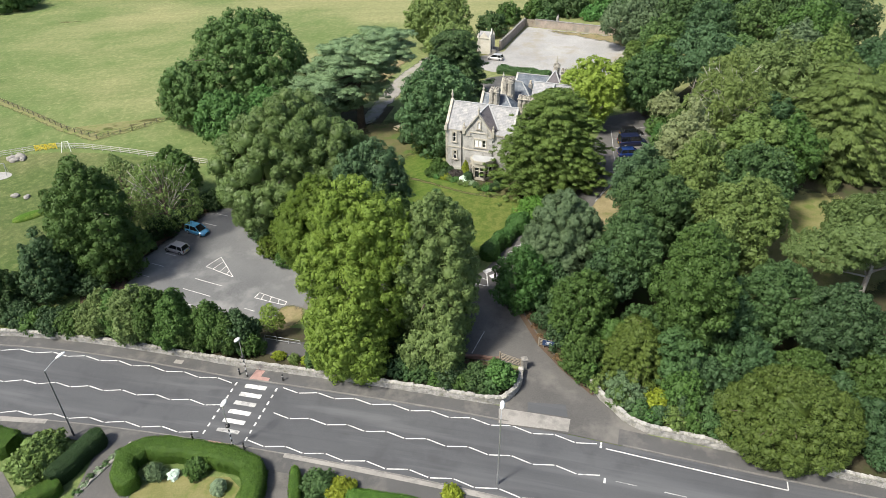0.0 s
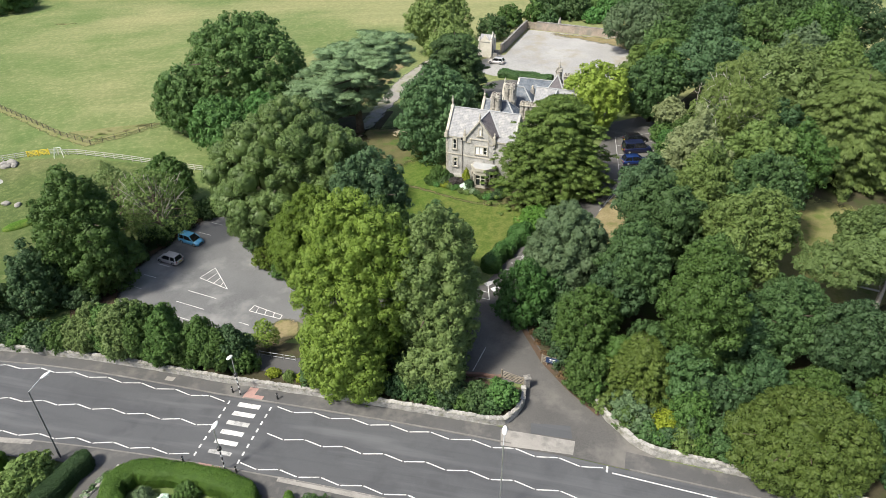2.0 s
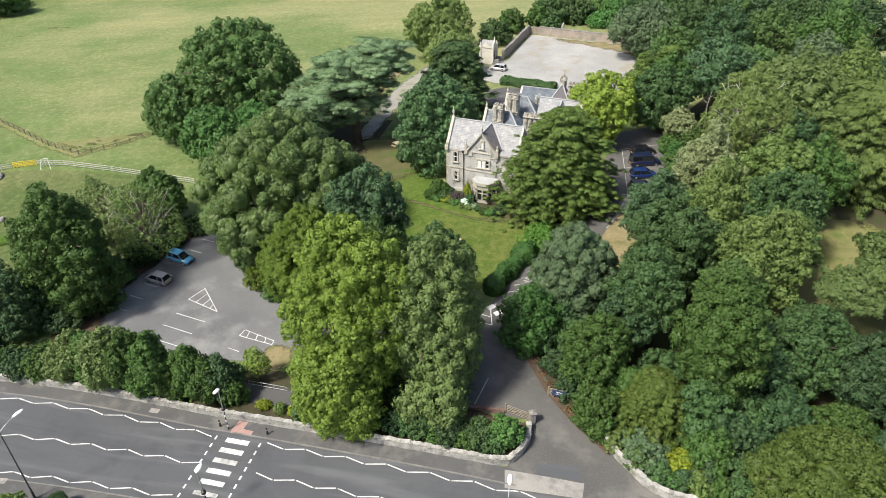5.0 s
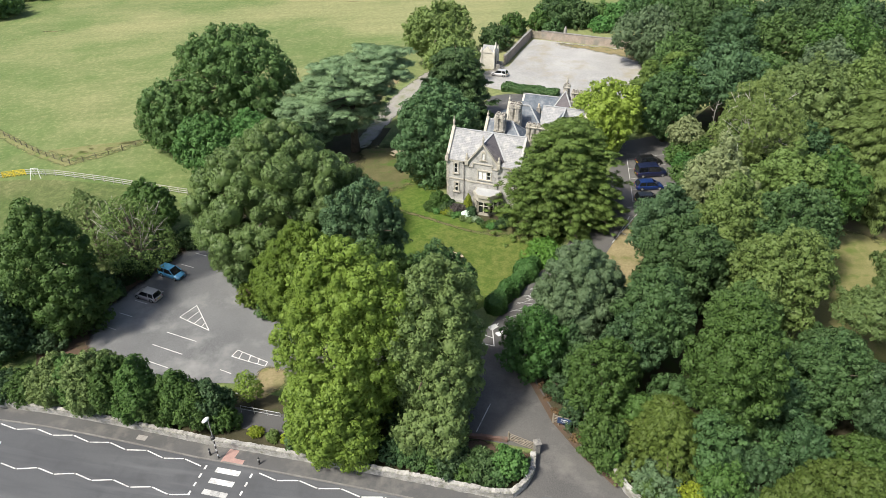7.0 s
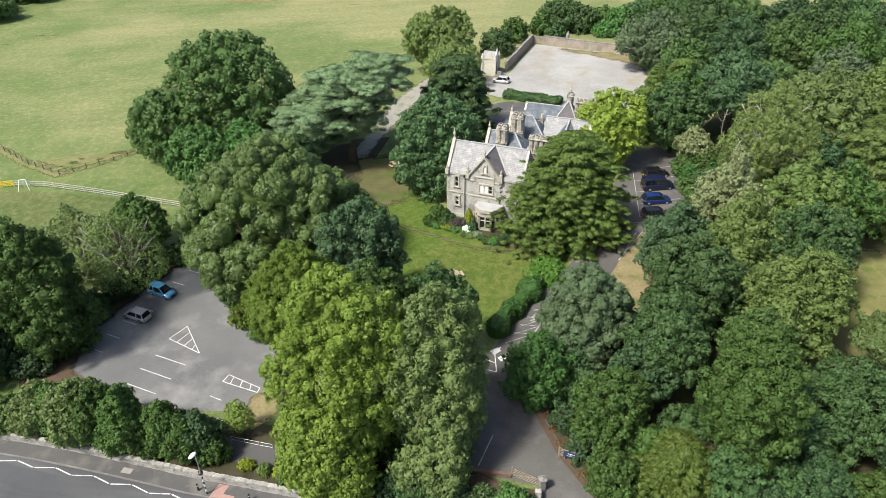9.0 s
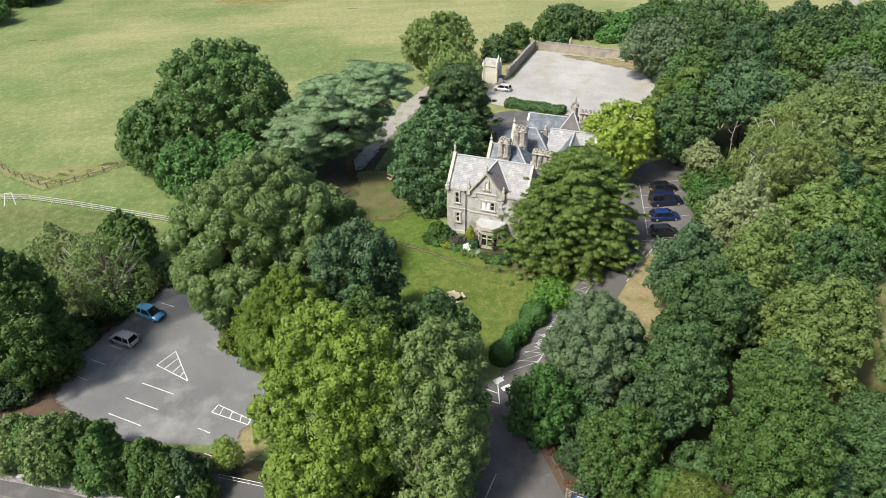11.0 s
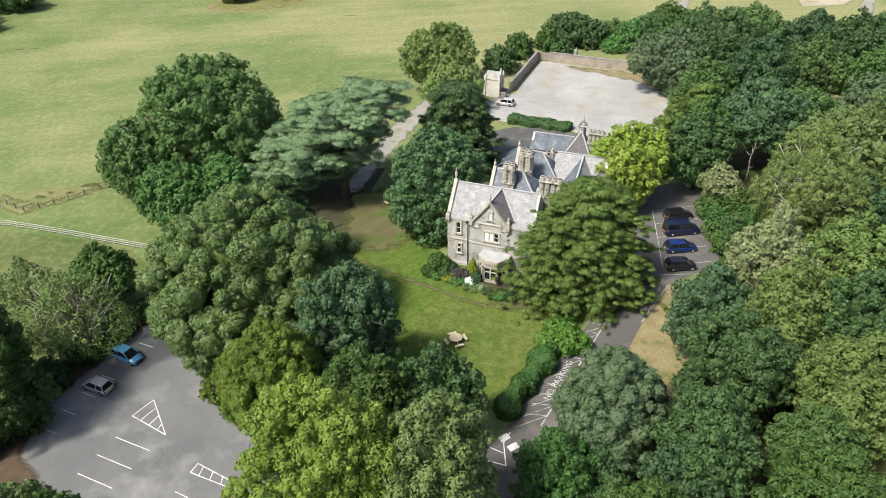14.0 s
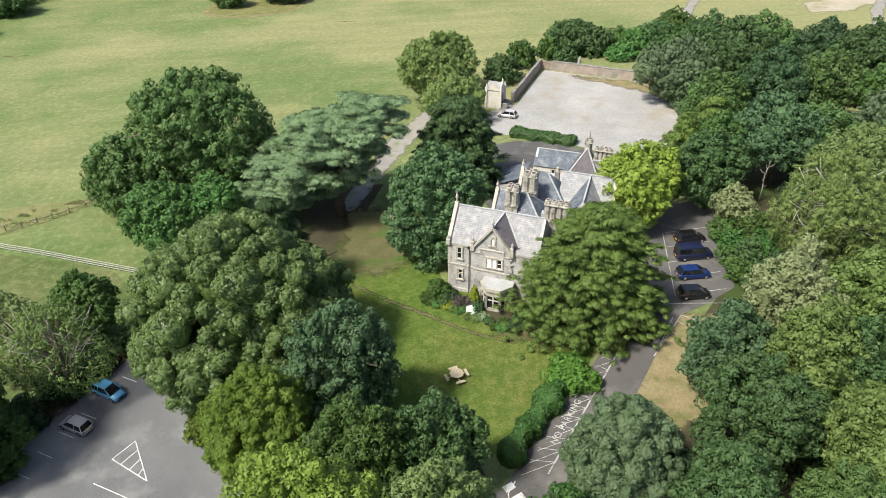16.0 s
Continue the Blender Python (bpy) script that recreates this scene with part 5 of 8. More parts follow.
tree(22.9, 51.4, 4.4, 1.8, "yellow-leaved bush above the wall", YELLOWLEAF, "dome", 60, "bush", base=0.0, size=0.6, category="bush")
tree(19.6, 53.2, 5.2, 2.4, "grey-green brambles above the entrance wall", GREYGREEN, "dome", 61, "bush", base=0.0, size=0.8, category="bush")
tree(25.6, 52.4, 6.2, 2.6, "fresh green hazel above the wall", FRESH, "dome", 62, "bush", base=0.0, size=0.9, category="bush")
tree(31.6, 68.2, 15.4, 4.0, "deep green sycamore in the wood", OAK, "egg", 63, base=0.6, size=1.2)
tree(40.6, 65.4, 11.6, 3.4, "mid-green sycamore at the clearing's edge", MID, "egg", 64, base=0.6, size=1.0)
tree(51.4, 66.4, 15.0, 5.0, "spreading olive-green pine with a leaning pale trunk", PINE, "dome", 65, "pine_tree", ry=4.0, base=9.0, size=0.95, spray=(0.42, 0.12), bark=PALEBARK, heart=0.4, lump=1.2, near=1.2, limbs=14, tufts=10, tuft=0.2, subs=[(6.0, 4.6, 15.8, 8.6, 7.0), (-4.6, 1.6, 13.4, 4.8, 6.6), (1.0, 6.0, 15.0, 5.0, 7.0)])
tree(56.0, 58.0, 10.5, 4.4, "deep green sycamore beside the pine", DEEP, "egg", 66, base=0.5, size=1.2)
for i, (bx, by, bh, br) in enumerate(((18.9, 52.2, 2.6, 1.3), (20.6, 50.6, 2.2, 1.3), (22.2, 49.9, 2.0, 1.2), (23.9, 49.2, 2.4, 1.4), (25.7, 48.7, 2.2, 1.4), (27.5, 48.2, 2.6, 1.5), (29.4, 47.6, 2.4, 1.4), (16.9, 54.2, 2.0, 1.1))):
    tree(bx, by, ground_z(bx, by) + bh, br, "ivy and brambles hanging over the entrance wall", (FRESH, MID, ASHLEAF, LIMEDULL)[i % 4], "dome", 260 + i, "bramble_bush", base=0.0, size=0.6, category="bush", group="brambles on the entrance wall")
for i, (bx, by, bh, br) in enumerate(((39.6, 115.6, 3.4, 2.2), (42.0, 116.6, 4.2, 2.6), (39.4, 112.0, 3.6, 2.2), (42.4, 112.8, 5.4, 2.9), (40.2, 108.4, 4.6, 2.4), (42.9, 108.8, 5.6, 2.8), (38.0, 105.6, 3.0, 1.8))):
    tree(bx, by, ground_z(bx, by) + bh, br, "dense green shrubs beside the parking bays", (FRESH, MID, LAUREL)[i % 3], "dome", 280 + i, "shrub", base=0.0, size=0.8, category="shrub", group="shrubs beside the parking bays")
tree(20.6, 73.6, 10.5, 2.8, "deep green holly beside the drive", DEEP, "dome", 68, "holly_bush", base=0.2, size=0.9, category="bush")
tree(14.8, 67.0, 8.4, 2.2, "green laurel beside the drive", MID, "dome", 69, "laurel_bush", base=0.1, size=0.8, category="bush")
tree(14.4, 70.4, 9.4, 2.2, "deep green laurel beside the drive", DEEP, "dome", 70, "laurel_bush", base=0.1, size=0.8, category="bush")
for i, (bx, by, bh, br) in enumerate(((24.5, 64.0, 3.0, 2.6), (34.5, 64.2, 3.0, 2.6), (19.8, 61.0, 4.0, 2.4), (29.2, 54.4, 4.0, 2.6), (47.6, 60.5, 4.0, 2.8), (42.0, 51.6, 4.0, 2.8), (48.0, 48.8, 4.5, 3.2), (55.0, 51.0, 5.0, 3.6), (33.0, 78.0, 3.5, 2.6), (31.4, 92.4, 3.6, 2.2), (42.2, 90.0, 4.0, 2.6), (37.0, 95.5, 4.5, 2.6), (40.5, 103.0, 4.0, 2.8), (44.5, 107.0, 5.0, 3.2), (38.4, 109.5, 2.5, 1.9), (54.0, 122.0, 7.0, 4.0), (30.8, 56.4, 4.6, 2.6), (26.9, 54.2, 4.0, 2.2), (45.6, 51.0, 6.4, 3.6), (42.6, 46.6, 5.0, 3.0), (49.0, 45.4, 5.0, 3.2), (34.0, 55.6, 5.6, 2.8), (39.0, 54.0, 5.4, 3.0), (25.0, 50.5, 2.8, 1.7), (28.0, 50.0, 3.0, 1.8), (43.6, 44.6, 3.4, 2.4), (47.5, 43.6, 3.4, 2.4), (12.6, 64.8, 3.0, 1.7), (12.2, 67.6, 3.2, 1.7), (14.0, 61.4, 3.4, 1.9), (16.4, 55.4, 2.6, 1.4), (22.6, 49.6, 2.2, 1.3))):
    tree(bx, by, ground_z(bx, by) + bh, br, "green undergrowth among the trees of the wood", (MID, DEEP, FRESH, DEEP)[i % 4], "dome", 150 + i, "undergrowth", base=0.0, size=0.95, category="bush", group="undergrowth of the wood")
# ---- the wood behind ----
birch = tree(46.5, 105.0, 23.6, 5.8, "yellowish-green birch with pale bare hanging branches", BIRCH, "egg", 71, "birch_tree", base=1.5, size=1.1, bark=PALEBARK, droop=0.7, limbs=30, spray=(0.42, 0.13), cover=0.7, core=0.42, heart=0.34)
bare_branches(birch, np.random.default_rng(711), 1.5, 23.6 - ground_z(46.5, 105.0), 5.8, 13, WHITEBARK)
tree(45.8, 91.4, 19.6, 4.8, "light green sycamore behind the pale tree", LIMEDULL, "egg", 171, "sycamore_tree", base=0.8, size=1.4)
tree(51.5, 92.0, 18.6, 4.4, "fresh green sycamore beside the cedar", FRESH, "egg", 172, "sycamore_tree", base=0.8, size=1.3)
tree(53.5, 104.5, 17.0, 4.6, "dark green holly under the tall trees", DEEP, "egg", 173, "holly_tree", base=0.3, size=1.3)
tree(59.1, 116.8, 22.6, 7.7, "broad light green maple in the wood", MAPLE, "egg", 72, "maple_tree", base=1.0, size=1.9)
tree(68.5, 118.0, 23.6, 5.7, "light green maple in the wood", LIMEDULL, "egg", 73, "maple_tree", base=1.0, size=1.6)
tree(51.8, 131.6, 19.8, 6.6, "dark bluish-green sycamore behind the parking place", BLUEGREEN, "dome", 74, "sycamore_tree", base=5.0, size=1.4)
tree(42.4, 131.0, 18.0, 4.6, "green sycamore behind the parking place", FRESH, "egg", 741, "sycamore_tree", base=0.6, size=1.4)


def dead_tree(x, y, height, label, material, seed):
    """A thin bare stem with a few broken side branches."""
    rng = np.random.default_rng(seed)
    root = thing("dead_tree", pose(x, y, ground_z(x, y)), label, "tree")
    bm = bmesh.new()
    tube(bm, [(0, 0, -0.3), (0.05, 0, height * 0.3), (-0.12, 0.1, height * 0.62), (0.15, 0.0, height)], [0.13, 0.09, 0.07, 0.03], 8)
    part("trunk", bm, material, root, "", True)
    for i in range(6):
        z = height * (0.42 + 0.09 * i)
        a = rng.random() * 6.28
        d = 0.8 + rng.random() * 0.8
        bm = bmesh.new()
        tube(bm, [(0, 0, z), (math.cos(a) * d * 0.5, math.sin(a) * d * 0.5, z + 0.15), (math.cos(a) * d, math.sin(a) * d, z + 0.7)], [0.07, 0.05, 0.02], 5)
        part("branch", bm, material, root, "", True)


dead_tree(48.6, 125.8, 7.0, "thin bare dead stem among the trees", PALEBARK, 742)
tree(58.8, 131.5, 18.4, 7.4, "dark green oak in the wood", OAK, "egg", 75, "oak_tree", base=0.6, size=1.8)
layered(37.8, 132.2, 17.8, 5.4, "dark olive yew behind the yard", YEW, 76, "yew_tree", base=0.3, levels=13, fans=10, spray=(0.6, 0.17), shape=0.6, fat=1.2)
tree(39.5, 124.5, 17.6, 5.3, "mid-green sycamore beside the parking place", MID, "egg", 77, base=0.8, size=1.5)
tree(41.0, 117.5, 12.4, 3.3, "thin grey-green elder beside the cars", PALELEAF, "egg", 78, base=1.5, size=0.8, cover=0.9, core=0.6)
tree(49.5, 172.0, 16.3, 8.3, "grey-green willow beside the yard", GREYGREEN, "egg", 79, "willow_tree", base=0.6, size=1.9, droop=0.6)
tree(60.5, 172.0, 19.7, 8.1, "mid-green sycamore beyond the yard", MID, "egg", 80, base=0.6, size=2.0)
tree(61.6, 156.2, 19.6, 6.9, "deep green sycamore in the wood", DEEP, "egg", 81, base=0.6, size=1.8)
tree(70.2, 154.9, 19.9, 6.8, "dark green oak in the wood", OAK, "egg", 82, "oak_tree", base=0.6, size=1.8)
tree(83.2, 165.6, 21.4, 6.2, "mid-green sycamore in the wood", MID, "egg", 83, base=0.6, size=1.8)
tree(78.2, 144.0, 22.6, 7.1, "green ash in the wood", FRESH, "egg", 84, base=0.6, size=1.8)
tree(90.5, 155.4, 20.8, 6.9, "deep green sycamore in the wood", DEEP, "egg", 85, base=0.6, size=1.9)
tree(50.0, 153.0, 16.2, 6.0, "dark green holly beside the yard", OAK, "egg", 86, base=0.4, size=1.7)
layered(47.0, 146.0, 14.8, 6.0, "olive yew beside the yard", YEW, 87, "yew_tree", base=0.3, levels=11, fans=10, spray=(0.65, 0.18), shape=0.5, fat=1.2)
tree(71.0, 134.0, 20.1, 6.0, "mid-green sycamore in the wood", GREYGREEN, "egg", 88, base=0.6, size=1.7)
tree(84.0, 128.0, 19.4, 6.9, "deep green sycamore in the wood", DEEP, "egg", 89, base=0.6, size=1.8)
tree(80.0, 110.0, 22.9, 6.9, "light green maple in the wood", LIMEDULL, "egg", 90, base=0.6, size=1.8)
layered(64.5, 102.0, 22.5, 11.8, "light green cedar with drooping layers", LIMEDULL, 91, "cedar_tree", base=0.8, levels=13, fans=13, spray=(0.55, 0.16), droop=0.9, shape=0.34, tilt=-0.07)
tree(33.5, 209.0, 10.3, 7.2, "green bushy trees behind the yard wall", MID, "dome", 92, base=0.2, size=1.7)
tree(44.6, 207.0, 8.6, 5.0, "green bushes behind the yard wall", FRESH, "dome", 93, base=0.2, size=1.4)
tree(54.0, 205.0, 10.7, 7.0, "grey-green sallow behind the yard wall", MID, "dome", 94, base=0.2, size=1.6)
for i, (bx, by, bt, br) in enumerate(((27.5, 203.5, 8.0, 3.8), (38.6, 205.0, 9.6, 4.4), (49.2, 204.0, 9.4, 4.6), (59.5, 201.5, 10.6, 5.0), (30.5, 199.0, 6.4, 2.8), (44.0, 200.0, 6.8, 3.2))):
    tree(bx, by, bt, br, "fresh green bushes behind the yard wall", (FRESH, MID, ASHLEAF)[i % 3], "dome", 190 + i, "bush", base=0.2, size=1.1, category="bush", group="bushes behind the yard wall")
for i, (bx, by, bh, br) in enumerate(((50.2, 178.4, 4.2, 3.0), (49.4, 172.4, 4.0, 2.8), (50.4, 166.4, 4.4, 3.0), (49.6, 160.4, 4.0, 2.8), (48.6, 154.6, 3.8, 2.6), (46.5, 148.6, 3.4, 2.4))):
    tree(bx, by, ground_z(bx, by) + bh, br, "green shrubs at the yard's edge under the trees", (MID, FRESH, GREYGREEN)[i % 3], "dome", 380 + i, "shrub", base=0.0, size=0.95, category="shrub", group="shrubs at the yard's edge")
tree(14.0, 187.0, 8.7, 4.6, "green elder bushes beside the yard wall", MID, "dome", 95, base=0.2, size=1.3)
tree(19.5, 197.0, 8.7, 3.8, "green elder bush beside the yard gate", FRESH, "dome", 96, base=0.2, size=1.2)
tree(62.0, 192.0, 16.1, 6.5, "green sycamore at the field's edge", MID, "egg", 97, base=0.4, size=1.8)
tree(71.1, 186.2, 17.2, 7.7, "dark green oak at the field's edge", OAK, "egg", 98, "oak_tree", base=0.4, size=2.0)
tree(82.9, 181.1, 16.9, 8.0, "dark green oak at the field's edge", DEEP, "egg", 99, "oak_tree", base=0.4, size=2.0)
tree(96.0, 176.0, 18.7, 7.7, "mid-green sycamore at the field's edge", MID, "egg", 100, base=0.4, size=2.0)
tree(64.0, 222.0, 9.0, 5.0, "light green thorn in the field", FRESH, "dome", 101, base=0.2, size=1.5)
tree(-73.0, 281.0, 6.5, 5.6, "oak standing in the rough ring", OAK, "dome", 102, "oak_tree", base=0.5, size=1.6, spray=(0.8, 0.5))
tree(-55.0, 286.0, 7.5, 8.0, "oaks standing in the rough ring", DEEP, "dome", 103, "oak_tree", base=0.5, size=2.0, spray=(0.8, 0.5))
for i in range(12):
    tree(-154.0 - (i % 3) * 7.0, 252.0 + i * 10.0, 5.0 + (i % 2) * 2, 9.5, "dark wood at the far edge of the field", OAK, "dome", 110 + i, "oak_tree", base=0.2, size=2.3, spray=(1.0, 0.6), group="trees at the field's edge")

# ---- the house ----
HOUSE_AT = pose(0.8, 108.2, 0, 0, 0, -20)
house = thing("house", HOUSE_AT, "Victorian Gothic stone house with steep slate roofs and tall chimneys", "house")


def slab(bm, pts, t=0.14):
    """A roof slope: a plane of three or more points with thickness t."""
    p = [Vector(q) for q in pts]
    n = (p[1] - p[0]).cross(p[2] - p[0]).normalized()
    if n.z < 0:
        p.reverse()
        n = -n
    hi = [bm.verts.new(q) for q in p]
    lo = [bm.verts.new(q - n * t) for q in p]
    bm.faces.new(hi)
    bm.faces.new(lo[::-1])
    k = len(p)
    for i in range(k):
        j = (i + 1) % k
        bm.faces.new((hi[j], hi[i], lo[i], lo[j]))


def roof(pts, material, label, t=0.14):
    bm = bmesh.new()
    slab(bm, pts, t)
    return part("roof_slope", bm, material, house, label)


def wall_block(u0, u1, v0, v1, z0, z1, gables=(), material=HOUSESTONE):
    """A block of walling; gables: (side, ridge level) with side in W E N S."""
    bm = bmesh.new()
    box(bm, u0, u1, v0, v1, z0, z1)
    for side, zr in gables:
        if side in "WE":
            u, w = (u0, 0.35) if side == "W" else (u1 - 0.35, 0.35)
            m = (v0 + v1) / 2
            tri = [(v0, z1), (v1, z1), (m, zr)]
            a = [bm.verts.new((u, v, z)) for v, z in tri]
            b = [bm.verts.new((u + w, v, z)) for v, z in tri]
        else:
            v, w = (v0, 0.35) if side == "S" else (v1 - 0.35, 0.35)
            m = (u0 + u1) / 2
            tri = [(u0, z1), (u1, z1), (m, zr)]
            a = [bm.verts.new((u, v, z)) for u, z in tri]
            b = [bm.verts.new((u, v + w, z)) for u, z in tri]
        bm.faces.new(a)
        bm.faces.new(b[::-1])
        for i in range(3):
            j = (i + 1) % 3
            bm.faces.new((a[j], a[i], b[i], b[j]))
    bmesh.ops.recalc_face_normals(bm, faces=bm.faces[:])
    return part("wall", bm, material, house, "")


def bar3(bm, a, b, w, h):
    """A squared stone bar from a to b."""
    a, b = Vector(a), Vector(b)
    d = (b - a).normalized()
    s = d.cross(Vector((0, 0, 1)))
    s = s.normalized() if s.length > 1e-4 else Vector((1, 0, 0))
    t = s.cross(d)
    c = [[bm.verts.new(p + s * (i * w / 2) + t * (j * h / 2)) for i, j in ((-1, -1), (1, -1), (1, 1), (-1, 1))] for p in (a, b)]
    bm.faces.new(c[0][::-1])
    bm.faces.new(c[1])
    for i in range(4):
        j = (i + 1) % 4
        bm.faces.new((c[0][i], c[0][j], c[1][j], c[1][i]))


def coping(points, w=0.45, h=0.22):
    bm = bmesh.new()
    for a, b in zip(points, points[1:]):
        bar3(bm, a, b, w, h)
    bmesh.ops.recalc_face_normals(bm, faces=bm.faces[:])
    part("gable_coping", bm, DRESSED, house, "weathered stone coping")


def finial(u, v, z, h=1.1):
    bm = bmesh.new()
    tube(bm, [(u, v, z - 0.2), (u, v, z + h * 0.3), (u, v, z + h * 0.35), (u, v, z + h * 0.55), (u, v, z + h * 0.7), (u, v, z + h)], [0.16, 0.12, 0.2, 0.2, 0.09, 0.05], 8)
    part("finial", bm, DRESSED, house, "carved stone finial")


def chimney(u0, u1, v0, v1, z0, z1, flues, along="u", rows=1):
    """A stack of clustered octagonal flues on a squared base, under one moulded cap."""
    bm = bmesh.new()
    zb = z0 + (z1 - z0) * 0.38
    box(bm, u0, u1, v0, v1, z0, zb - 0.12, 0.06)
    box(bm, u0 - 0.1, u1 + 0.1, v0 - 0.1, v1 + 0.1, zb - 0.12, zb + 0.06, 0.05)
    stack = part("chimney_stack", bm, CHIMNEYSTONE, house, "cream stone chimney stack streaked with soot")
    for j in range(rows):
        for i in range(flues):
            k, w = (i + 0.5) / flues, (j + 0.5) / rows
            u, v = (u0 + (u1 - u0) * k, v0 + (v1 - v0) * w) if along == "u" else (u0 + (u1 - u0) * w, v0 + (v1 - v0) * k)
            r = 0.60 * ((u1 - u0) if along == "u" else (v1 - v0)) / flues
            bm = bmesh.new()
            tube(bm, [(u, v, zb), (u, v, zb + 0.22), (u, v, zb + 0.3), (u, v, z1 - 0.62), (u, v, z1 - 0.5)], [r, r, r * 0.93, r * 0.90, r * 0.97], 8)
            part("flue", bm, CHIMNEYSTONE, stack)
            bm = bmesh.new()
            tube(bm, [(u, v, z1 - 0.4), (u, v, z1 - 0.12), (u, v, z1 - 0.1), (u, v, z1 + 0.1)], [r * 0.95, r * 0.95, r * 0.82, r * 0.78], 8)
            part("flue_rim", bm, CHIMNEYSTONE, stack)
            bm = bmesh.new()
            tube(bm, [(u, v, z1), (u, v, z1 + 0.104)], [r * 0.5, r * 0.5], 8)
            part("flue_mouth", bm, SOOT, stack, "sooty flue mouth")
    bm = bmesh.new()
    box(bm, u0 - 0.07, u1 + 0.07, v0 - 0.07, v1 + 0.07, z1 - 0.55, z1 - 0.36, 0.06)
    part("chimney_cap", bm, CHIMNEYSTONE, stack, "moulded stone cap")
    return stack


B = 2.4
wall_block(0, 11.8, 0, 6.6, B, 10.4, (("W", 14.1), ("E", 14.1)))
roof([(0.3, -0.15, 10.3), (11.8, -0.15, 10.3), (11.8, 3.3, 14.0), (0.3, 3.3, 14.0)], SLATE, "pale weathered slate roof slope")
roof([(0.3, 6.75, 10.3), (11.8, 6.75, 10.3), (11.8, 3.3, 14.0), (0.3, 3.3, 14.0)], SLATE, "pale weathered slate roof slope")
coping([(0.1, -0.25, 10.35), (0.1, 3.3, 14.35), (0.1, 6.85, 10.35)])
finial(0.1, 3.3, 14.3, 1.7)


def kneeler(u, v, z):
    bm = bmesh.new()
    box(bm, u - 0.28, u + 0.28, v - 0.28, v + 0.28, z - 0.5, z + 0.35, 0.05)
    tube(bm, [(u, v, z + 0.3), (u, v, z + 0.75), (u, v, z + 0.95)], [0.24, 0.16, 0.02], 4)
    part("kneeler", bm, DRESSED, house, "stone kneeler at the foot of the gable")


kneeler(0.1, -0.1, 10.5)
kneeler(0.1, 6.7, 10.5)


def side_frame(face, u, v):
    """Axes of a wall face: a point at (along, out, up)."""
    if face == "S":
        return lambda a, o, z: (u + a, v - o, z)
    if face == "W":
        return lambda a, o, z: (u - o, v - a, z)
    c, s = face
    return lambda a, o, z: (u + a * c - o * s * -1 * 0 + o * s, v + a * s - o * c, z)


def fbox(bm, at, a0, a1, o0, o1, z0, z1):
    vs = [bm.verts.new(at(a, o, z)) for z in (z0, z1) for o in (o0, o1) for a in (a0, a1)]
    for f in ((0, 2, 3, 1), (4, 5, 7, 6), (0, 1, 5, 4), (2, 6, 7, 3), (0, 4, 6, 2), (1, 3, 7, 5)):
        bm.faces.new([vs[i] for i in f])


def window(face, u, v, z0, z1, w, lights=1, arched=False, transom=False, blind=(), parent=None):
    at = side_frame(face, u, v)
    bm = bmesh.new()
    e = 0.16
    fbox(bm, at, -w / 2 - e, -w / 2, -0.05, 0.13, z0 - 0.05, z1)
    fbox(bm, at, w / 2, w / 2 + e, -0.05, 0.13, z0 - 0.05, z1)
    fbox(bm, at, -w / 2 - e, w / 2 + e, -0.05, 0.13, z1, z1 + 0.22)
    if arched:
        for k in range(6):
            a = -w / 2 + w * (k + 0.5) / 6
            drop = 0.32 * (2 * abs(a) / w) ** 2
            fbox(bm, at, a - w / 12, a + w / 12, -0.05, 0.11, z1 - drop, z1 + 0.01)
    for k in range(1, lights):
        a = -w / 2 + w * k / lights
        fbox(bm, at, a - 0.06, a + 0.06, -0.05, 0.11, z0, z1)
    if transom:
        zt = z0 + (z1 - z0) * 0.66
        fbox(bm, at, -w / 2, w / 2, -0.05, 0.105, zt - 0.05, zt + 0.05)
    bmesh.ops.recalc_face_normals(bm, faces=bm.faces[:])
    win = part("window", bm, DRESSED, parent or house, "window with a dressed stone surround")
    bm = bmesh.new()
    fbox(bm, at, -w / 2 - e - 0.08, w / 2 + e + 0.08, -0.05, 0.2, z0 - 0.18, z0 - 0.04)
    bmesh.ops.recalc_face_normals(bm, faces=bm.faces[:])
    part("sill", bm, DRESSED, win)
    for k in range(lights):
        a0, a1 = -w / 2 + w * k / lights + 0.04, -w / 2 + w * (k + 1) / lights - 0.04
        bm = bmesh.new()
        fbox(bm, at, a0, a1, -0.02, 0.012, z0, z1)
        bmesh.ops.recalc_face_normals(bm, faces=bm.faces[:])
        part("pane", bm, WHITEPAINT if k in blind else GLASS, win, "pane with a white blind behind it" if k in blind else "dark window pane")
        bm = bmesh.new()
        zm = (z0 + z1) / 2
        for p0, p1, q0, q1 in ((a0, a0 + 0.05, z0, z1), (a1 - 0.05, a1, z0, z1), (a0, a1, z0, z0 + 0.05), (a0, a1, z1 - 0.05, z1), (a0, a1, zm - 0.025, zm + 0.025)):
            fbox(bm, at, p0, p1, 0.005, 0.05, q0, q1)
        bmesh.ops.recalc_face_normals(bm, faces=bm.faces[:])
        part("sash", bm, WHITEPAINT, win, "white painted sash")
    return win


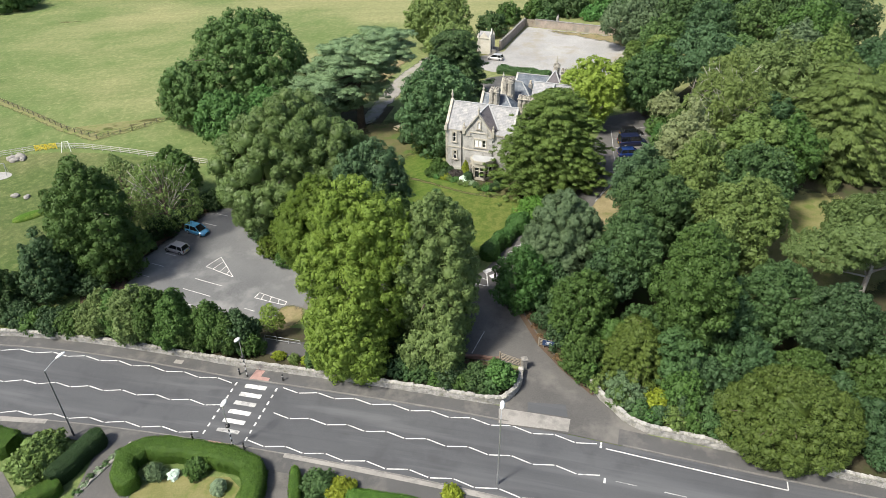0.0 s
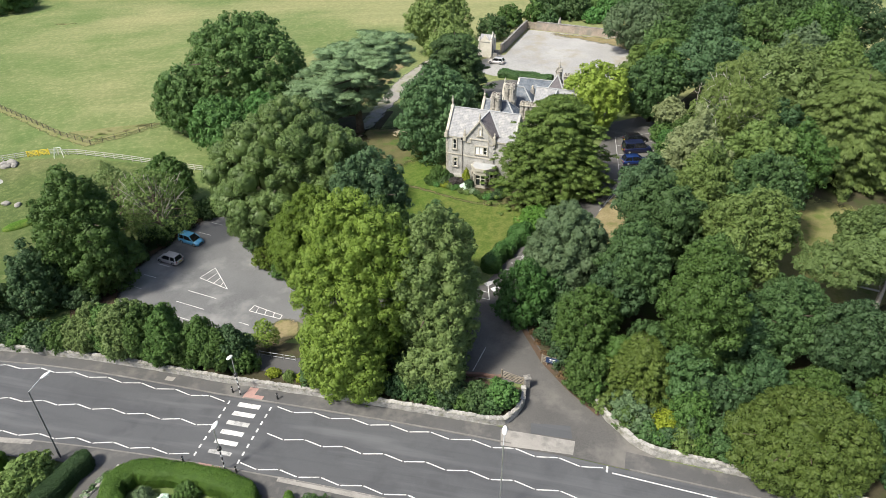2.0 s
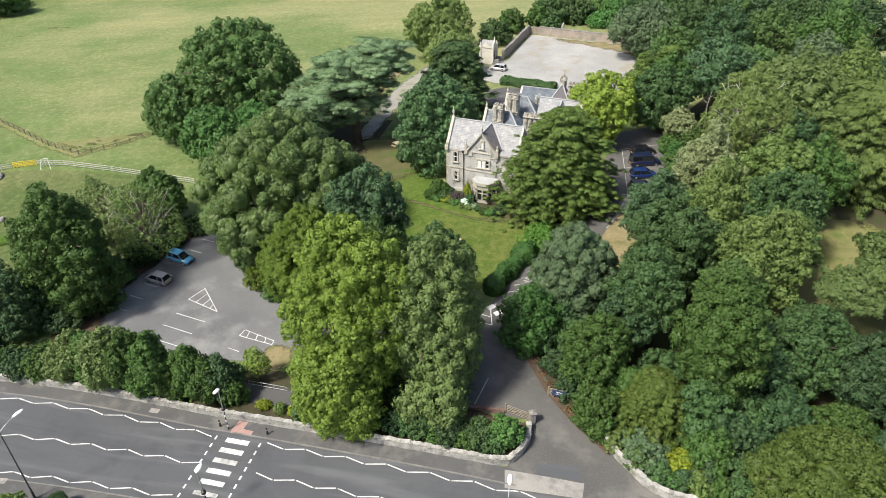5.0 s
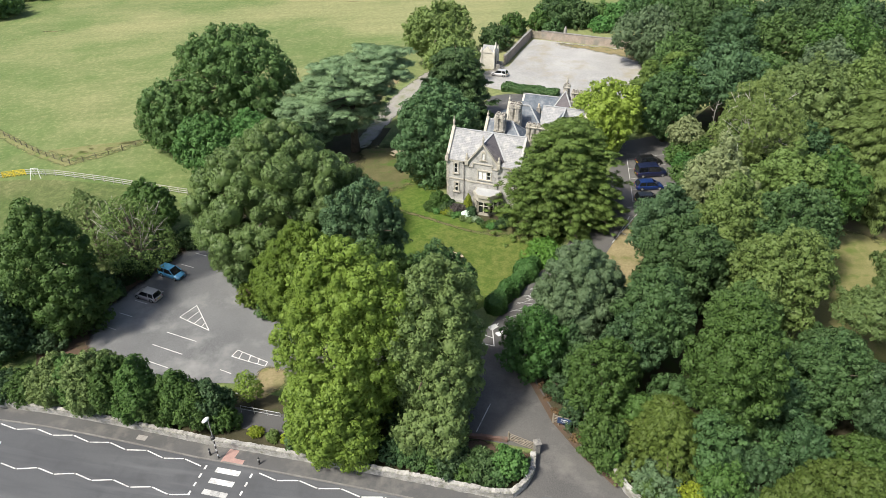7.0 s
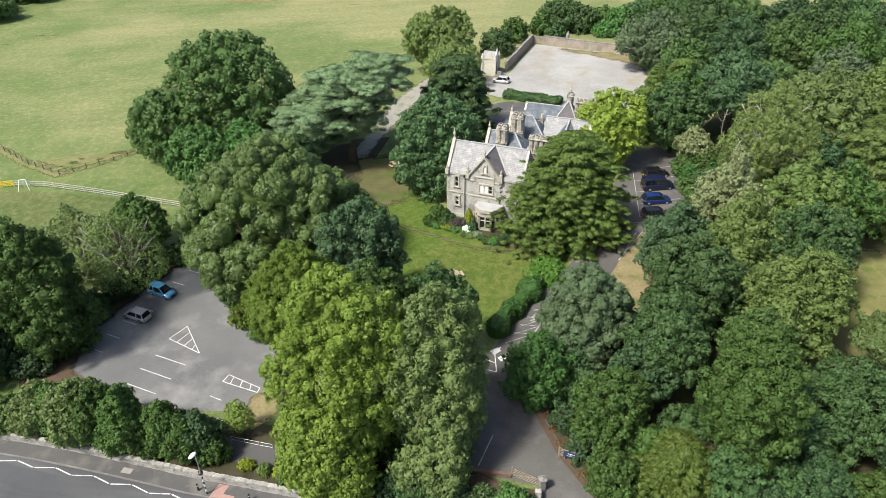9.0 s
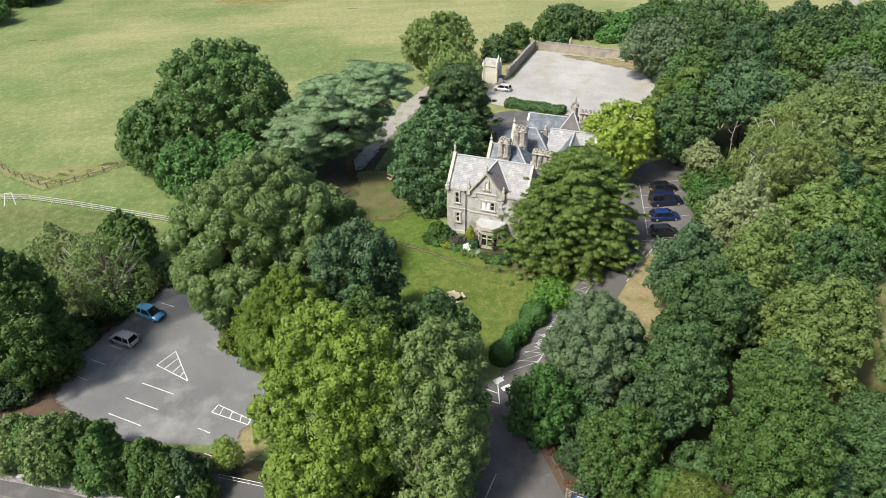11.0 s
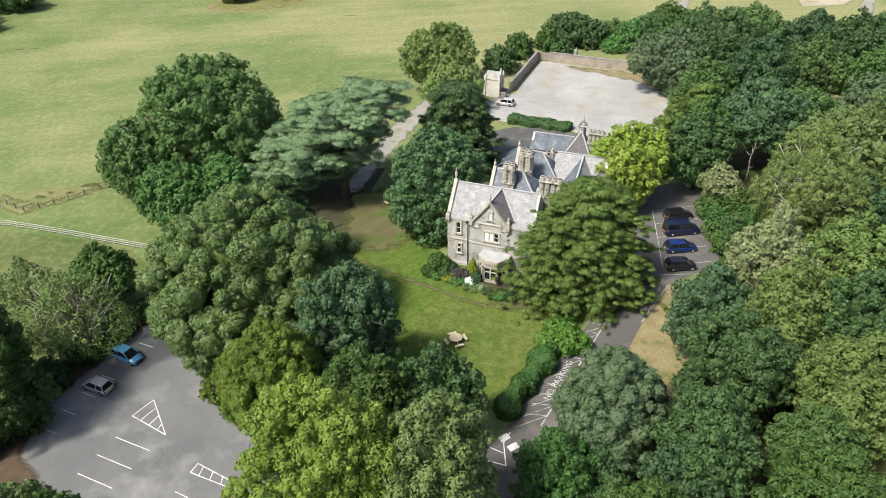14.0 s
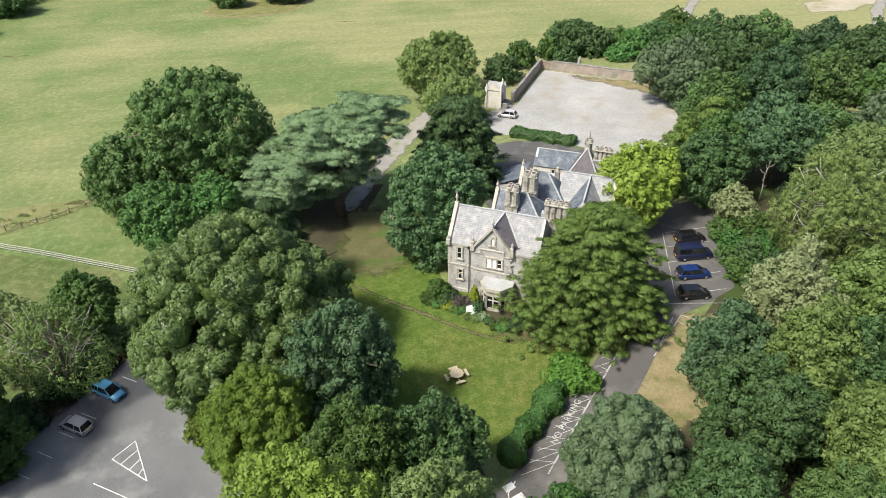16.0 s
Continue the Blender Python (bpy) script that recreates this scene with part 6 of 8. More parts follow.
# front gable
G0, G1, GM, GZ = 3.5, 8.3, 5.9, 13.5
wall_block(G0, G1, -0.22, 0.4, B, 10.4, (("S", GZ),))
roof([(G0 - 0.1, -0.1, 10.35), (GM, -0.1, 13.6), (GM + 0.6, 3.35, 14.1), (G0 - 0.1, 0.1, 10.45)], SLATE, "pale weathered slate roof slope")
roof([(G1 + 0.1, -0.1, 10.35), (GM, -0.1, 13.6), (GM + 0.6, 3.35, 14.12), (G1 + 0.9, 0.35, 10.95)], PURPLESLATE, "slate roof slope of the front gable, its shaded side put into a darker colour")
coping([(G0 - 0.2, -0.25, 10.2), (GM, -0.25, 13.62), (G1 + 0.2, -0.25, 10.2)])
kneeler(G0 - 0.15, -0.2, 10.3)
kneeler(G1 + 0.15, -0.2, 10.3)
finial(GM, -0.25, 13.8, 1.2)
window("S", 1.55, 0, 8.05, 9.75, 0.62, 1, True)
window("S", 1.65, 0, 4.85, 6.3, 0.62, 1, False, True)
window("S", 6.25, -0.22, 7.75, 9.05, 2.0, 3, False, False, (0, 1))
window("S", 6.0, -0.22, 11.1, 12.2, 0.4, 1, True, False, (0,))
window("W", 0, 3.3, 8.0, 9.8, 0.9, 2, True)
window("W", 0, 3.3, 4.6, 6.4, 0.9, 2)
bm = bmesh.new()
box(bm, -0.09, G0, -0.09, 0.05, 6.95, 7.13)
box(bm, G0 - 0.08, G1 + 0.08, -0.32, -0.18, 6.95, 7.13)
box(bm, -0.09, 0.05, -0.09, 6.69, 6.95, 7.13)
part("string_course", bm, DRESSED, house, "projecting stone string course")
for u0, u1 in ((-0.12, G0), (G1, 11.8)):
    bm = bmesh.new()
    box(bm, u0, u1, -0.12, 0.05, 10.02, 10.32)
    part("cornice", bm, DRESSED, house, "moulded stone eaves cornice")
bm = bmesh.new()
box(bm, -0.14, G0, -0.14, 0.05, B, 3.3)
box(bm, G0 - 0.12, G1 + 0.12, -0.36, -0.18, B, 3.3)
box(bm, -0.14, 0.05, -0.14, 6.74, B, 3.3)
part("plinth", bm, HOUSESTONE, house, "projecting stone plinth")
bm = bmesh.new()
for zq in range(14):
    z = 2.6 + zq * 0.56
    for u0, u1, v0, v1 in ((-0.05, 0.42 if zq % 2 else 0.25, -0.05, 0.0), (-0.05, 0.0, -0.05, 0.25 if zq % 2 else 0.42)):
        box(bm, u0, u1, v0, v1, z, z + 0.5)
part("quoins", bm, DRESSED, house, "dressed corner stones")
bm = bmesh.new()
tube(bm, [(2.9, -0.16, 2.6), (2.9, -0.16, 10.0)], [0.06, 0.06], 8)
box(bm, 2.72, 3.08, -0.34, -0.02, 9.85, 10.2)
part("downpipe", bm, BLACKPAINT, house, "black cast-iron downpipe")
# squared facing stones, alternately proud, on the front wall


def ashlar(u0, u1, v, z0, z1, seed, skip):
    rng = random.Random(seed)
    z = z0
    while z < z1 - 0.2:
        hgt = rng.choice((0.28, 0.34, 0.4))
        u = u0 + rng.uniform(0, 0.3)
        while u < u1 - 0.3:
            w = rng.uniform(0.4, 0.85)
            if rng.random() < 0.55 and not any(a < u + w and u < b and c < z + hgt and z < d for a, b, c, d in skip):
                yield u, min(u + w, u1) - 0.03, v, z, z + hgt - 0.03, rng.uniform(0.015, 0.04)
            u += w
        z += hgt


SKIP = [(1.0, 2.2, 4.5, 6.7), (1.0, 2.2, 7.8, 10.1), (4.9, 7.6, 7.4, 9.5), (5.1, 8.9, 2.4, 6.6), (0, 12, 6.9, 7.2), (2.7, 3.1, 2.4, 10.3)]
bm = bmesh.new()
for u0, u1, v, z0, z1, o in list(ashlar(0.5, 3.2, 0.0, 3.35, 9.95, 5, SKIP)) + list(ashlar(3.35, 8.65, -0.22, 3.35, 10.3, 6, SKIP)):
    box(bm, u0, u1, v - o, v, z0, z1)
tagged(part("facing_stones", bm, HOUSESTONE, house, "squared facing stones standing slightly proud"), kind="stuff")

# bay window
BAY = [(5.1, -0.2), (5.1, -1.7), (6.1, -2.95), (7.9, -2.95), (8.9, -1.7), (8.9, -0.2)]
bay = new("bay_window")
bay.parent = house
tagged(bay, "canted stone bay window with a flat lead roof")
bm = bmesh.new()
prism(bm, BAY, B - 0.3, 3.45)
prism(bm, BAY, 5.2, 5.95)
part("masonry", bm, DRESSED, bay, "dressed stone base and frieze")
bm = bmesh.new()
prism(bm, [(7.0 + (x - 7.0) * 0.985, y * 0.985 if y < -0.5 else y) for x, y in BAY], 3.44, 5.21)
part("glazing", bm, GLASS, bay, "dark leaded glazing")
bm = bmesh.new()
prism(bm, [(7.0 + (x - 7.0) * 1.07, y * 1.06 if y < -0.5 else y) for x, y in BAY], 5.95, 6.12)
part("cornice", bm, DRESSED, bay)
bm = bmesh.new()
prism(bm, [(7.0 + (x - 7.0) * 0.97, y * 0.96 if y < -0.5 else y) for x, y in BAY], 6.12, 6.18)
part("lead_roof", bm, LEAD, bay, "flat grey lead roof")
bm = bmesh.new()
for (ax, ay), (bx, by) in zip(BAY[1:], BAY[2:5]):
    for k in (0.0, 0.5, 1.0):
        x, y = ax + (bx - ax) * k, ay + (by - ay) * k
        w = 0.15 if k in (0.0, 1.0) else 0.09
        box(bm, x - w, x + w, y - w, y + w, 3.4, 5.25)
    bar3(bm, (ax, ay, 4.65), (bx, by, 4.65), 0.16, 0.1)
part("mullions", bm, DRESSED, bay, "cream stone mullions and transoms")
for (ax, ay), (bx, by) in zip(BAY[1:], BAY[2:5]):
    bm = bmesh.new()
    bar3(bm, (7.0 + (ax - 7.0) * 1.04, ay * 1.03, 6.3), (7.0 + (bx - 7.0) * 1.04, by * 1.03, 6.3), 0.16, 0.36)
    part("parapet", bm, DRESSED, bay)

# stepped moulding over the gable window, and the carved panel above it
bm = bmesh.new()
for u0, u1, z0, z1 in ((G0, G0 + 0.95, 9.55, 9.7), (G0 + 0.8, G0 + 0.95, 9.7, 10.2), (G0 + 0.8, G1 - 0.8, 10.2, 10.35), (G1 - 0.95, G1 - 0.8, 9.7, 10.2), (G1 - 0.95, G1, 9.55, 9.7)):
    box(bm, u0, u1, -0.34, -0.2, z0, z1)
part("hood_moulding", bm, DRESSED, house, "stepped stone hood moulding")
bm = bmesh.new()
box(bm, 5.35, 6.65, -0.34, -0.2, 10.75, 10.9)
box(bm, 5.55, 6.45, -0.32, -0.2, 10.9, 11.05)
part("carved_panel", bm, DRESSED, house, "carved stone panel under the gable")
for u in (G0 - 0.15, G1 + 0.15):
    bm = bmesh.new()
    box(bm, u - 0.2, u + 0.2, -0.45, 0.05, 10.6, 11.2, 0.04)
    tube(bm, [(u, -0.2, 11.15), (u, -0.2, 11.5), (u, -0.2, 11.55), (u, -0.2, 11.9)], [0.15, 0.11, 0.18, 0.03], 6)
    part("pinnacle", bm, DRESSED, house, "small stone pinnacle at the gable's foot")
# rear ranges
wall_block(3.6, 11.0, 6.6, 13.0, B, 10.0, (("W", 13.5),))
roof([(3.8, 6.4, 9.95), (11.1, 6.4, 9.95), (7.8, 9.8, 13.4), (3.8, 9.8, 13.4)], BLUESLATE, "blue-grey slate roof slope")
roof([(11.1, 6.4, 9.95), (11.1, 13.1, 9.95), (7.8, 9.8, 13.4)], BLUESLATE, "blue-grey slate hip")
roof([(3.8, 13.2, 9.95), (11.1, 13.2, 9.95), (7.8, 9.8, 13.4), (3.8, 9.8, 13.4)], SLATE, "pale slate roof slope")
coping([(3.7, 6.4, 9.9), (3.7, 9.8, 13.75), (3.7, 13.2, 9.9)])
finial(3.7, 9.8, 13.7, 1.1)
wall_block(5.6, 12.6, 13.0, 18.4, B, 10.2, (("W", 14.1),))
roof([(5.8, 12.8, 10.15), (12.7, 12.8, 10.15), (9.2, 15.7, 14.0), (5.8, 15.7, 14.0)], BLUESLATE, "blue-grey slate roof slope")
roof([(12.7, 12.8, 10.15), (12.7, 18.6, 10.15), (9.2, 15.7, 14.0)], BLUESLATE, "blue-grey slate hip")
roof([(5.8, 18.6, 10.15), (12.7, 18.6, 10.15), (9.2, 15.7, 14.0), (5.8, 15.7, 14.0)], SLATE, "pale slate roof slope")
coping([(5.7, 12.8, 10.1), (5.7, 15.7, 14.35), (5.7, 18.6, 10.1)])
finial(5.7, 15.7, 14.3, 1.1)
wall_block(11.2, 18.6, 13.6, 20.4, B, 10.2, (("E", 13.9),))
roof([(11.2, 13.4, 10.15), (18.5, 13.4, 10.15), (18.5, 17.0, 13.8), (11.2, 17.0, 13.8)], SLATE, "pale weathered slate roof slope")
roof([(11.2, 20.6, 10.15), (18.5, 20.6, 10.15), (18.5, 17.0, 13.8), (11.2, 17.0, 13.8)], SLATE, "pale weathered slate roof slope")
coping([(18.6, 13.4, 10.1), (18.6, 17.0, 14.15), (18.6, 20.6, 10.1)])
finial(18.6, 17.0, 14.1, 1.0)
wall_block(12.4, 18.0, 7.0, 13.6, B, 10.0)
roof([(12.3, 6.9, 9.95), (12.3, 13.6, 10.1), (15.0, 17.0, 13.75), (15.2, 10.2, 13.4)], BLUESLATE, "blue-grey slate roof slope")
roof([(18.1, 6.9, 9.95), (18.1, 13.6, 10.1), (15.0, 17.0, 13.75), (15.2, 10.2, 13.4)], SLATE, "pale slate roof slope")
roof([(12.3, 6.9, 9.95), (18.1, 6.9, 9.95), (15.2, 10.2, 13.4)], SLATE, "pale slate hip")
wall_block(4.4, 11.4, 29.2, 33.6, B, 7.9, (("W", 9.8),), RENDERWHITE)
roof([(4.4, 29.0, 7.9), (11.4, 29.0, 7.9), (11.4, 31.6, 9.8), (4.4, 31.6, 9.8)], BLUESLATE, "smooth blue-grey slate roof slope")
roof([(4.4, 33.8, 7.9), (11.4, 33.8, 7.9), (11.4, 31.6, 9.8), (4.4, 31.6, 9.8)], BLUESLATE, "smooth blue-grey slate roof slope")
window("S", 8.0, 29.2, 6.3, 7.5, 1.2, 2)
wall_block(10.4, 15.0, 26.6, 32.0, B, 8.2)
for a, b in (((10.2, 26.4), (15.2, 26.4)), ((15.2, 26.4), (15.2, 32.2)), ((15.2, 32.2), (10.2, 32.2)), ((10.2, 32.2), (10.2, 26.4))):
    roof([(*a, 8.15), (*b, 8.15), (12.7, 29.3, 12.0)], PURPLESLATE, "purple-grey slate hipped roof")
wall_block(-0.5, 3.4, 25.5, 31.0, B, 5.6)
roof([(-0.6, 25.3, 5.6), (3.6, 25.3, 7.4), (3.6, 31.2, 7.4), (-0.6, 31.2, 5.6)], BLUESLATE, "low slate lean-to roof")
wall_block(6.0, 12.5, 18.4, 26.6, B, 7.6)
roof([(5.9, 18.4, 7.55), (12.6, 18.4, 7.55), (12.6, 26.7, 8.2), (5.9, 26.7, 8.2)], LEAD, "low lead-covered link roof")
chimney(6.7, 8.6, 11.2, 12.9, 11.2, 15.6, 2, "u", 2)
chimney(5.3, 7.0, 7.7, 9.2, 10.8, 15.0, 2, "u", 2)
chimney(11.0, 14.1, 5.2, 6.2, 11.0, 15.3, 4)
wall_block(13.7, 16.5, 28.4, 30.3, B, 10.4)
chimney(13.8, 16.4, 28.9, 29.8, 9.0, 12.4, 4)
chimney(11.9, 13.1, 30.8, 32.0, 8.0, 12.6, 1)
finial(12.5, 31.4, 12.4, 1.8)
bm = bmesh.new()
box(bm, 9.6, 10.3, 19.2, 19.9, 8.0, 12.4, 0.05)
stack = part("chimney_stack", bm, DARKSTONE, house, "slim brown stone chimney stack")
bm = bmesh.new()
tube(bm, [(9.95, 19.55, 12.3), (9.95, 19.55, 13.0)], [0.2, 0.16], 8)
part("chimney_pot", bm, POT, stack, "terracotta chimney pot")
bm = bmesh.new()
box(bm, 10.2, 11.2, 7.9, 8.8, 10.5, 12.0, 0.05)
part("dormer", bm, LEAD, house, "small lead-covered dormer")
# lead ridges and hip rolls
for a, b in (((0.4, 3.3, 14.06), (11.8, 3.3, 14.06)), ((GM, 0, 13.66), (GM + 0.6, 3.3, 14.1)), ((3.8, 9.8, 13.46), (7.8, 9.8, 13.46)), ((7.8, 9.8, 13.46), (11.1, 6.4, 10.0)), ((7.8, 9.8, 13.46), (11.1, 13.1, 10.0)), ((5.8, 15.7, 14.06), (9.2, 15.7, 14.06)), ((9.2, 15.7, 14.06), (12.7, 12.8, 10.2)), ((11.2, 17, 13.86), (18.5, 17, 13.86)), ((15.2, 10.2, 13.46), (15.0, 17, 13.81)), ((4.4, 31.6, 9.86), (11.4, 31.6, 9.86)), ((10.2, 26.4, 8.2), (12.7, 29.3, 12.05)), ((15.2, 26.4, 8.2), (12.7, 29.3, 12.05)), ((G1 + 0.9, 0.35, 11.0), (GM + 0.6, 3.35, 14.15))):
    bm = bmesh.new()
    bar3(bm, a, b, 0.22, 0.12)
    part("ridge_roll", bm, LEAD, house, "pale lead ridge roll")

# ---- flower bed in front of the house ----


def bush(x, y, h, r, label, leaf, seed, name="bush", ry=None, spray=(0.24, 0.14), size=None, cover=1.3, core=0.7):
    return tree(x, y, ground_z(x, y) + h, r, label, leaf, "dome", seed, name, ry=ry, base=0.0, size=size or max(0.3, 0.33 * min(r, h)), spray=spray, cover=cover, category="bush", limbs=3, core=core, heart=0.6, near=1.0)


bush(-0.4, 106.6, 2.6, 1.5, "green shrub at the corner of the house", FRESH, 201)
bush(1.4, 105.6, 1.5, 1.0, "dark green shrub against the wall", DEEP, 202)
bush(2.3, 104.6, 1.3, 1.1, "purple-brown shrub in the flower bed", PURPLELEAF, 203)
bush(3.6, 103.0, 1.0, 0.65, "white-flowering shrub beside the bay window", PETAL, 204, spray=(0.22, 0.16), cover=0.6, core=0.2)
bush(4.1, 104.6, 3.0, 0.6, "yellow-green climber on the wall", YELLOWLEAF, 205)
bush(5.0, 101.9, 0.5, 0.8, "low silvery plants below the bay window", SILVER, 206)
bush(7.8, 100.6, 0.5, 0.9, "low green plants below the bay window", FRESH, 207)
bush(10.2, 101.6, 0.9, 1.0, "dark green shrub beside the bay window", DEEP, 208)
bush(0.9, 104.5, 0.8, 1.2, "straw-coloured border plants beside the lawn", YELLOWLEAF, 209)
bush(-1.3, 105.3, 0.9, 0.8, "low green border plants below the wall", FRESH, 210)
draped("flower_bed", rounded([(-2.0, 106.4), (0, 104.6), (3, 102.6), (6, 101), (10, 100.6), (10, 102), (6, 104), (2, 106), (0, 108)], 1), SHADESOIL, 0.06, "brown earth of the flower bed", "soil", cell=2)
BED = ((-1.9, 105.9, 1.5, 1.0, FRESH), (0.4, 105.0, 1.4, 0.9, MID), (1.2, 103.9, 0.8, 0.8, LIMEDULL), (2.2, 103.3, 0.7, 0.8, ASHLEAF), (3.2, 102.2, 0.6, 0.7, MAPLE), (4.5, 103.4, 1.5, 0.8, DEEP), (4.3, 101.6, 0.5, 0.7, LIMEDULL), (5.7, 101.0, 0.7, 0.7, MID), (6.4, 100.0, 0.6, 0.7, FRESH), (7.4, 99.6, 0.7, 0.8, ASHLEAF), (8.8, 99.6, 1.1, 1.0, DEEP), (9.6, 100.6, 1.3, 1.1, MID), (-0.8, 104.7, 0.6, 0.7, ASHLEAF), (3.2, 104.4, 1.2, 0.7, PURPLELEAF))
for i, (bx, by, bh, br, leaf) in enumerate(BED):
    bush(bx, by, bh, br, "mixed border plants below the house wall", leaf, 220 + i, "border_plant")
bush(-7.0, 121.5, 1.6, 1.5, "low dark shrub on the lawn under the beech", DEEP, 211)


# ---- clipped hedges ----


def hedge(path, half, height, label, leaf, seed, name="hedge", spray=(0.15, 0.085), cover=1.35, soft=0.12, taper=0.85):
    """A clipped hedge along plan points: a solid heart under small leaf sprays."""
    rng = np.random.default_rng(seed)
    pts = [path[0]]
    for (ax, ay), (bx, by) in zip(path, path[1:]):
        n = max(1, int(math.hypot(bx - ax, by - ay) / 0.5))
        pts += [(ax + (bx - ax) * i / n, ay + (by - ay) * i / n) for i in range(1, n + 1)]
    x0, y0 = path[0]
    g0 = ground_z(x0, y0)
    root = thing(name, pose(x0, y0, g0), label, "hedge")
    sec = [(1, 0), (1, 0.3), (0.98, 0.62), (taper, 0.9), (0.55, 1.0), (0, 1.03), (-0.55, 1.0), (-taper, 0.9), (-0.98, 0.62), (-1, 0.3), (-1, 0)]
    rows = []
    for i, (x, y) in enumerate(pts):
        a, b = pts[max(i - 1, 0)], pts[min(i + 1, len(pts) - 1)]
        d = math.hypot(b[0] - a[0], b[1] - a[1])
        nx, ny = -(b[1] - a[1]) / d, (b[0] - a[0]) / d
        ends = min(1.0, 0.62 + 0.5 * min(i, len(pts) - 1 - i))
        wob = 1 + soft * 0.6 * math.sin(i * 0.9 + seed) + rng.normal() * soft * 0.25
        gz = ground_z(x, y) - g0
        rows.append([(x + nx * half * o * ends * wob - x0, y + ny * half * o * ends * wob - y0, gz + height * z * (0.9 + 0.1 * ends) * (1 + soft * 0.35 * math.sin(i * 0.55 + seed * 2))) for o, z in sec])
    rows = np.array(rows)
    n, m = rows.shape[:2]
    # sprays over the skin
    a, b, c, d = rows[:-1, :-1], rows[1:, :-1], rows[1:, 1:], rows[:-1, 1:]
    q = np.stack([a, b, c, d], 2).reshape(-1, 4, 3)
    q = np.concatenate([q, np.array([[rows[0, k], rows[0, k + 1], rows[0, m - 2 - k], rows[0, m - 1 - k]] for k in range(m // 2)]), np.array([[rows[-1, k + 1], rows[-1, k], rows[-1, m - 1 - k], rows[-1, m - 2 - k]] for k in range(m // 2)])])
    nor = np.cross(q[:, 1] - q[:, 0], q[:, 3] - q[:, 0])
    area = np.linalg.norm(nor, axis=1)
    nor = unit(nor)
    cnt = rng.poisson(np.maximum(0.01, area * cover / (spray[0] * spray[1] * 0.5)))
    own = np.repeat(np.arange(len(q)), cnt)
    k = len(own)
    s, t = rng.random((k, 1)), rng.random((k, 1))
    pos = (q[own, 0] * (1 - s) + q[own, 1] * s) * (1 - t) + (q[own, 3] * (1 - s) + q[own, 2] * s) * t
    nn = nor[own] * np.where(nor[own][:, 2:3] < -0.2, -1, 1)
    normal = unit(nn + rng.normal(size=(k, 3)) * 0.45 + np.array([0, 0, 0.25]))
    tt = rng.normal(size=(k, 3)) + np.array([0, 0, 0.8])
    tt = unit(tt - normal * np.einsum("ij,ij->i", tt, normal)[:, None])
    bb = np.cross(normal, tt)
    z = (0.7 + 0.6 * rng.random(k))[:, None]
    pos = pos + nn * rng.normal(size=(k, 1)) * 0.05
    lng, wid, lift = tt * spray[0] * 0.5 * z, bb * spray[1] * 0.5 * z, normal * spray[1] * 0.2 * z
    leafv = np.stack([pos - lng, pos + wid + lift, pos + lng, pos - wid + lift], 1).reshape(-1, 3)
    core = rows.copy()
    core[:, :, :2] = rows[:, :, :2] * 0.94 + rows[:, 5:6, :2] * 0.06
    core[:, :, 2] -= 0.05
    f4 = np.arange(k * 4).reshape(-1, 4)
    cf = [(k * 4 + i * m + j, k * 4 + (i + 1) * m + j, k * 4 + (i + 1) * m + j + 1, k * 4 + i * m + j + 1) for i in range(n - 1) for j in range(m - 1)]
    for r0 in (0, n - 1):
        cf += [(k * 4 + r0 * m + j, k * 4 + r0 * m + j + 1, k * 4 + r0 * m + m - 2 - j, k * 4 + r0 * m + m - 1 - j) for j in range(m // 2)]
    part("foliage", mesh_np("foliage", leafv, np.zeros((0, 3), int), f4, leaf), None, root)
    part("inner_growth", mesh_np("inner_growth", core.reshape(-1, 3), np.zeros((0, 3), int), np.array(cf) - k * 4, leaf), None, root)
    return root


hedge([(-31.5, 43.6), (-32.9, 45.2), (-33.2, 47.3), (-31.6, 48.6), (-27, 48.0), (-22, 46.6), (-19.6, 45.4), (-18.9, 43.0), (-19.2, 40.5)], 1.15, 1.9, "thick clipped bright green privet hedge round a front garden", HEDGE, 301)
hedge([(-37.2, 50.6), (-38.6, 48.2), (-40.2, 44.6)], 1.0, 2.0, "dark green clipped yew hedge beside a drive", DARKHEDGE, 302)
hedge([(-53.5, 51.5), (-49, 50.4), (-46.4, 49.6)], 1.5, 2.0, "square clipped bright green hedge", HEDGE, 303)
hedge([(-39.2, 44.6), (-42.5, 41.2), (-45, 39)], 1.0, 1.5, "clipped green hedge beside a drive", HEDGE, 304)
hedge([(-15.2, 45.0), (-14.8, 42.5), (-14.5, 40)], 0.55, 1.2, "low clipped bright green hedge", HEDGE, 305)
hedge([(-9.5, 41.4), (-6, 40.7), (-2, 39.7), (4, 38.2), (10, 36.5)], 0.8, 1.3, "low clipped green hedge along the pavement", HEDGE, 306)
hedge([(6.0, 78.9), (8.6, 82.8), (11.0, 86.2), (12.8, 88.6)], 1.15, 2.1, "dark green hedge between the lawn and the drive", LAUREL, 307, spray=(0.3, 0.16), soft=0.55, taper=0.72)
hedge([(13.6, 156.6), (18, 154.4), (22.5, 152.2), (25, 151)], 1.5, 1.3, "low green hedge in front of the yard", MID, 308, spray=(0.4, 0.24), soft=0.3)
bush(14.2, 89.9, 3.0, 2.7, "bright green laurel bush beside the drive", LUSH, 309, "laurel_bush", spray=(0.5, 0.22), size=0.9)
bush(-42.6, 47.6, 3.2, 2.9, "large variegated green camellia in a front garden", LIMEDULL, 310, "camellia_bush", spray=(0.36, 0.2), size=0.7)
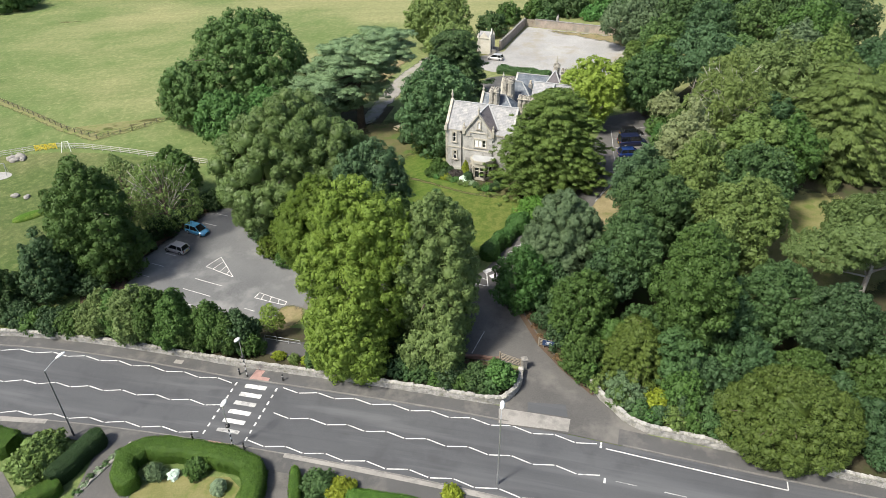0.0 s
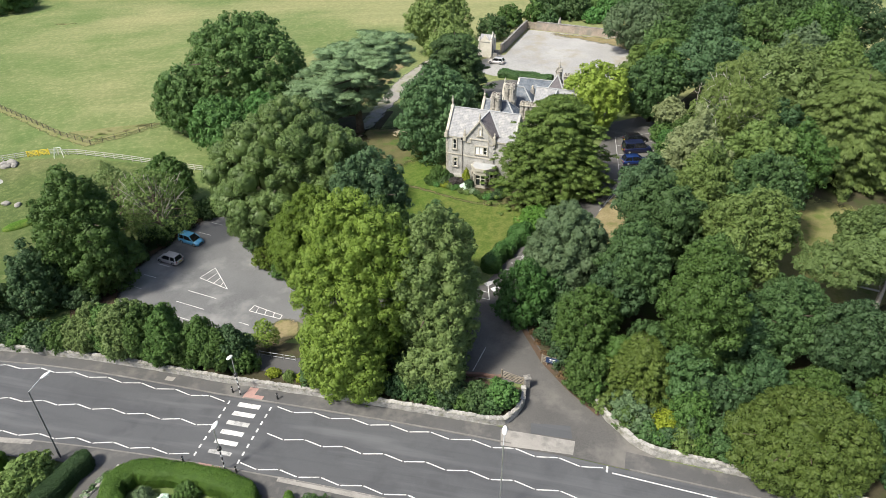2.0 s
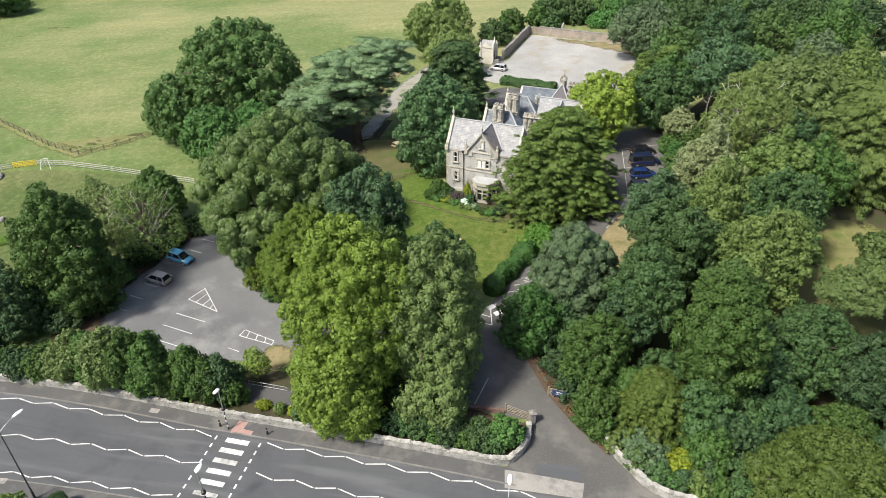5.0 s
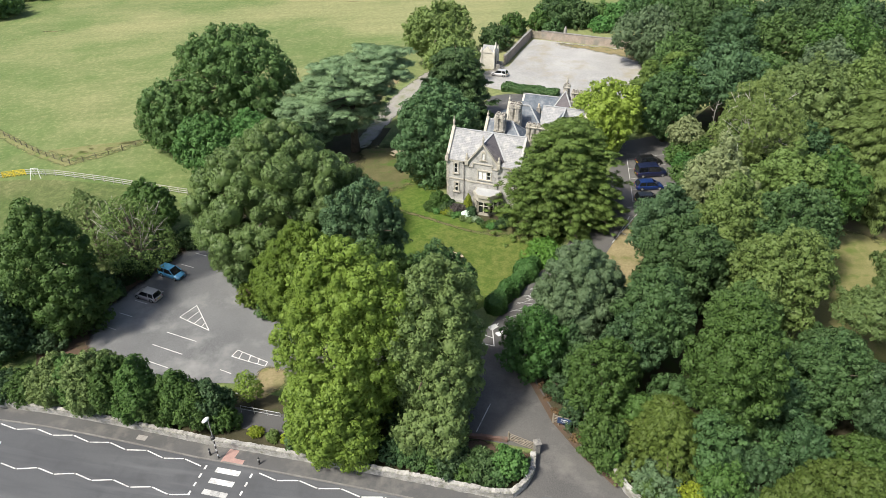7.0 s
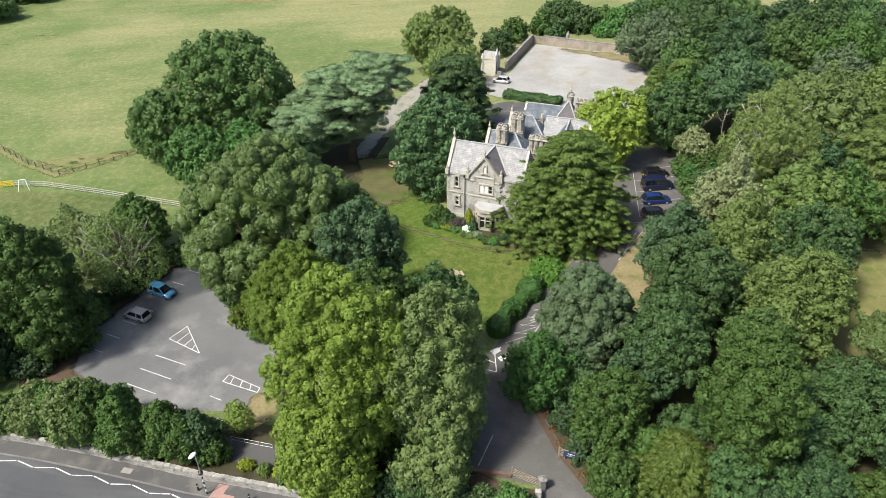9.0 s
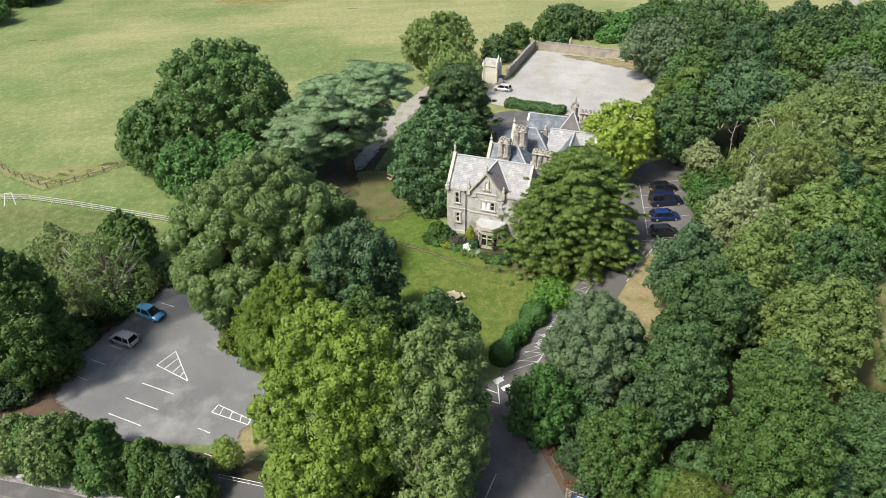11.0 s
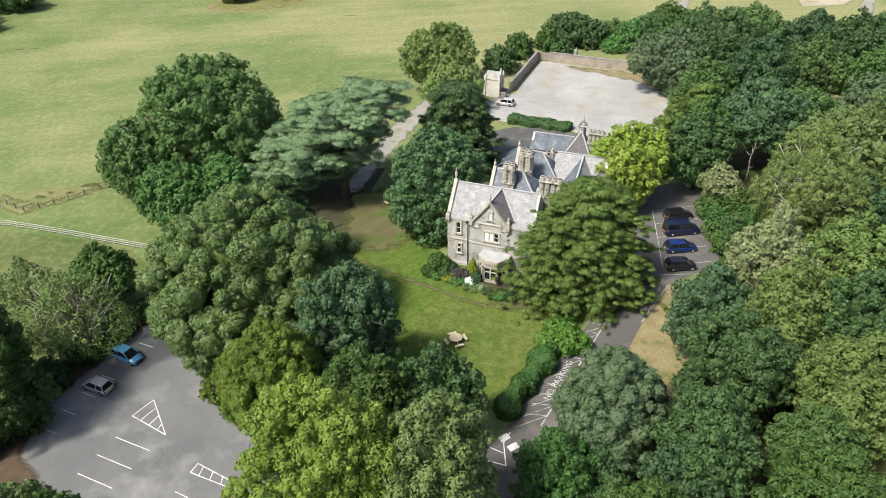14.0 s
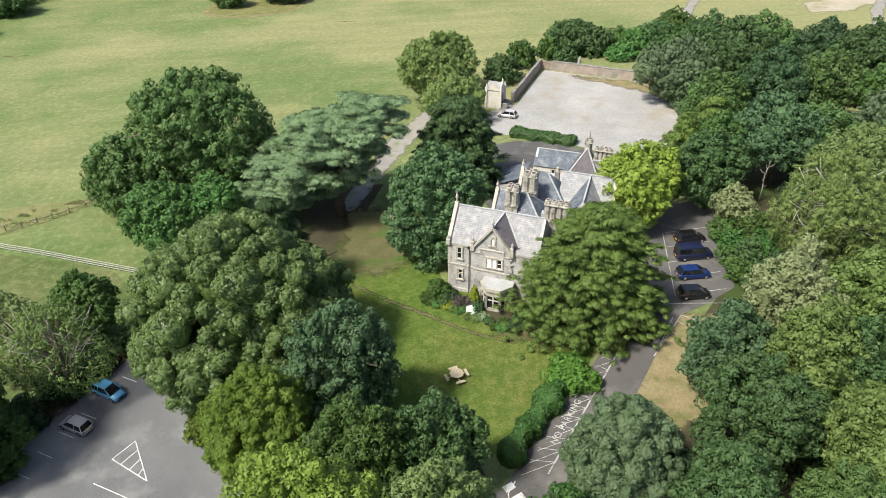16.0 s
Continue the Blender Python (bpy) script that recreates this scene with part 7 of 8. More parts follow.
bush(-29.8, 45.6, 1.5, 1.1, "grey-green feathery shrub in the front garden", GREYGREEN, 311, spray=(0.34, 0.08), core=0.4)
bush(-27.9, 45.4, 0.8, 0.6, "white-flowering rose bush in the front garden", PETAL, 312, spray=(0.2, 0.15))
bush(-22.6, 43.4, 1.4, 0.8, "pale silvery clipped ball", SILVER, 313, spray=(0.16, 0.1))
bush(-40.6, 43.0, 1.2, 0.9, "pale silvery clipped ball beside the hedge", SILVER, 314, spray=(0.16, 0.1))
bush(-25.4, 45.8, 1.9, 1.3, "green shrub in front of the hedge", FRESH, 315)
bush(-12.4, 43.0, 1.9, 1.7, "mixed green shrubs beside the pavement", MID, 316)
bush(-10.2, 42.2, 1.7, 1.4, "yellow-green shrub beside the pavement", YELLOWLEAF, 317)
bush(18.9, 38.4, 2.6, 1.1, "dark red-leaved shrub beside the pavement", PURPLELEAF, 318)
bush(0.6, 41.4, 1.2, 1.0, "yellowish shrub beside the pavement", YELLOWLEAF, 319)
draped("front_drive", [(-37.5, 51.0), (-34.2, 50.2), (-31.8, 43.4), (-30, 35), (-36, 35), (-37.5, 44)], DRIVETAR, 0.07, "grey asphalt front drive", "drive")
draped("front_drive", [(-18, 46.2), (-15.6, 45.6), (-15, 36), (-18.5, 36)], DRIVETAR, 0.07, "grey asphalt front drive", "drive")
draped("front_drive", [(-60, 48), (-46.5, 46.8), (-41.8, 42), (-40, 35), (-60, 35)], DRIVETAR, 0.07, "grey asphalt forecourt", "drive")
draped("front_lawn", [(-31.6, 44.2), (-28, 45.5), (-22, 45), (-20, 43), (-20, 34), (-31, 34)], GARDENTURF, 0.06, "dry mown front lawn", "lawn")
stone_wall("garden_edging", [(-34.0, 50.0), (-35.6, 46.8), (-37.2, 43.5)], 0.22, 0.3, CONCRETE, "low rough stone edging beside a drive", 9, 0.06, 0.4)
for i in range(7):
    bush(-34.9 - 0.4 * i, 49.0 - 0.85 * i, 0.35, 0.42, "low grey-green edging plants", SILVER if i % 2 else MID, 320 + i, "edging_plant", spray=(0.18, 0.1))
for i, (x, y) in enumerate(((-20.2, 62.2), (-18.2, 61.4), (-16.4, 60.9), (-14.2, 60.2), (-12.4, 59.8))):
    bush(x, y, 0.9, 0.75, "yellow-green plants on top of the road wall", YELLOWLEAF if i % 2 == 0 else LIMEDULL, 330 + i, "wall_plant", spray=(0.26, 0.14))
draped("path", [(-24, 66.5), (-17, 64.6), (-9, 62.2), (-9, 59.5), (-16, 61.2), (-23, 63.4)], PATHTAR, 0.06, "worn brown footpath behind the road wall", "path")

# ---- street furniture ----


def street_lamp(x, y, top, label, arm, steel=DARKSTEEL, tone="dark grey steel column"):
    g = ground_z(x, y)
    h = top - g
    root = thing("street_lamp", pose(x, y, g), label, "street lamp")
    bm = bmesh.new()
    tube(bm, [(0, 0, -0.1), (0, 0, 1.5), (0, 0, 1.55), (0, 0, h)], [0.11, 0.11, 0.075, 0.055], 10)
    part("column", bm, steel, root, tone)
    bm = bmesh.new()
    a = Vector(arm)
    tube(bm, [(0, 0, h - 0.05), (a.x * 0.5, a.y * 0.5, h + a.z * 0.55), (a.x, a.y, h + a.z)], [0.05, 0.045, 0.04], 8)
    part("arm", bm, GALV, root, "steel bracket arm")
    d = Vector((a.x, a.y, 0)).normalized()
    s = Vector((-d.y, d.x, 0))
    bm = bmesh.new()
    c = Vector((a.x, a.y, h + a.z))
    rings = []
    for k, w, t in ((-0.15, 0.09, 0.06), (0.1, 0.2, 0.11), (0.5, 0.24, 0.12), (0.85, 0.16, 0.07), (0.95, 0.06, 0.03)):
        p = c + d * k
        rings.append([bm.verts.new(p + s * (w * math.cos(j * math.pi / 4)) + Vector((0, 0, t * math.sin(j * math.pi / 4)))) for j in range(8)])
    for r0, r1 in zip(rings, rings[1:]):
        for j in range(8):
            bm.faces.new((r0[j], r0[(j + 1) % 8], r1[(j + 1) % 8], r1[j]))
    bm.faces.new(rings[0][::-1])
    bm.faces.new(rings[-1])
    bmesh.ops.recalc_face_normals(bm, faces=bm.faces[:])
    part("lantern", bm, WHITEPAINT, root, "pale lantern head", True)
    return root


street_lamp(-40.9, 51.35, 9.2, "tall dark grey street lamp behind the pavement", (0.75, 1.5, 0.45))
street_lamp(5.05, 42.6, 10.9, "tall slim pale grey street lamp beside the road", (0.15, 0.9, 0.4), GALV, "pale galvanised column")


def beacon(s, o, top, label, lean):
    x, y = on_road(s, o)
    g = ground_z(x, y) + 0.15
    root = thing("belisha_beacon", pose(x, y, g), label, "crossing beacon", "crossing beacons")
    for i in range(8):
        bm = bmesh.new()
        tube(bm, [(0, 0, i * 0.38), (0, 0, i * 0.38 + 0.38)], [0.075, 0.075], 10)
        part("band", bm, BLACKPAINT if i % 2 == 0 else WHITEPAINT, root, "black band" if i % 2 == 0 else "white band")
    bm = bmesh.new()
    tube(bm, [(0, 0, 3.04), (0, 0, top)], [0.055, 0.045], 10)
    part("upper_pole", bm, GALV, root, "grey upper pole")
    bm = bmesh.new()
    tube(bm, [(0, 0, 2.98), (0, 0, 3.05), (0, 0, 3.3), (0, 0, 3.38)], [0.1, 0.24, 0.24, 0.1], 14)
    part("beacon_ring", bm, BLACKPAINT, root, "dark beacon ring")
    bm = bmesh.new()
    d = Vector((lean[0], lean[1], 0)).normalized()
    sd = Vector((-d.y, d.x, 0))
    rings = []
    for k, w, t in ((-0.2, 0.05, 0.04), (-0.05, 0.22, 0.1), (0.3, 0.28, 0.12), (0.65, 0.2, 0.09), (0.8, 0.05, 0.03)):
        p = Vector((0, 0, top)) + d * k
        rings.append([bm.verts.new(p + sd * (w * math.cos(j * math.pi / 4)) + Vector((0, 0, t * math.sin(j * math.pi / 4) + k * 0.15))) for j in range(8)])
    for r0, r1 in zip(rings, rings[1:]):
        for j in range(8):
            bm.faces.new((r0[j], r0[(j + 1) % 8], r1[(j + 1) % 8], r1[j]))
    bm.faces.new(rings[0][::-1])
    bm.faces.new(rings[-1])
    bmesh.ops.recalc_face_normals(bm, faces=bm.faces[:])
    part("floodlight", bm, WHITEPAINT, root, "white floodlight head", True)


beacon(-24.65, 4.75, 6.0, "black and white banded beacon pole beside the wall", (-0.3, -1))
beacon(-21.3, -4.9, 6.2, "black and white banded beacon pole beside the hedge", (0.3, 1))


def bollard(s, o):
    x, y = on_road(s, o)
    root = thing("bollard", pose(x, y, ground_z(x, y) + 0.15), "black cast bollard with a domed top on the pavement", "bollard", "bollards at the crossing")
    bm = bmesh.new()
    tube(bm, [(0, 0, 0), (0, 0, 0.12), (0, 0, 0.14), (0, 0, 0.78)], [0.13, 0.13, 0.095, 0.085], 12)
    part("post", bm, BLACKPAINT, root)
    bm = bmesh.new()
    tube(bm, [(0, 0, 0.78), (0, 0, 0.8), (0, 0, 0.9), (0, 0, 1.0)], [0.1, 0.11, 0.1, 0.03], 12)
    part("cap", bm, BLACKPAINT, root)
    bm = bmesh.new()
    tube(bm, [(0, 0, 0.66), (0, 0, 0.73)], [0.093, 0.093], 12)
    part("band", bm, WHITEPAINT, root, "pale reflective band")


for s, o in ((-25.7, 4.95), (-20.25, 4.95), (-26.0, -5.0), (-19.95, -5.0)):
    bollard(s, o)


# ---- cars ----


def car(m, length, width, height, paint, label, nose=0.24, tail=0.04, rake=0.16, van=False, group="parked cars", sign=1):
    """A parked car; its nose points along +x of m."""
    root = thing("van" if van else "car", m, label, "van" if van else "car", group)
    L, W, H = length / 2, width / 2, height
    belt = 0.56 * H if not van else 0.52 * H
    hood = 0.52 * H if not van else 0.50 * H
    st = [(-L, 0.36 * H, belt * 0.92, 0.86), (-L + 0.12, 0.2, belt * 0.99, 0.95), (-L * 0.55, 0.17, belt * 1.02, 1.0), (0, 0.17, belt * 1.0, 1.0), (L * 0.45, 0.17, belt * 0.97, 1.0), (L * 0.62, 0.17, hood * 0.98, 0.98), (L - 0.22, 0.18, hood * 0.80, 0.93), (L - 0.03, 0.24, hood * 0.62, 0.82)]
    bm = bmesh.new()
    rings = []
    for x, zb, zt, w in st:
        y = W * w
        rings.append([bm.verts.new(p) for p in ((x, -y * 0.9, zb), (x, -y, zb + 0.12), (x, -y, zt * 0.72), (x, -y * 0.94, zt), (x, 0, zt * 1.025), (x, y * 0.94, zt), (x, y, zt * 0.72), (x, y, zb + 0.12), (x, y * 0.9, zb))])
    for a, b in zip(rings, rings[1:]):
        for k in range(9):
            j = (k + 1) % 9
            bm.faces.new((a[k], b[k], b[j], a[j]))
    bm.faces.new(rings[0])
    bm.faces.new(rings[-1][::-1])
    bmesh.ops.recalc_face_normals(bm, faces=bm.faces[:])
    part("body", bm, paint, root, "", True)
    # cabin
    zr = H
    xb, xr0, xr1, xf = (-L + 0.05, -L + 0.22, L * 0.34, L * 0.62) if van else (-L + 0.10, -L + 0.10 + rake * length, L * (0.42 - nose), L * 0.60)
    rows = [(xb, belt * 0.95, 0.92), (xr0, zr * 0.97, 0.76 if not van else 0.86), ((xr0 + xr1) / 2, zr, 0.77 if not van else 0.87), (xr1, zr * 0.975, 0.75 if not van else 0.84), (xf, belt * 0.97, 0.90)]
    bm = bmesh.new()
    rings = []
    for x, z, w in rows:
        y = W * w
        rings.append([bm.verts.new(p) for p in ((x, -y, z - 0.02), (x, -y * 0.9, z + 0.015), (x, 0, z + 0.035), (x, y * 0.9, z + 0.015), (x, y, z - 0.02))])
    for a, b in zip(rings[1:], rings[2:-1]):
        for k in range(4):
            bm.faces.new((a[k], b[k], b[k + 1], a[k + 1]))
    bmesh.ops.recalc_face_normals(bm, faces=bm.faces[:])
    bmesh.ops.delete(bm, geom=[v for v in bm.verts if not v.link_faces], context="VERTS")
    bmesh.ops.solidify(bm, geom=bm.faces[:], thickness=0.05)
    bmesh.ops.recalc_face_normals(bm, faces=bm.faces[:])
    part("roof", bm, paint, root)

    def pane(name, pts, inset=0.0):
        bm = bmesh.new()
        vs = [bm.verts.new(p) for p in pts]
        f = bm.faces.new(vs)
        bm.normal_update()
        n = f.normal.copy()
        if n.dot(Vector(pts[0]) - Vector((0, 0, H * 0.4))) < 0:
            n = -n
        ex = bmesh.ops.extrude_face_region(bm, geom=[f])
        for v in ex["geom"]:
            if isinstance(v, bmesh.types.BMVert):
                v.co -= n * 0.03
        bmesh.ops.recalc_face_normals(bm, faces=bm.faces[:])
        part(name, bm, CARGLASS, root, "tinted glass")

    y0, y1 = W * 0.92, W * rows[1][2]
    yf = W * 0.90
    pane("windscreen", [(xf, -yf, belt * 0.97), (xf, yf, belt * 0.97), (xr1, W * rows[3][2] * 0.96, zr * 0.97), (xr1, -W * rows[3][2] * 0.96, zr * 0.97)])
    pane("rear_window", [(xb, -y0 * 0.95, belt * 1.0), (xb, y0 * 0.95, belt * 1.0), (xr0, y1 * 0.95, zr * 0.965), (xr0, -y1 * 0.95, zr * 0.965)])
    for sd in (-1, 1):
        zt = zr * 0.955
        xm = (xr0 + xr1) / 2 - 0.1
        yt = W * rows[2][2]
        pane("side_window", [(xb + 0.25, sd * y0 * 1.0, belt * 1.0), (xm - 0.05, sd * y0 * 1.01, belt * 1.0), (xm - 0.05, sd * yt, zt), (xr0 + 0.08, sd * yt, zt)])
        pane("side_window", [(xm + 0.05, sd * y0 * 1.01, belt * 1.0), (xf - 0.18, sd * y0 * 0.99, belt * 0.99), (xr1 - 0.02, sd * yt, zt), (xm + 0.05, sd * yt, zt)])
        for xa, xc in ((xb + 0.02, xr0 - 0.02), (xm, xm), (xf - 0.03, xr1 + 0.03)):
            bm = bmesh.new()
            bar3(bm, (xa, sd * y0, belt), (xc, sd * yt * 0.98, zr * 0.97), 0.09, 0.07)
            part("pillar", bm, paint, root)
        bm = bmesh.new()
        box(bm, xf - 0.42, xf - 0.22, sd * (W + 0.05) - 0.07, sd * (W + 0.05) + 0.07, belt * 0.98, belt * 1.1, 0.03)
        part("door_mirror", bm, paint, root)
        bm = bmesh.new()
        box(bm, L - 0.30, L - 0.10, sd * W * 0.70 - 0.15, sd * W * 0.70 + 0.15, hood * 0.60, hood * 0.75, 0.04)
        part("headlight", bm, GALV, root, "clear headlight")
        bm = bmesh.new()
        box(bm, -L - 0.01, -L + 0.12, sd * W * 0.76 - 0.09, sd * W * 0.76 + 0.09, belt * 0.66, belt * 0.95, 0.03)
        part("tail_light", bm, TAILRED, root, "red tail light")
        for xw in (-L * 0.62, L * 0.64):
            bm = bmesh.new()
            r = 0.32
            tube(bm, [(xw, sd * (W - 0.2), r), (xw, sd * (W - 0.17), r), (xw, sd * (W + 0.005), r)], [r * 0.96, r, r], 16)
            wheel = part("wheel", bm, RUBBER, root, "black tyre")
            bm = bmesh.new()
            tube(bm, [(xw, sd * (W - 0.02), r), (xw, sd * (W + 0.02), r)], [r * 0.64, r * 0.56], 12)
            part("rim", bm, GALV, wheel, "silver alloy rim")
    bm = bmesh.new()
    box(bm, -L - 0.03, -L + 0.1, -W * 0.8, W * 0.8, 0.28, 0.5, 0.04)
    part("rear_bumper", bm, BLACKPAINT if van else paint, root)
    bm = bmesh.new()
    box(bm, L - 0.1, L + 0.02, -W * 0.42, W * 0.42, 0.34, 0.52, 0.03)
    part("grille", bm, BLACKPAINT, root, "black grille")
    bm = bmesh.new()
    box(bm, -L - 0.04, -L - 0.0, -0.26, 0.26, 0.52, 0.63)
    part("number_plate", bm, YELLOWPAINT, root, "plain yellow plate")
    return root


TAILRED = surface("red_lamp_plastic", (0.22, 0.012, 0.012), (0.34, 0.02, 0.02), 3.0, 12.0, 0.3, relief=0.0, spec=0.5)
SILVERPAINT = car_paint("silver_car_paint", (0.50, 0.49, 0.49), 0.15)
BLUECAR = car_paint("light_blue_car_paint", (0.085, 0.30, 0.52), 0.1)
BLACKCAR = car_paint("black_car_paint", (0.010, 0.010, 0.012), 0.2)
NAVYCAR = car_paint("navy_car_paint", (0.012, 0.016, 0.055), 0.3)
ROYALCAR = car_paint("royal_blue_car_paint", (0.010, 0.035, 0.16), 0.4)


def parked(x, y, turn, lift=0.07):
    return pose(x, y, ground_z(x, y) + lift, 0, 0, turn)


car(parked(-40.9, 87.6, 156), 3.9, 1.68, 1.46, SILVERPAINT, "silver-grey hatchback parked nose-in at the car park's edge", rake=0.07)
car(parked(-39.2, 92.6, -27), 4.0, 1.72, 1.55, BLUECAR, "light blue hatchback reversed into a parking bay", rake=0.06)
car(parked(34.8, 115.3, 10), 4.3, 1.8, 1.48, BLACKCAR, "black hatchback parked beside the house", rake=0.08)
car(parked(34.0, 111.2, 6), 5.1, 1.95, 1.98, NAVYCAR, "dark navy van with a grey roof parked beside the house", van=True)
car(parked(32.6, 106.8, 4), 4.4, 1.78, 1.45, ROYALCAR, "royal blue saloon parked beside the house", rake=0.10)
car(parked(31.4, 102.6, 2), 4.0, 1.74, 1.46, BLACKCAR, "black hatchback half hidden under overhanging branches", rake=0.07)
car(parked(13.5, 165.0, 157), 3.95, 1.72, 1.44, SILVERPAINT, "silver hatchback parked in the yard", rake=0.08)

# ---- parking hatching on the drive ----
bm = bmesh.new()
E0, E1 = (10.0, 77.8), (21.05, 95.3)
F0, F1 = (7.0, 77.6), (19.95, 95.9)
bars([E0, E1], False, 0.16, 0.09)
bars([E1, F1], False, 0.1, 0.09)
for i in range(1, 13):
    k = i / 13
    p = (E0[0] + (E1[0] - E0[0]) * k, E0[1] + (E1[1] - E0[1]) * k)
    q = (F0[0] + (F1[0] - F0[0]) * k, F0[1] + (F1[1] - F0[1]) * k)
    w = (q[0] - p[0], q[1] - p[1])
    bars([p, (p[0] + w[0] * 0.95 + 0.35, p[1] + w[1] * 0.95 + 0.55)], False, 0.07, 0.088)
    bars([p, (p[0] + w[0] * 0.9 - 0.9, p[1] + w[1] * 0.9 - 1.2)], False, 0.07, 0.087)
marking("no_parking_hatching", bm, "worn white crossed hatching along the drive's edge", WORNPAINT)
bm = bmesh.new()
bars([(6.0, 73.1), (6.0, 75.9), (6.8, 77.2)], False, 0.12, 0.09)
bars([(6.0, 73.1), (3.4, 74.2)], False, 0.1, 0.09)
bars([(5.9, 74.6), (4.6, 75.4)], False, 0.1, 0.09)
marking("bay_hatching", bm, "white hatched triangle at the drive's narrowing")
bm = bmesh.new()
for x, y in ((6.1, 76.5), (6.9, 75.3)):
    paint_quad(bm, (x - 0.45, y - 0.25), (x + 0.5, y + 0.3), 0.75, 0.095)
marking("painted_square", bm, "white painted squares on the drive")
bm = bmesh.new()
bars([(27.8, 98.9), (25.0, 94.2)], False, 0.12, 0.09)
bars([(3.3, 60.4), (5.0, 64.1)], False, 0.12, 0.09)
for k in range(5):
    y = 103.2 + 3.7 * k
    bars([(29.2 + 0.62 * k, y - 0.4), (35.8 + 0.62 * k, y + 0.6)], False, 0.1, 0.09)
bars([(29.2, 102.8), (31.7, 117.6)], False, 0.1, 0.09)
bars([(28.0, 101.4), (35.5, 100.9)], False, 0.1, 0.09)
marking("bay_lines", bm, "worn white parking bay lines beside the house", WORNPAINT)
txt = bpy.data.curves.new("no_parking", "FONT")
txt.body, txt.size, txt.extrude, txt.align_x = "NO PARKING", 1.35, 0.004, "LEFT"
txt.space_character = 1.1
tmp = new("no_parking_text", txt)
tmp.matrix_basis = Matrix.Identity(4)
bpy.context.view_layer.update()
me = bpy.data.meshes.new_from_object(tmp.evaluated_get(bpy.context.evaluated_depsgraph_get()))
bpy.data.objects.remove(tmp)
wide = max(v.co.x for v in me.vertices)
turn = math.atan2(E1[1] - E0[1], E1[0] - E0[0])
start = Vector((11.35, 81.15, 0))
for v in me.vertices:
    a, b = v.co.x / wide * 6.7, v.co.y * 0.78 + 0.12
    x, y = start.x + math.cos(turn) * a - math.sin(turn) * b, start.y + math.sin(turn) * a + math.cos(turn) * b
    v.co = (x, y, ground_z(x, y) + 0.095 + v.co.z)
me.materials.clear()
me.materials.append(WORNPAINT)
tagged(new("no_parking_lettering", me), "worn white painted words on the drive", "road marking", "", "structure")

bm = bmesh.new()
bars([(24.0, 92.8), (28.9, 99.2), (30.2, 98.2)], False, 0.14)
for k in (0.35, 0.6, 0.85):
    x, y = 24.0 + 4.9 * k, 92.8 + 6.4 * k
    bars([(x, y), (x + 0.5, y - 0.75)], False, 0.1)
marking("edge_line", bm, "white edge line of the drive beside the dry verge", WORNPAINT)

# ---- gate, sign, low wall at the entrance ----


def field_gate(x, y, turn, length, label, height=1.1, bars_n=5, material=PALETIMBER):
    root = thing("gate", parked(x, y, turn, 0.05), label, "gate")
    for px in (0, length):
        bm = bmesh.new()
        box(bm, px - 0.09, px + 0.09, -0.09, 0.09, -0.1, height + 0.2, 0.02)
        part("post", bm, material, root)
    for i in range(bars_n):
        bm = bmesh.new()
        z = 0.2 + i * (height - 0.2) / (bars_n - 1)
        box(bm, 0.05, length - 0.05, -0.025, 0.025, z - 0.045, z + 0.045, 0.01)
        part("rail", bm, material, root)
    bm = bmesh.new()
    bar3(bm, (0.1, 0.04, 0.2), (length - 0.1, 0.04, height), 0.05, 0.08)
    part("brace", bm, material, root)
    return root


field_gate(6.5, 59.1, -28, 2.7, "grey weathered five-bar gate standing open", material=TIMBER)
field_gate(11.3, 61.2, -20, 1.5, "short weathered timber gate behind the sign", material=TIMBER)
bm = bmesh.new()
box(bm, -0.3, 0.3, -0.3, 0.3, -0.1, 1.5, 0.06)
post = thing("gate_post", parked(9.15, 57.5, 10, 0.05), "squared grey stone gate post", "gate post")
part("shaft", bm, DARKSTONE, post)
bm = bmesh.new()
box(bm, -0.38, 0.38, -0.38, 0.38, 1.48, 1.64, 0.05)
tube(bm, [(0, 0, 1.62), (0, 0, 1.85)], [0.4, 0.05], 4)
part("cap", bm, DARKSTONE, post, "weathered stone cap")
stone_wall("low_wall", [(2.4, 59.9), (4.5, 59.5), (6.4, 59.0)], 0.45, 0.35, REDBRICK, "low reddish brick wall at the entrance", 21)
board = thing("sign_board", parked(12.35, 60.55, -20, 0.05), "dark blue notice board with white lettering beside the drive", "sign")
bm = bmesh.new()
box(bm, -0.75, 0.75, -0.03, 0.03, 0.45, 1.25, 0.015)
part("panel", bm, BLUEPAINT, board)
for k, (w, z) in enumerate(((0.34, 1.0), (0.26, 0.86), (0.4, 0.7))):
    bm = bmesh.new()
    box(bm, -w, w, -0.042, -0.028, z, z + 0.03 + 0.03 * (k == 0))
    part("lettering_bar", bm, WHITEPAINT, board, "bar of unreadable white lettering")
for x in (-0.6, 0.6):
    bm = bmesh.new()
    box(bm, x - 0.05, x + 0.05, 0.03, 0.11, -0.1, 1.3)
    part("post", bm, TIMBER, board)
rail = thing("handrail", parked(-22.6, 65.5, -14, 0.05), "grey steel handrail along the footpath", "handrail")
for x in (0, 1.6, 3.2, 4.8):
    bm = bmesh.new()
    tube(bm, [(x, 0, -0.1), (x, 0, 1.05)], [0.03, 0.03], 8)
    part("post", bm, GALV, rail)
for z in (0.55, 1.05):
    bm = bmesh.new()
    tube(bm, [(0, 0, z), (4.8, 0, z)], [0.03, 0.03], 8)
    part("rail", bm, GALV, rail)


# ---- picnic tables ----


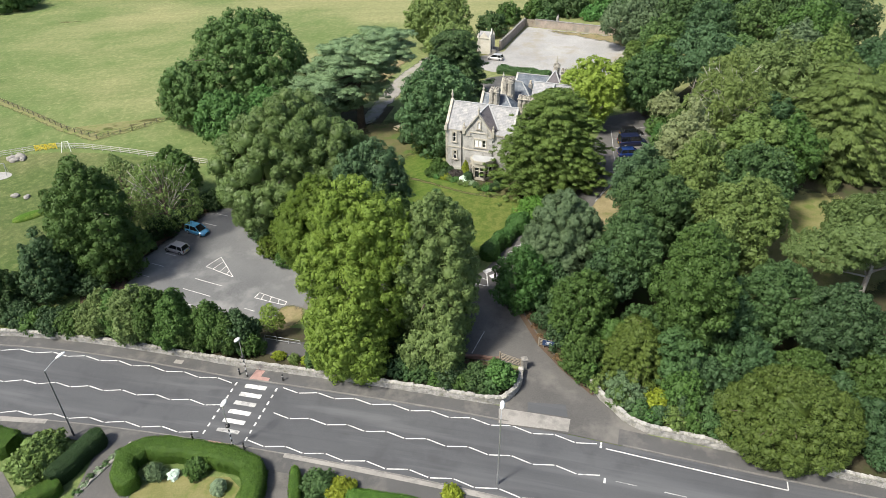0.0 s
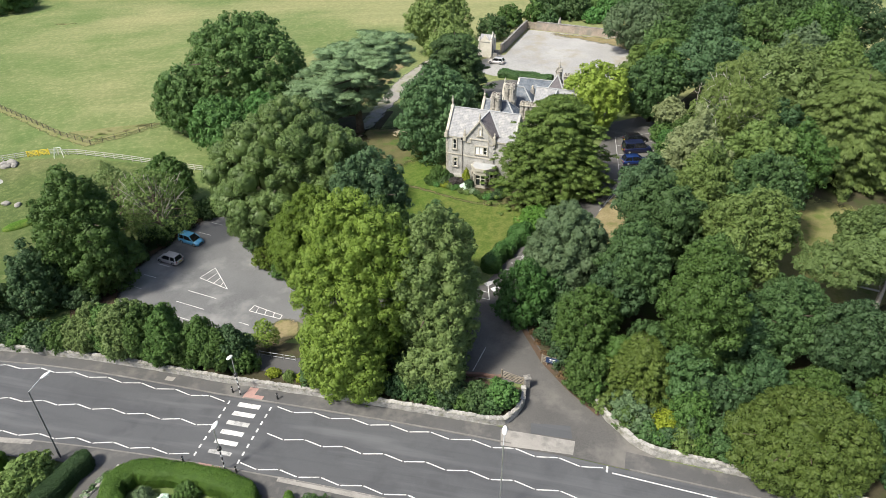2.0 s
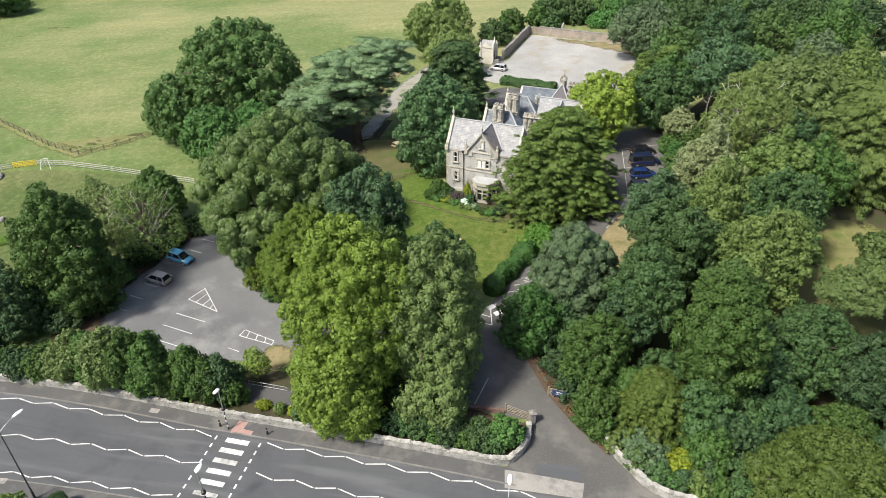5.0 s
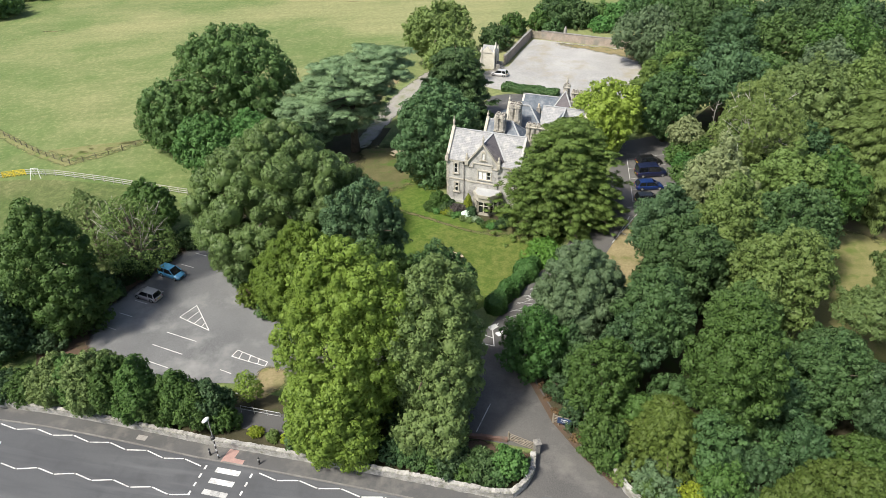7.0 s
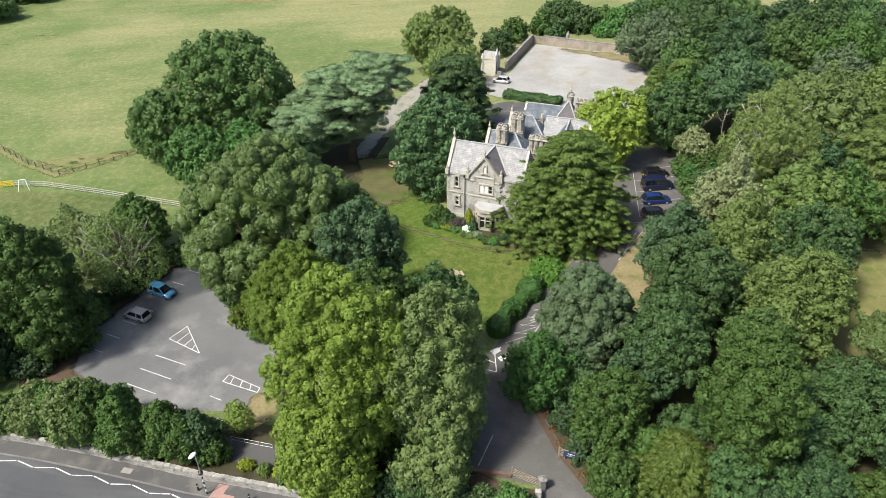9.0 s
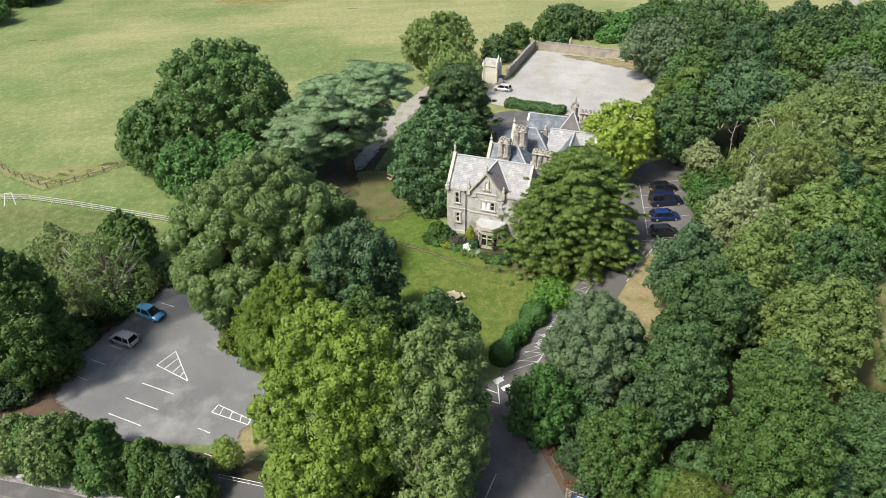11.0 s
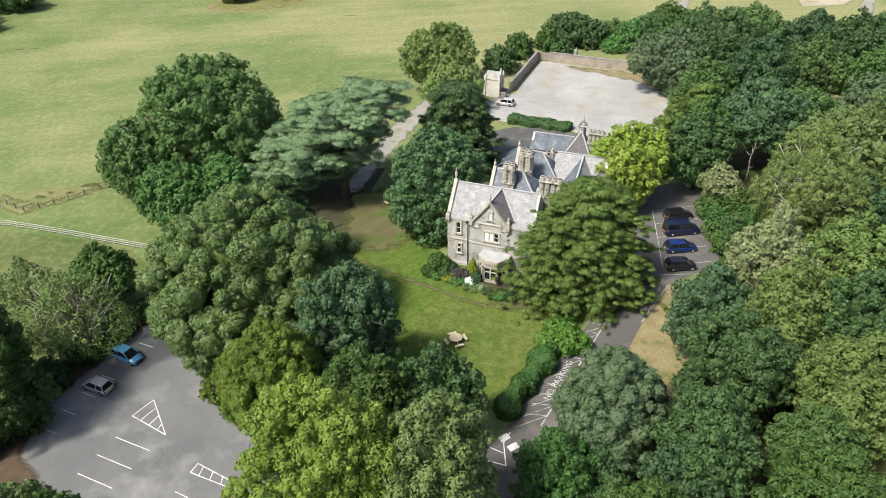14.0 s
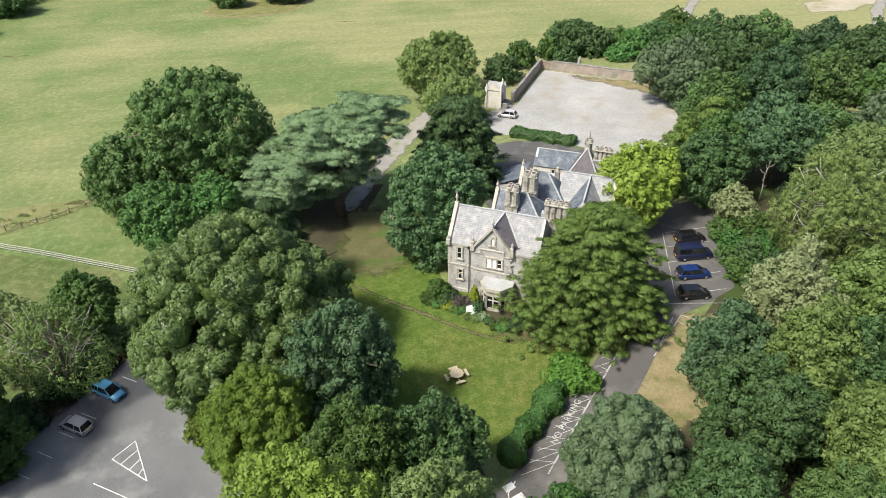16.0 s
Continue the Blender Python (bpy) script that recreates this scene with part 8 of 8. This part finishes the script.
def picnic_table(x, y, turn, label):
    root = thing("picnic_table", parked(x, y, turn, 0.03), label, "picnic table", "picnic tables")
    bm = bmesh.new()
    tube(bm, [(0, 0, 0.70), (0, 0, 0.76)], [0.82, 0.82], 8)
    part("tabletop", bm, PALETIMBER, root)
    bm = bmesh.new()
    box(bm, -1.2, 1.2, -0.05, 0.05, 0.33, 0.42)
    box(bm, -0.05, 0.05, -1.2, 1.2, 0.34, 0.41)
    part("cross_beam", bm, PALETIMBER, root)
    for k in range(4):
        a = k * math.pi / 2
        c, s = math.cos(a), math.sin(a)
        bm = bmesh.new()
        q = [bm.verts.new((c * r - s * t, s * r + c * t, z)) for z in (0.42, 0.47) for r, t in ((1.02, -0.5), (1.36, -0.58), (1.36, 0.58), (1.02, 0.5))]
        for f in ((3, 2, 1, 0), (4, 5, 6, 7), (0, 1, 5, 4), (1, 2, 6, 5), (2, 3, 7, 6), (3, 0, 4, 7)):
            bm.faces.new([q[i] for i in f])
        part("seat", bm, PALETIMBER, root)
        bm = bmesh.new()
        bar3(bm, (c * 0.5, s * 0.5, 0.72), (c * 0.85, s * 0.85, 0), 0.08, 0.08)
        part("leg", bm, PALETIMBER, root)


picnic_table(1.5, 91.4, 20, "round pale timber picnic table with four benches on the lawn")
picnic_table(-8.2, 127.6, 40, "round pale timber picnic table in the shade of the cedar")

# ---- fences and the play area ----


def rail_fence(points, height, label, material, rails=3, gap=2.0, name="fence", posts=0.1, pales=0.0, bar=(0.05, 0.1)):
    x0, y0 = points[0]
    g0 = ground_z(x0, y0)
    root = thing(name, pose(x0, y0, g0), label, "fence")
    pts = []
    for (ax, ay), (bx, by) in zip(points, points[1:]):
        n = max(1, round(math.hypot(bx - ax, by - ay) / gap))
        pts += [(ax + (bx - ax) * i / n, ay + (by - ay) * i / n) for i in range(n)]
    pts.append(points[-1])
    pts = [Vector((x - x0, y - y0, ground_z(x, y) - g0)) for x, y in pts]
    post_bm = bmesh.new()
    box(post_bm, -posts / 2, posts / 2, -posts / 2, posts / 2, -0.1, height + 0.05)
    post_mesh = finish("post", post_bm, material)
    for p in pts:
        part("post", post_mesh, None, root).location = p
    for a, b in zip(pts, pts[1:]):
        for k in range(rails):
            z = height * (0.3 + 0.68 * k / max(1, rails - 1))
            bm = bmesh.new()
            bar3(bm, a + Vector((0, 0, z)), b + Vector((0, 0, z)), *bar)
            part("rail", bm, material, root)
        if pales:
            n = int((b - a).length / pales)
            bm = bmesh.new()
            for i in range(n):
                p = a.lerp(b, (i + 0.5) / n)
                box(bm, p.x - 0.03, p.x + 0.03, p.y - 0.02, p.y + 0.02, p.z + 0.05, p.z + height)
            part("pales", bm, material, root)
    return root


rail_fence([(-110, 119), (-98, 121), (-87.5, 123.2), (-81, 124.8)], 1.15, "silvered timber rail fence round the play area", FENCEGREY)
rail_fence([(-77, 125.4), (-71, 124.5), (-60.8, 121.5), (-51, 118.3), (-44, 116)], 1.15, "silvered timber rail fence round the play area", FENCEGREY)
rail_fence([(-81, 124.8), (-77, 125.4)], 1.2, "bright yellow painted gate in the play area fence", YELLOWPAINT, 4, 2.0, "gate", 0.12, 0.25)
rail_fence([(-118, 166), (-105, 155.4), (-91.3, 144.5), (-78.7, 134), (-70.2, 128.7), (-64.2, 132.2), (-58.3, 137.6), (-52, 143)], 1.1, "dark wire and post fence along the field", DARKTIMBER, 3, 2.6, posts=0.1, bar=(0.03, 0.03))
frame_a = thing("metal_frame", parked(-74.3, 124.1, 10, 0.0), "white metal play frame beside the fence", "play frame")
for x in (-0.9, 0.9):
    for y in (-0.8, 0.8):
        bm = bmesh.new()
        tube(bm, [(x, y, 0), (x * 0.6, 0, 1.9)], [0.05, 0.05], 8)
        part("leg", bm, WHITEPAINT, frame_a)
bm = bmesh.new()
tube(bm, [(-0.6, 0, 1.9), (0.6, 0, 1.9)], [0.05, 0.05], 8)
part("crossbar", bm, WHITEPAINT, frame_a)


def rock(x, y, r, seed, label):
    rng = np.random.default_rng(seed)
    bm = bmesh.new()
    bmesh.ops.create_icosphere(bm, subdivisions=3, radius=1)
    for v in bm.verts:
        k = 1 + 0.25 * noise.noise(v.co * 1.6 + Vector((seed, 0, 0))) + 0.1 * noise.noise(v.co * 4)
        v.co = Vector((v.co.x * r * 1.2, v.co.y * r * 0.85, v.co.z * r * 0.62)) * k
    ob = tagged(new("boulder", finish("boulder", bm, CONCRETE, True)), label, "boulder", "boulders of the play area")
    ob.matrix_basis = pose(x, y, ground_z(x, y) + r * 0.3, 0, 0, rng.random() * 360)


rock(-75.8, 106.6, 0.65, 1, "pale rounded boulder on the grass")
rock(-73.4, 106.0, 0.6, 2, "pale rounded boulder on the grass")
for i, (dx, dy, r) in enumerate(((-0.8, 0, 0.9), (0.6, 0.5, 1.0), (1.6, -0.4, 0.7), (0.2, -0.9, 0.8))):
    rock(-83.4 + dx, 121.6 + dy, r, 3 + i, "pile of pale and rusty boulders beside the fence")
mound = bmesh.new()
bmesh.ops.create_uvsphere(mound, u_segments=24, v_segments=10, radius=1)
for v in mound.verts:
    v.co = Vector((v.co.x * 3.0, v.co.y * 1.3, v.co.z * 0.7))
mo = tagged(new("turf_mound", finish("turf_mound", mound, LAWN, True)), "smooth green mound covered in artificial turf", "mound")
mo.matrix_basis = pose(-69.6, 99.6, ground_z(-69.6, 99.6) + 0.02, 0, 0, 38)
draped("safety_surface", rounded([(-88, 113.5), (-82.5, 112.6), (-80.2, 114.4), (-82, 116.4), (-88, 116.4)]), YARD, 0.05, "pale worn surface below a swing", "play surface")
swing = thing("swing_frame", parked(-83.2, 115.0, 20, 0.0), "green metal swing frame in the play area", "swing")
for x in (-1.4, 1.4):
    for y in (-0.9, 0.9):
        bm = bmesh.new()
        tube(bm, [(x, y, 0), (x, 0, 2.3)], [0.05, 0.05], 8)
        part("leg", bm, GALV, swing)
bm = bmesh.new()
tube(bm, [(-1.4, 0, 2.3), (1.4, 0, 2.3)], [0.05, 0.05], 8)
part("crossbar", bm, GALV, swing)

# ---- the white chapel-like porch in the yard ----
porch = thing("garden_porch", pose(11.6, 171.4, ground_z(11.6, 171.4), 0, 0, -22), "cream limewashed Gothic porch with steps in the yard", "porch")


def pbox(name, x0, x1, y0, y1, z0, z1, mat, label=""):
    bm = bmesh.new()
    box(bm, x0, x1, y0, y1, z0, z1, 0.04)
    return part(name, bm, mat, porch, label)


pbox("wall", -1.6, 1.35, -1.5, 1.5, 0, 3.9, RENDERWHITE)
pbox("pier", 1.3, 1.75, -1.75, -1.15, 0, 4.4, RENDERWHITE)
pbox("pier", 1.3, 1.75, 1.15, 1.75, 0, 4.4, RENDERWHITE)
pbox("pier", -1.85, -1.4, -1.75, -1.2, 0, 4.4, RENDERWHITE)
bm = bmesh.new()
pts = [(-0.62, 0.3), (-0.62, 2.3), (-0.4, 2.85), (0, 3.3), (0.4, 2.85), (0.62, 2.3), (0.62, 0.3)]
a = [bm.verts.new((1.37, y, z)) for y, z in pts]
b = [bm.verts.new((1.33, y, z)) for y, z in pts]
bm.faces.new(a)
bm.faces.new(b[::-1])
for i in range(7):
    j = (i + 1) % 7
    bm.faces.new((a[j], a[i], b[i], b[j]))
bmesh.ops.recalc_face_normals(bm, faces=bm.faces[:])
part("doorway", bm, GLASS, porch, "dark pointed doorway")
for face_x, axis_y in ((1.3, True), (0, False)):
    bm = bmesh.new()
    if axis_y:
        tri = [(1.2, -1.5, 3.9), (1.2, 1.5, 3.9), (1.2, 0, 5.6), (1.5, -1.5, 3.9), (1.5, 1.5, 3.9), (1.5, 0, 5.6)]
    else:
        tri = [(-1.5, -1.65, 3.9), (1.3, -1.65, 3.9), (-0.1, -1.65, 5.5), (-1.5, -1.35, 3.9), (1.3, -1.35, 3.9), (-0.1, -1.35, 5.5)]
    q = [bm.verts.new(p) for p in tri]
    for f in ((0, 1, 2), (5, 4, 3), (0, 3, 4, 1), (1, 4, 5, 2), (2, 5, 3, 0)):
        bm.faces.new([q[i] for i in f])
    bmesh.ops.recalc_face_normals(bm, faces=bm.faces[:])
    part("gable", bm, RENDERWHITE, porch)
bm = bmesh.new()
slab(bm, [(-1.6, -1.5, 3.95), (1.3, -1.5, 3.95), (1.3, 0, 5.3), (-1.6, 0, 5.3)], 0.1)
slab(bm, [(-1.6, 1.5, 3.95), (1.3, 1.5, 3.95), (1.3, 0, 5.3), (-1.6, 0, 5.3)], 0.1)
part("roof", bm, SLATE, porch, "small slate roof")
for x, y in ((1.5, -1.45), (1.5, 1.45), (-1.6, -1.45), (1.4, 0)):
    bm = bmesh.new()
    z = 4.4 if y else 5.5
    tube(bm, [(x, y, z), (x, y, z + 0.35), (x, y, z + 0.75)], [0.2, 0.16, 0.02], 6)
    part("pinnacle", bm, RENDERWHITE, porch)
for i in range(4):
    bm = bmesh.new()
    r = 1.3 + 0.35 * i
    ring = [(1.4 + r * math.cos(k * math.pi / 12 - math.pi / 2), r * math.sin(k * math.pi / 12 - math.pi / 2)) for k in range(13)]
    prism(bm, ring, 0, 0.72 - 0.18 * i)
    part("step", bm, DARKSTONE, porch, "curved stone step")
for y in (-1.2, 1.2):
    pbox("parapet", 1.5, 3.0, y - 0.14, y + 0.14, 0, 1.3, DARKSTONE, "low stone parapet")
# timber gate in the yard's corner
gate = field_gate(23.6, 194.4, -24, 3.4, "brown close-boarded timber gates in the yard wall", 2.0, 4, TIMBER)
for i in range(14):
    bm = bmesh.new()
    box(bm, 0.14 + i * 0.225, 0.34 + i * 0.225, -0.07, -0.03, 0.05, 2.0 + 0.1 * math.sin(i * 1.3))
    part("board", bm, TIMBER, gate)
bm = bmesh.new()
for i in range(6):
    bars([(19.6 + i * 0.95, 178.6 + i * 2.15), (22.6 + i * 0.95, 177.4 + i * 2.15)], False, 0.12, 0.085)
marking("bay_lines", bm, "faint white bay lines in the yard", WORNPAINT)
statue = bmesh.new()
tube(statue, [(0, 0, 0), (0, 0, 0.4), (0, 0, 0.45), (0.05, 0, 1.2), (0.1, 0, 1.9), (0.12, 0, 2.1), (0.12, 0, 2.4)], [0.5, 0.5, 0.4, 0.42, 0.35, 0.16, 0.12], 10)
st = tagged(new("garden_urn", finish("garden_urn", statue, CONCRETE, True)), "pale stone garden ornament on the yard wall", "ornament")
st.matrix_basis = pose(32.6, 192.0, ground_z(32.6, 192) + 1.2)
# ring of rough grass round the oaks in the field
RING = [(-82, 275), (-77, 268), (-70.3, 265), (-62, 264), (-55.4, 265.2), (-49.5, 270), (-46, 276.5), (-44.4, 287), (-50, 296), (-66, 298), (-80, 290)]
draped("rough_ring", rounded(RING), DRY, 0.06, "pale worn edge round a patch of rough grass", "grass", cell=4)
draped("rough_ring", rounded([(-63.5 + (x + 63.5) * 0.9, 281 + (y - 281) * 0.86) for x, y in RING]), GARDENTURF, 0.075, "rough dark grass under the oaks in the field", "grass", cell=4)
patch("field_path", [(66.4, 228), (69.6, 228), (76, 244), (83.6, 260), (95, 284), (91, 284), (79.8, 260), (72, 244)], TRACK, 0.06, "pale trodden path across the field", "path", soft=0.5)
patch("field_path", [(117.5, 222), (121.0, 222), (131, 240), (142.5, 257), (139, 258), (127, 241)], TRACK, 0.06, "pale trodden path to the hard standing", "path", soft=0.5)
patch("hard_standing", ragged([(109, 240), (123, 239.5), (129, 247), (150, 245), (158, 256), (126, 258), (112, 252)], 0.5, 2.0, 12), SANDY, 0.05, "pale sandy hard standing at the field's edge", "hard standing", soft=1.0)
patch("worn_patch", rounded([(-128, 230.6), (-123, 229.2), (-117.5, 230.4), (-119, 231.4), (-122, 231.0), (-126, 232.2)]), DRY, 0.05, "bare worn patch in the field", "soil", soft=1.0)
patch("worn_patch", rounded([(-134, 222), (-129, 221.2), (-127, 221.8), (-131, 222.8)]), DRY, 0.05, "bare worn patch in the field", "soil", soft=1.0)
patch("worn_patch", rounded([(-34, 252), (-27, 251), (-25, 252), (-30, 253.4)]), DRY, 0.05, "bare worn patch in the field", "soil", soft=1.0)
draped("leaf_litter_strip", [(9.7, 72.4), (9.5, 67), (11.2, 61.3), (13.4, 57.2), (16.2, 53.4), (16.6, 53.6), (14.0, 57.6), (11.8, 61.7), (10.1, 67), (10.4, 72.5)], LITTER, 0.075, "strip of brown fallen leaves along the drive", "leaf litter")
# leaf litter along the drive's edge
for i, (x, y, r) in enumerate(((10.9, 66.2, 0.5), (11.2, 64.5, 0.5), (11.8, 62.6, 0.5), (13.4, 58.9, 0.6), (14.4, 57.2, 0.5), (15.3, 55.6, 0.5))):
    bush(x, y, 0.18, r, "drift of brown fallen leaves along the drive", BROWNLEAF, 400 + i, "leaf_litter", spray=(0.14, 0.1), core=0.5)

# ---- coping stones of the road walls ----
COPESTONE = surface("rough_coping_stone", (0.22, 0.214, 0.20), (0.46, 0.447, 0.422), 3.5, 12.0, 0.92, relief=0.6, stain=(0.17, 0.172, 0.135), stain_scale=1.6)
cope_nodes = COPESTONE.node_tree
own = cope_nodes.nodes.new("ShaderNodeObjectInfo")
tone = cope_nodes.nodes.new("ShaderNodeHueSaturation")
span = cope_nodes.nodes.new("ShaderNodeMapRange")
span.inputs["To Min"].default_value, span.inputs["To Max"].default_value = 0.72, 1.22
bsdf = cope_nodes.nodes["Principled BSDF"]
base = bsdf.inputs["Base Color"].links[0].from_socket
link(cope_nodes, own.outputs["Random"], span.inputs["Value"])
link(cope_nodes, span.outputs[0], tone.inputs["Value"])
link(cope_nodes, base, tone.inputs["Color"])
link(cope_nodes, tone.outputs["Color"], bsdf.inputs["Base Color"])
stone_rng = random.Random(77)
STONES = []
for i in range(7):
    bm = bmesh.new()
    ln, wd, ht = stone_rng.uniform(0.34, 0.56), stone_rng.uniform(0.46, 0.60), stone_rng.uniform(0.05, 0.17)
    corners = box(bm, -ln / 2, ln / 2, -wd / 2, wd / 2, -0.05, ht)
    for v in corners:
        v.co += Vector((stone_rng.uniform(-0.05, 0.05), stone_rng.uniform(-0.06, 0.06), stone_rng.uniform(-0.05, 0.05) if v.co.z > 0 else 0))
    bmesh.ops.bevel(bm, geom=bm.edges[:], offset=0.03, segments=1, affect="EDGES")
    STONES.append((finish("coping_stone", bm, COPESTONE), ln))


def lay_coping(wall, run, x0, x1, top):
    """Loose-jointed stones along the top of a wall."""
    due = 0.0
    for (ax, ay), (bx, by) in zip(run, run[1:]):
        d = math.hypot(bx - ax, by - ay)
        while due <= d:
            k = due / d
            x, y = ax + (bx - ax) * k, ay + (by - ay) * k
            me, ln = STONES[stone_rng.randrange(7)]
            if x0 < x < x1:
                ob = part("coping_stone", me, None, wall)
                ob.matrix_basis = pose(x, y, ground_z(x, y) + top, stone_rng.uniform(-4, 4), stone_rng.uniform(-4, 4), math.degrees(math.atan2(by - ay, bx - ax)) + stone_rng.uniform(-16, 16))
            due += ln * 0.5 + 0.17 + stone_rng.uniform(-0.04, 0.05)
        due -= d


lay_coping(ROAD_WALL, ROAD_RUN, -66, 9.5, 0.95)
lay_coping(ENTRY_WALL, ENTRY_RUN, 10, 52, 0.95)
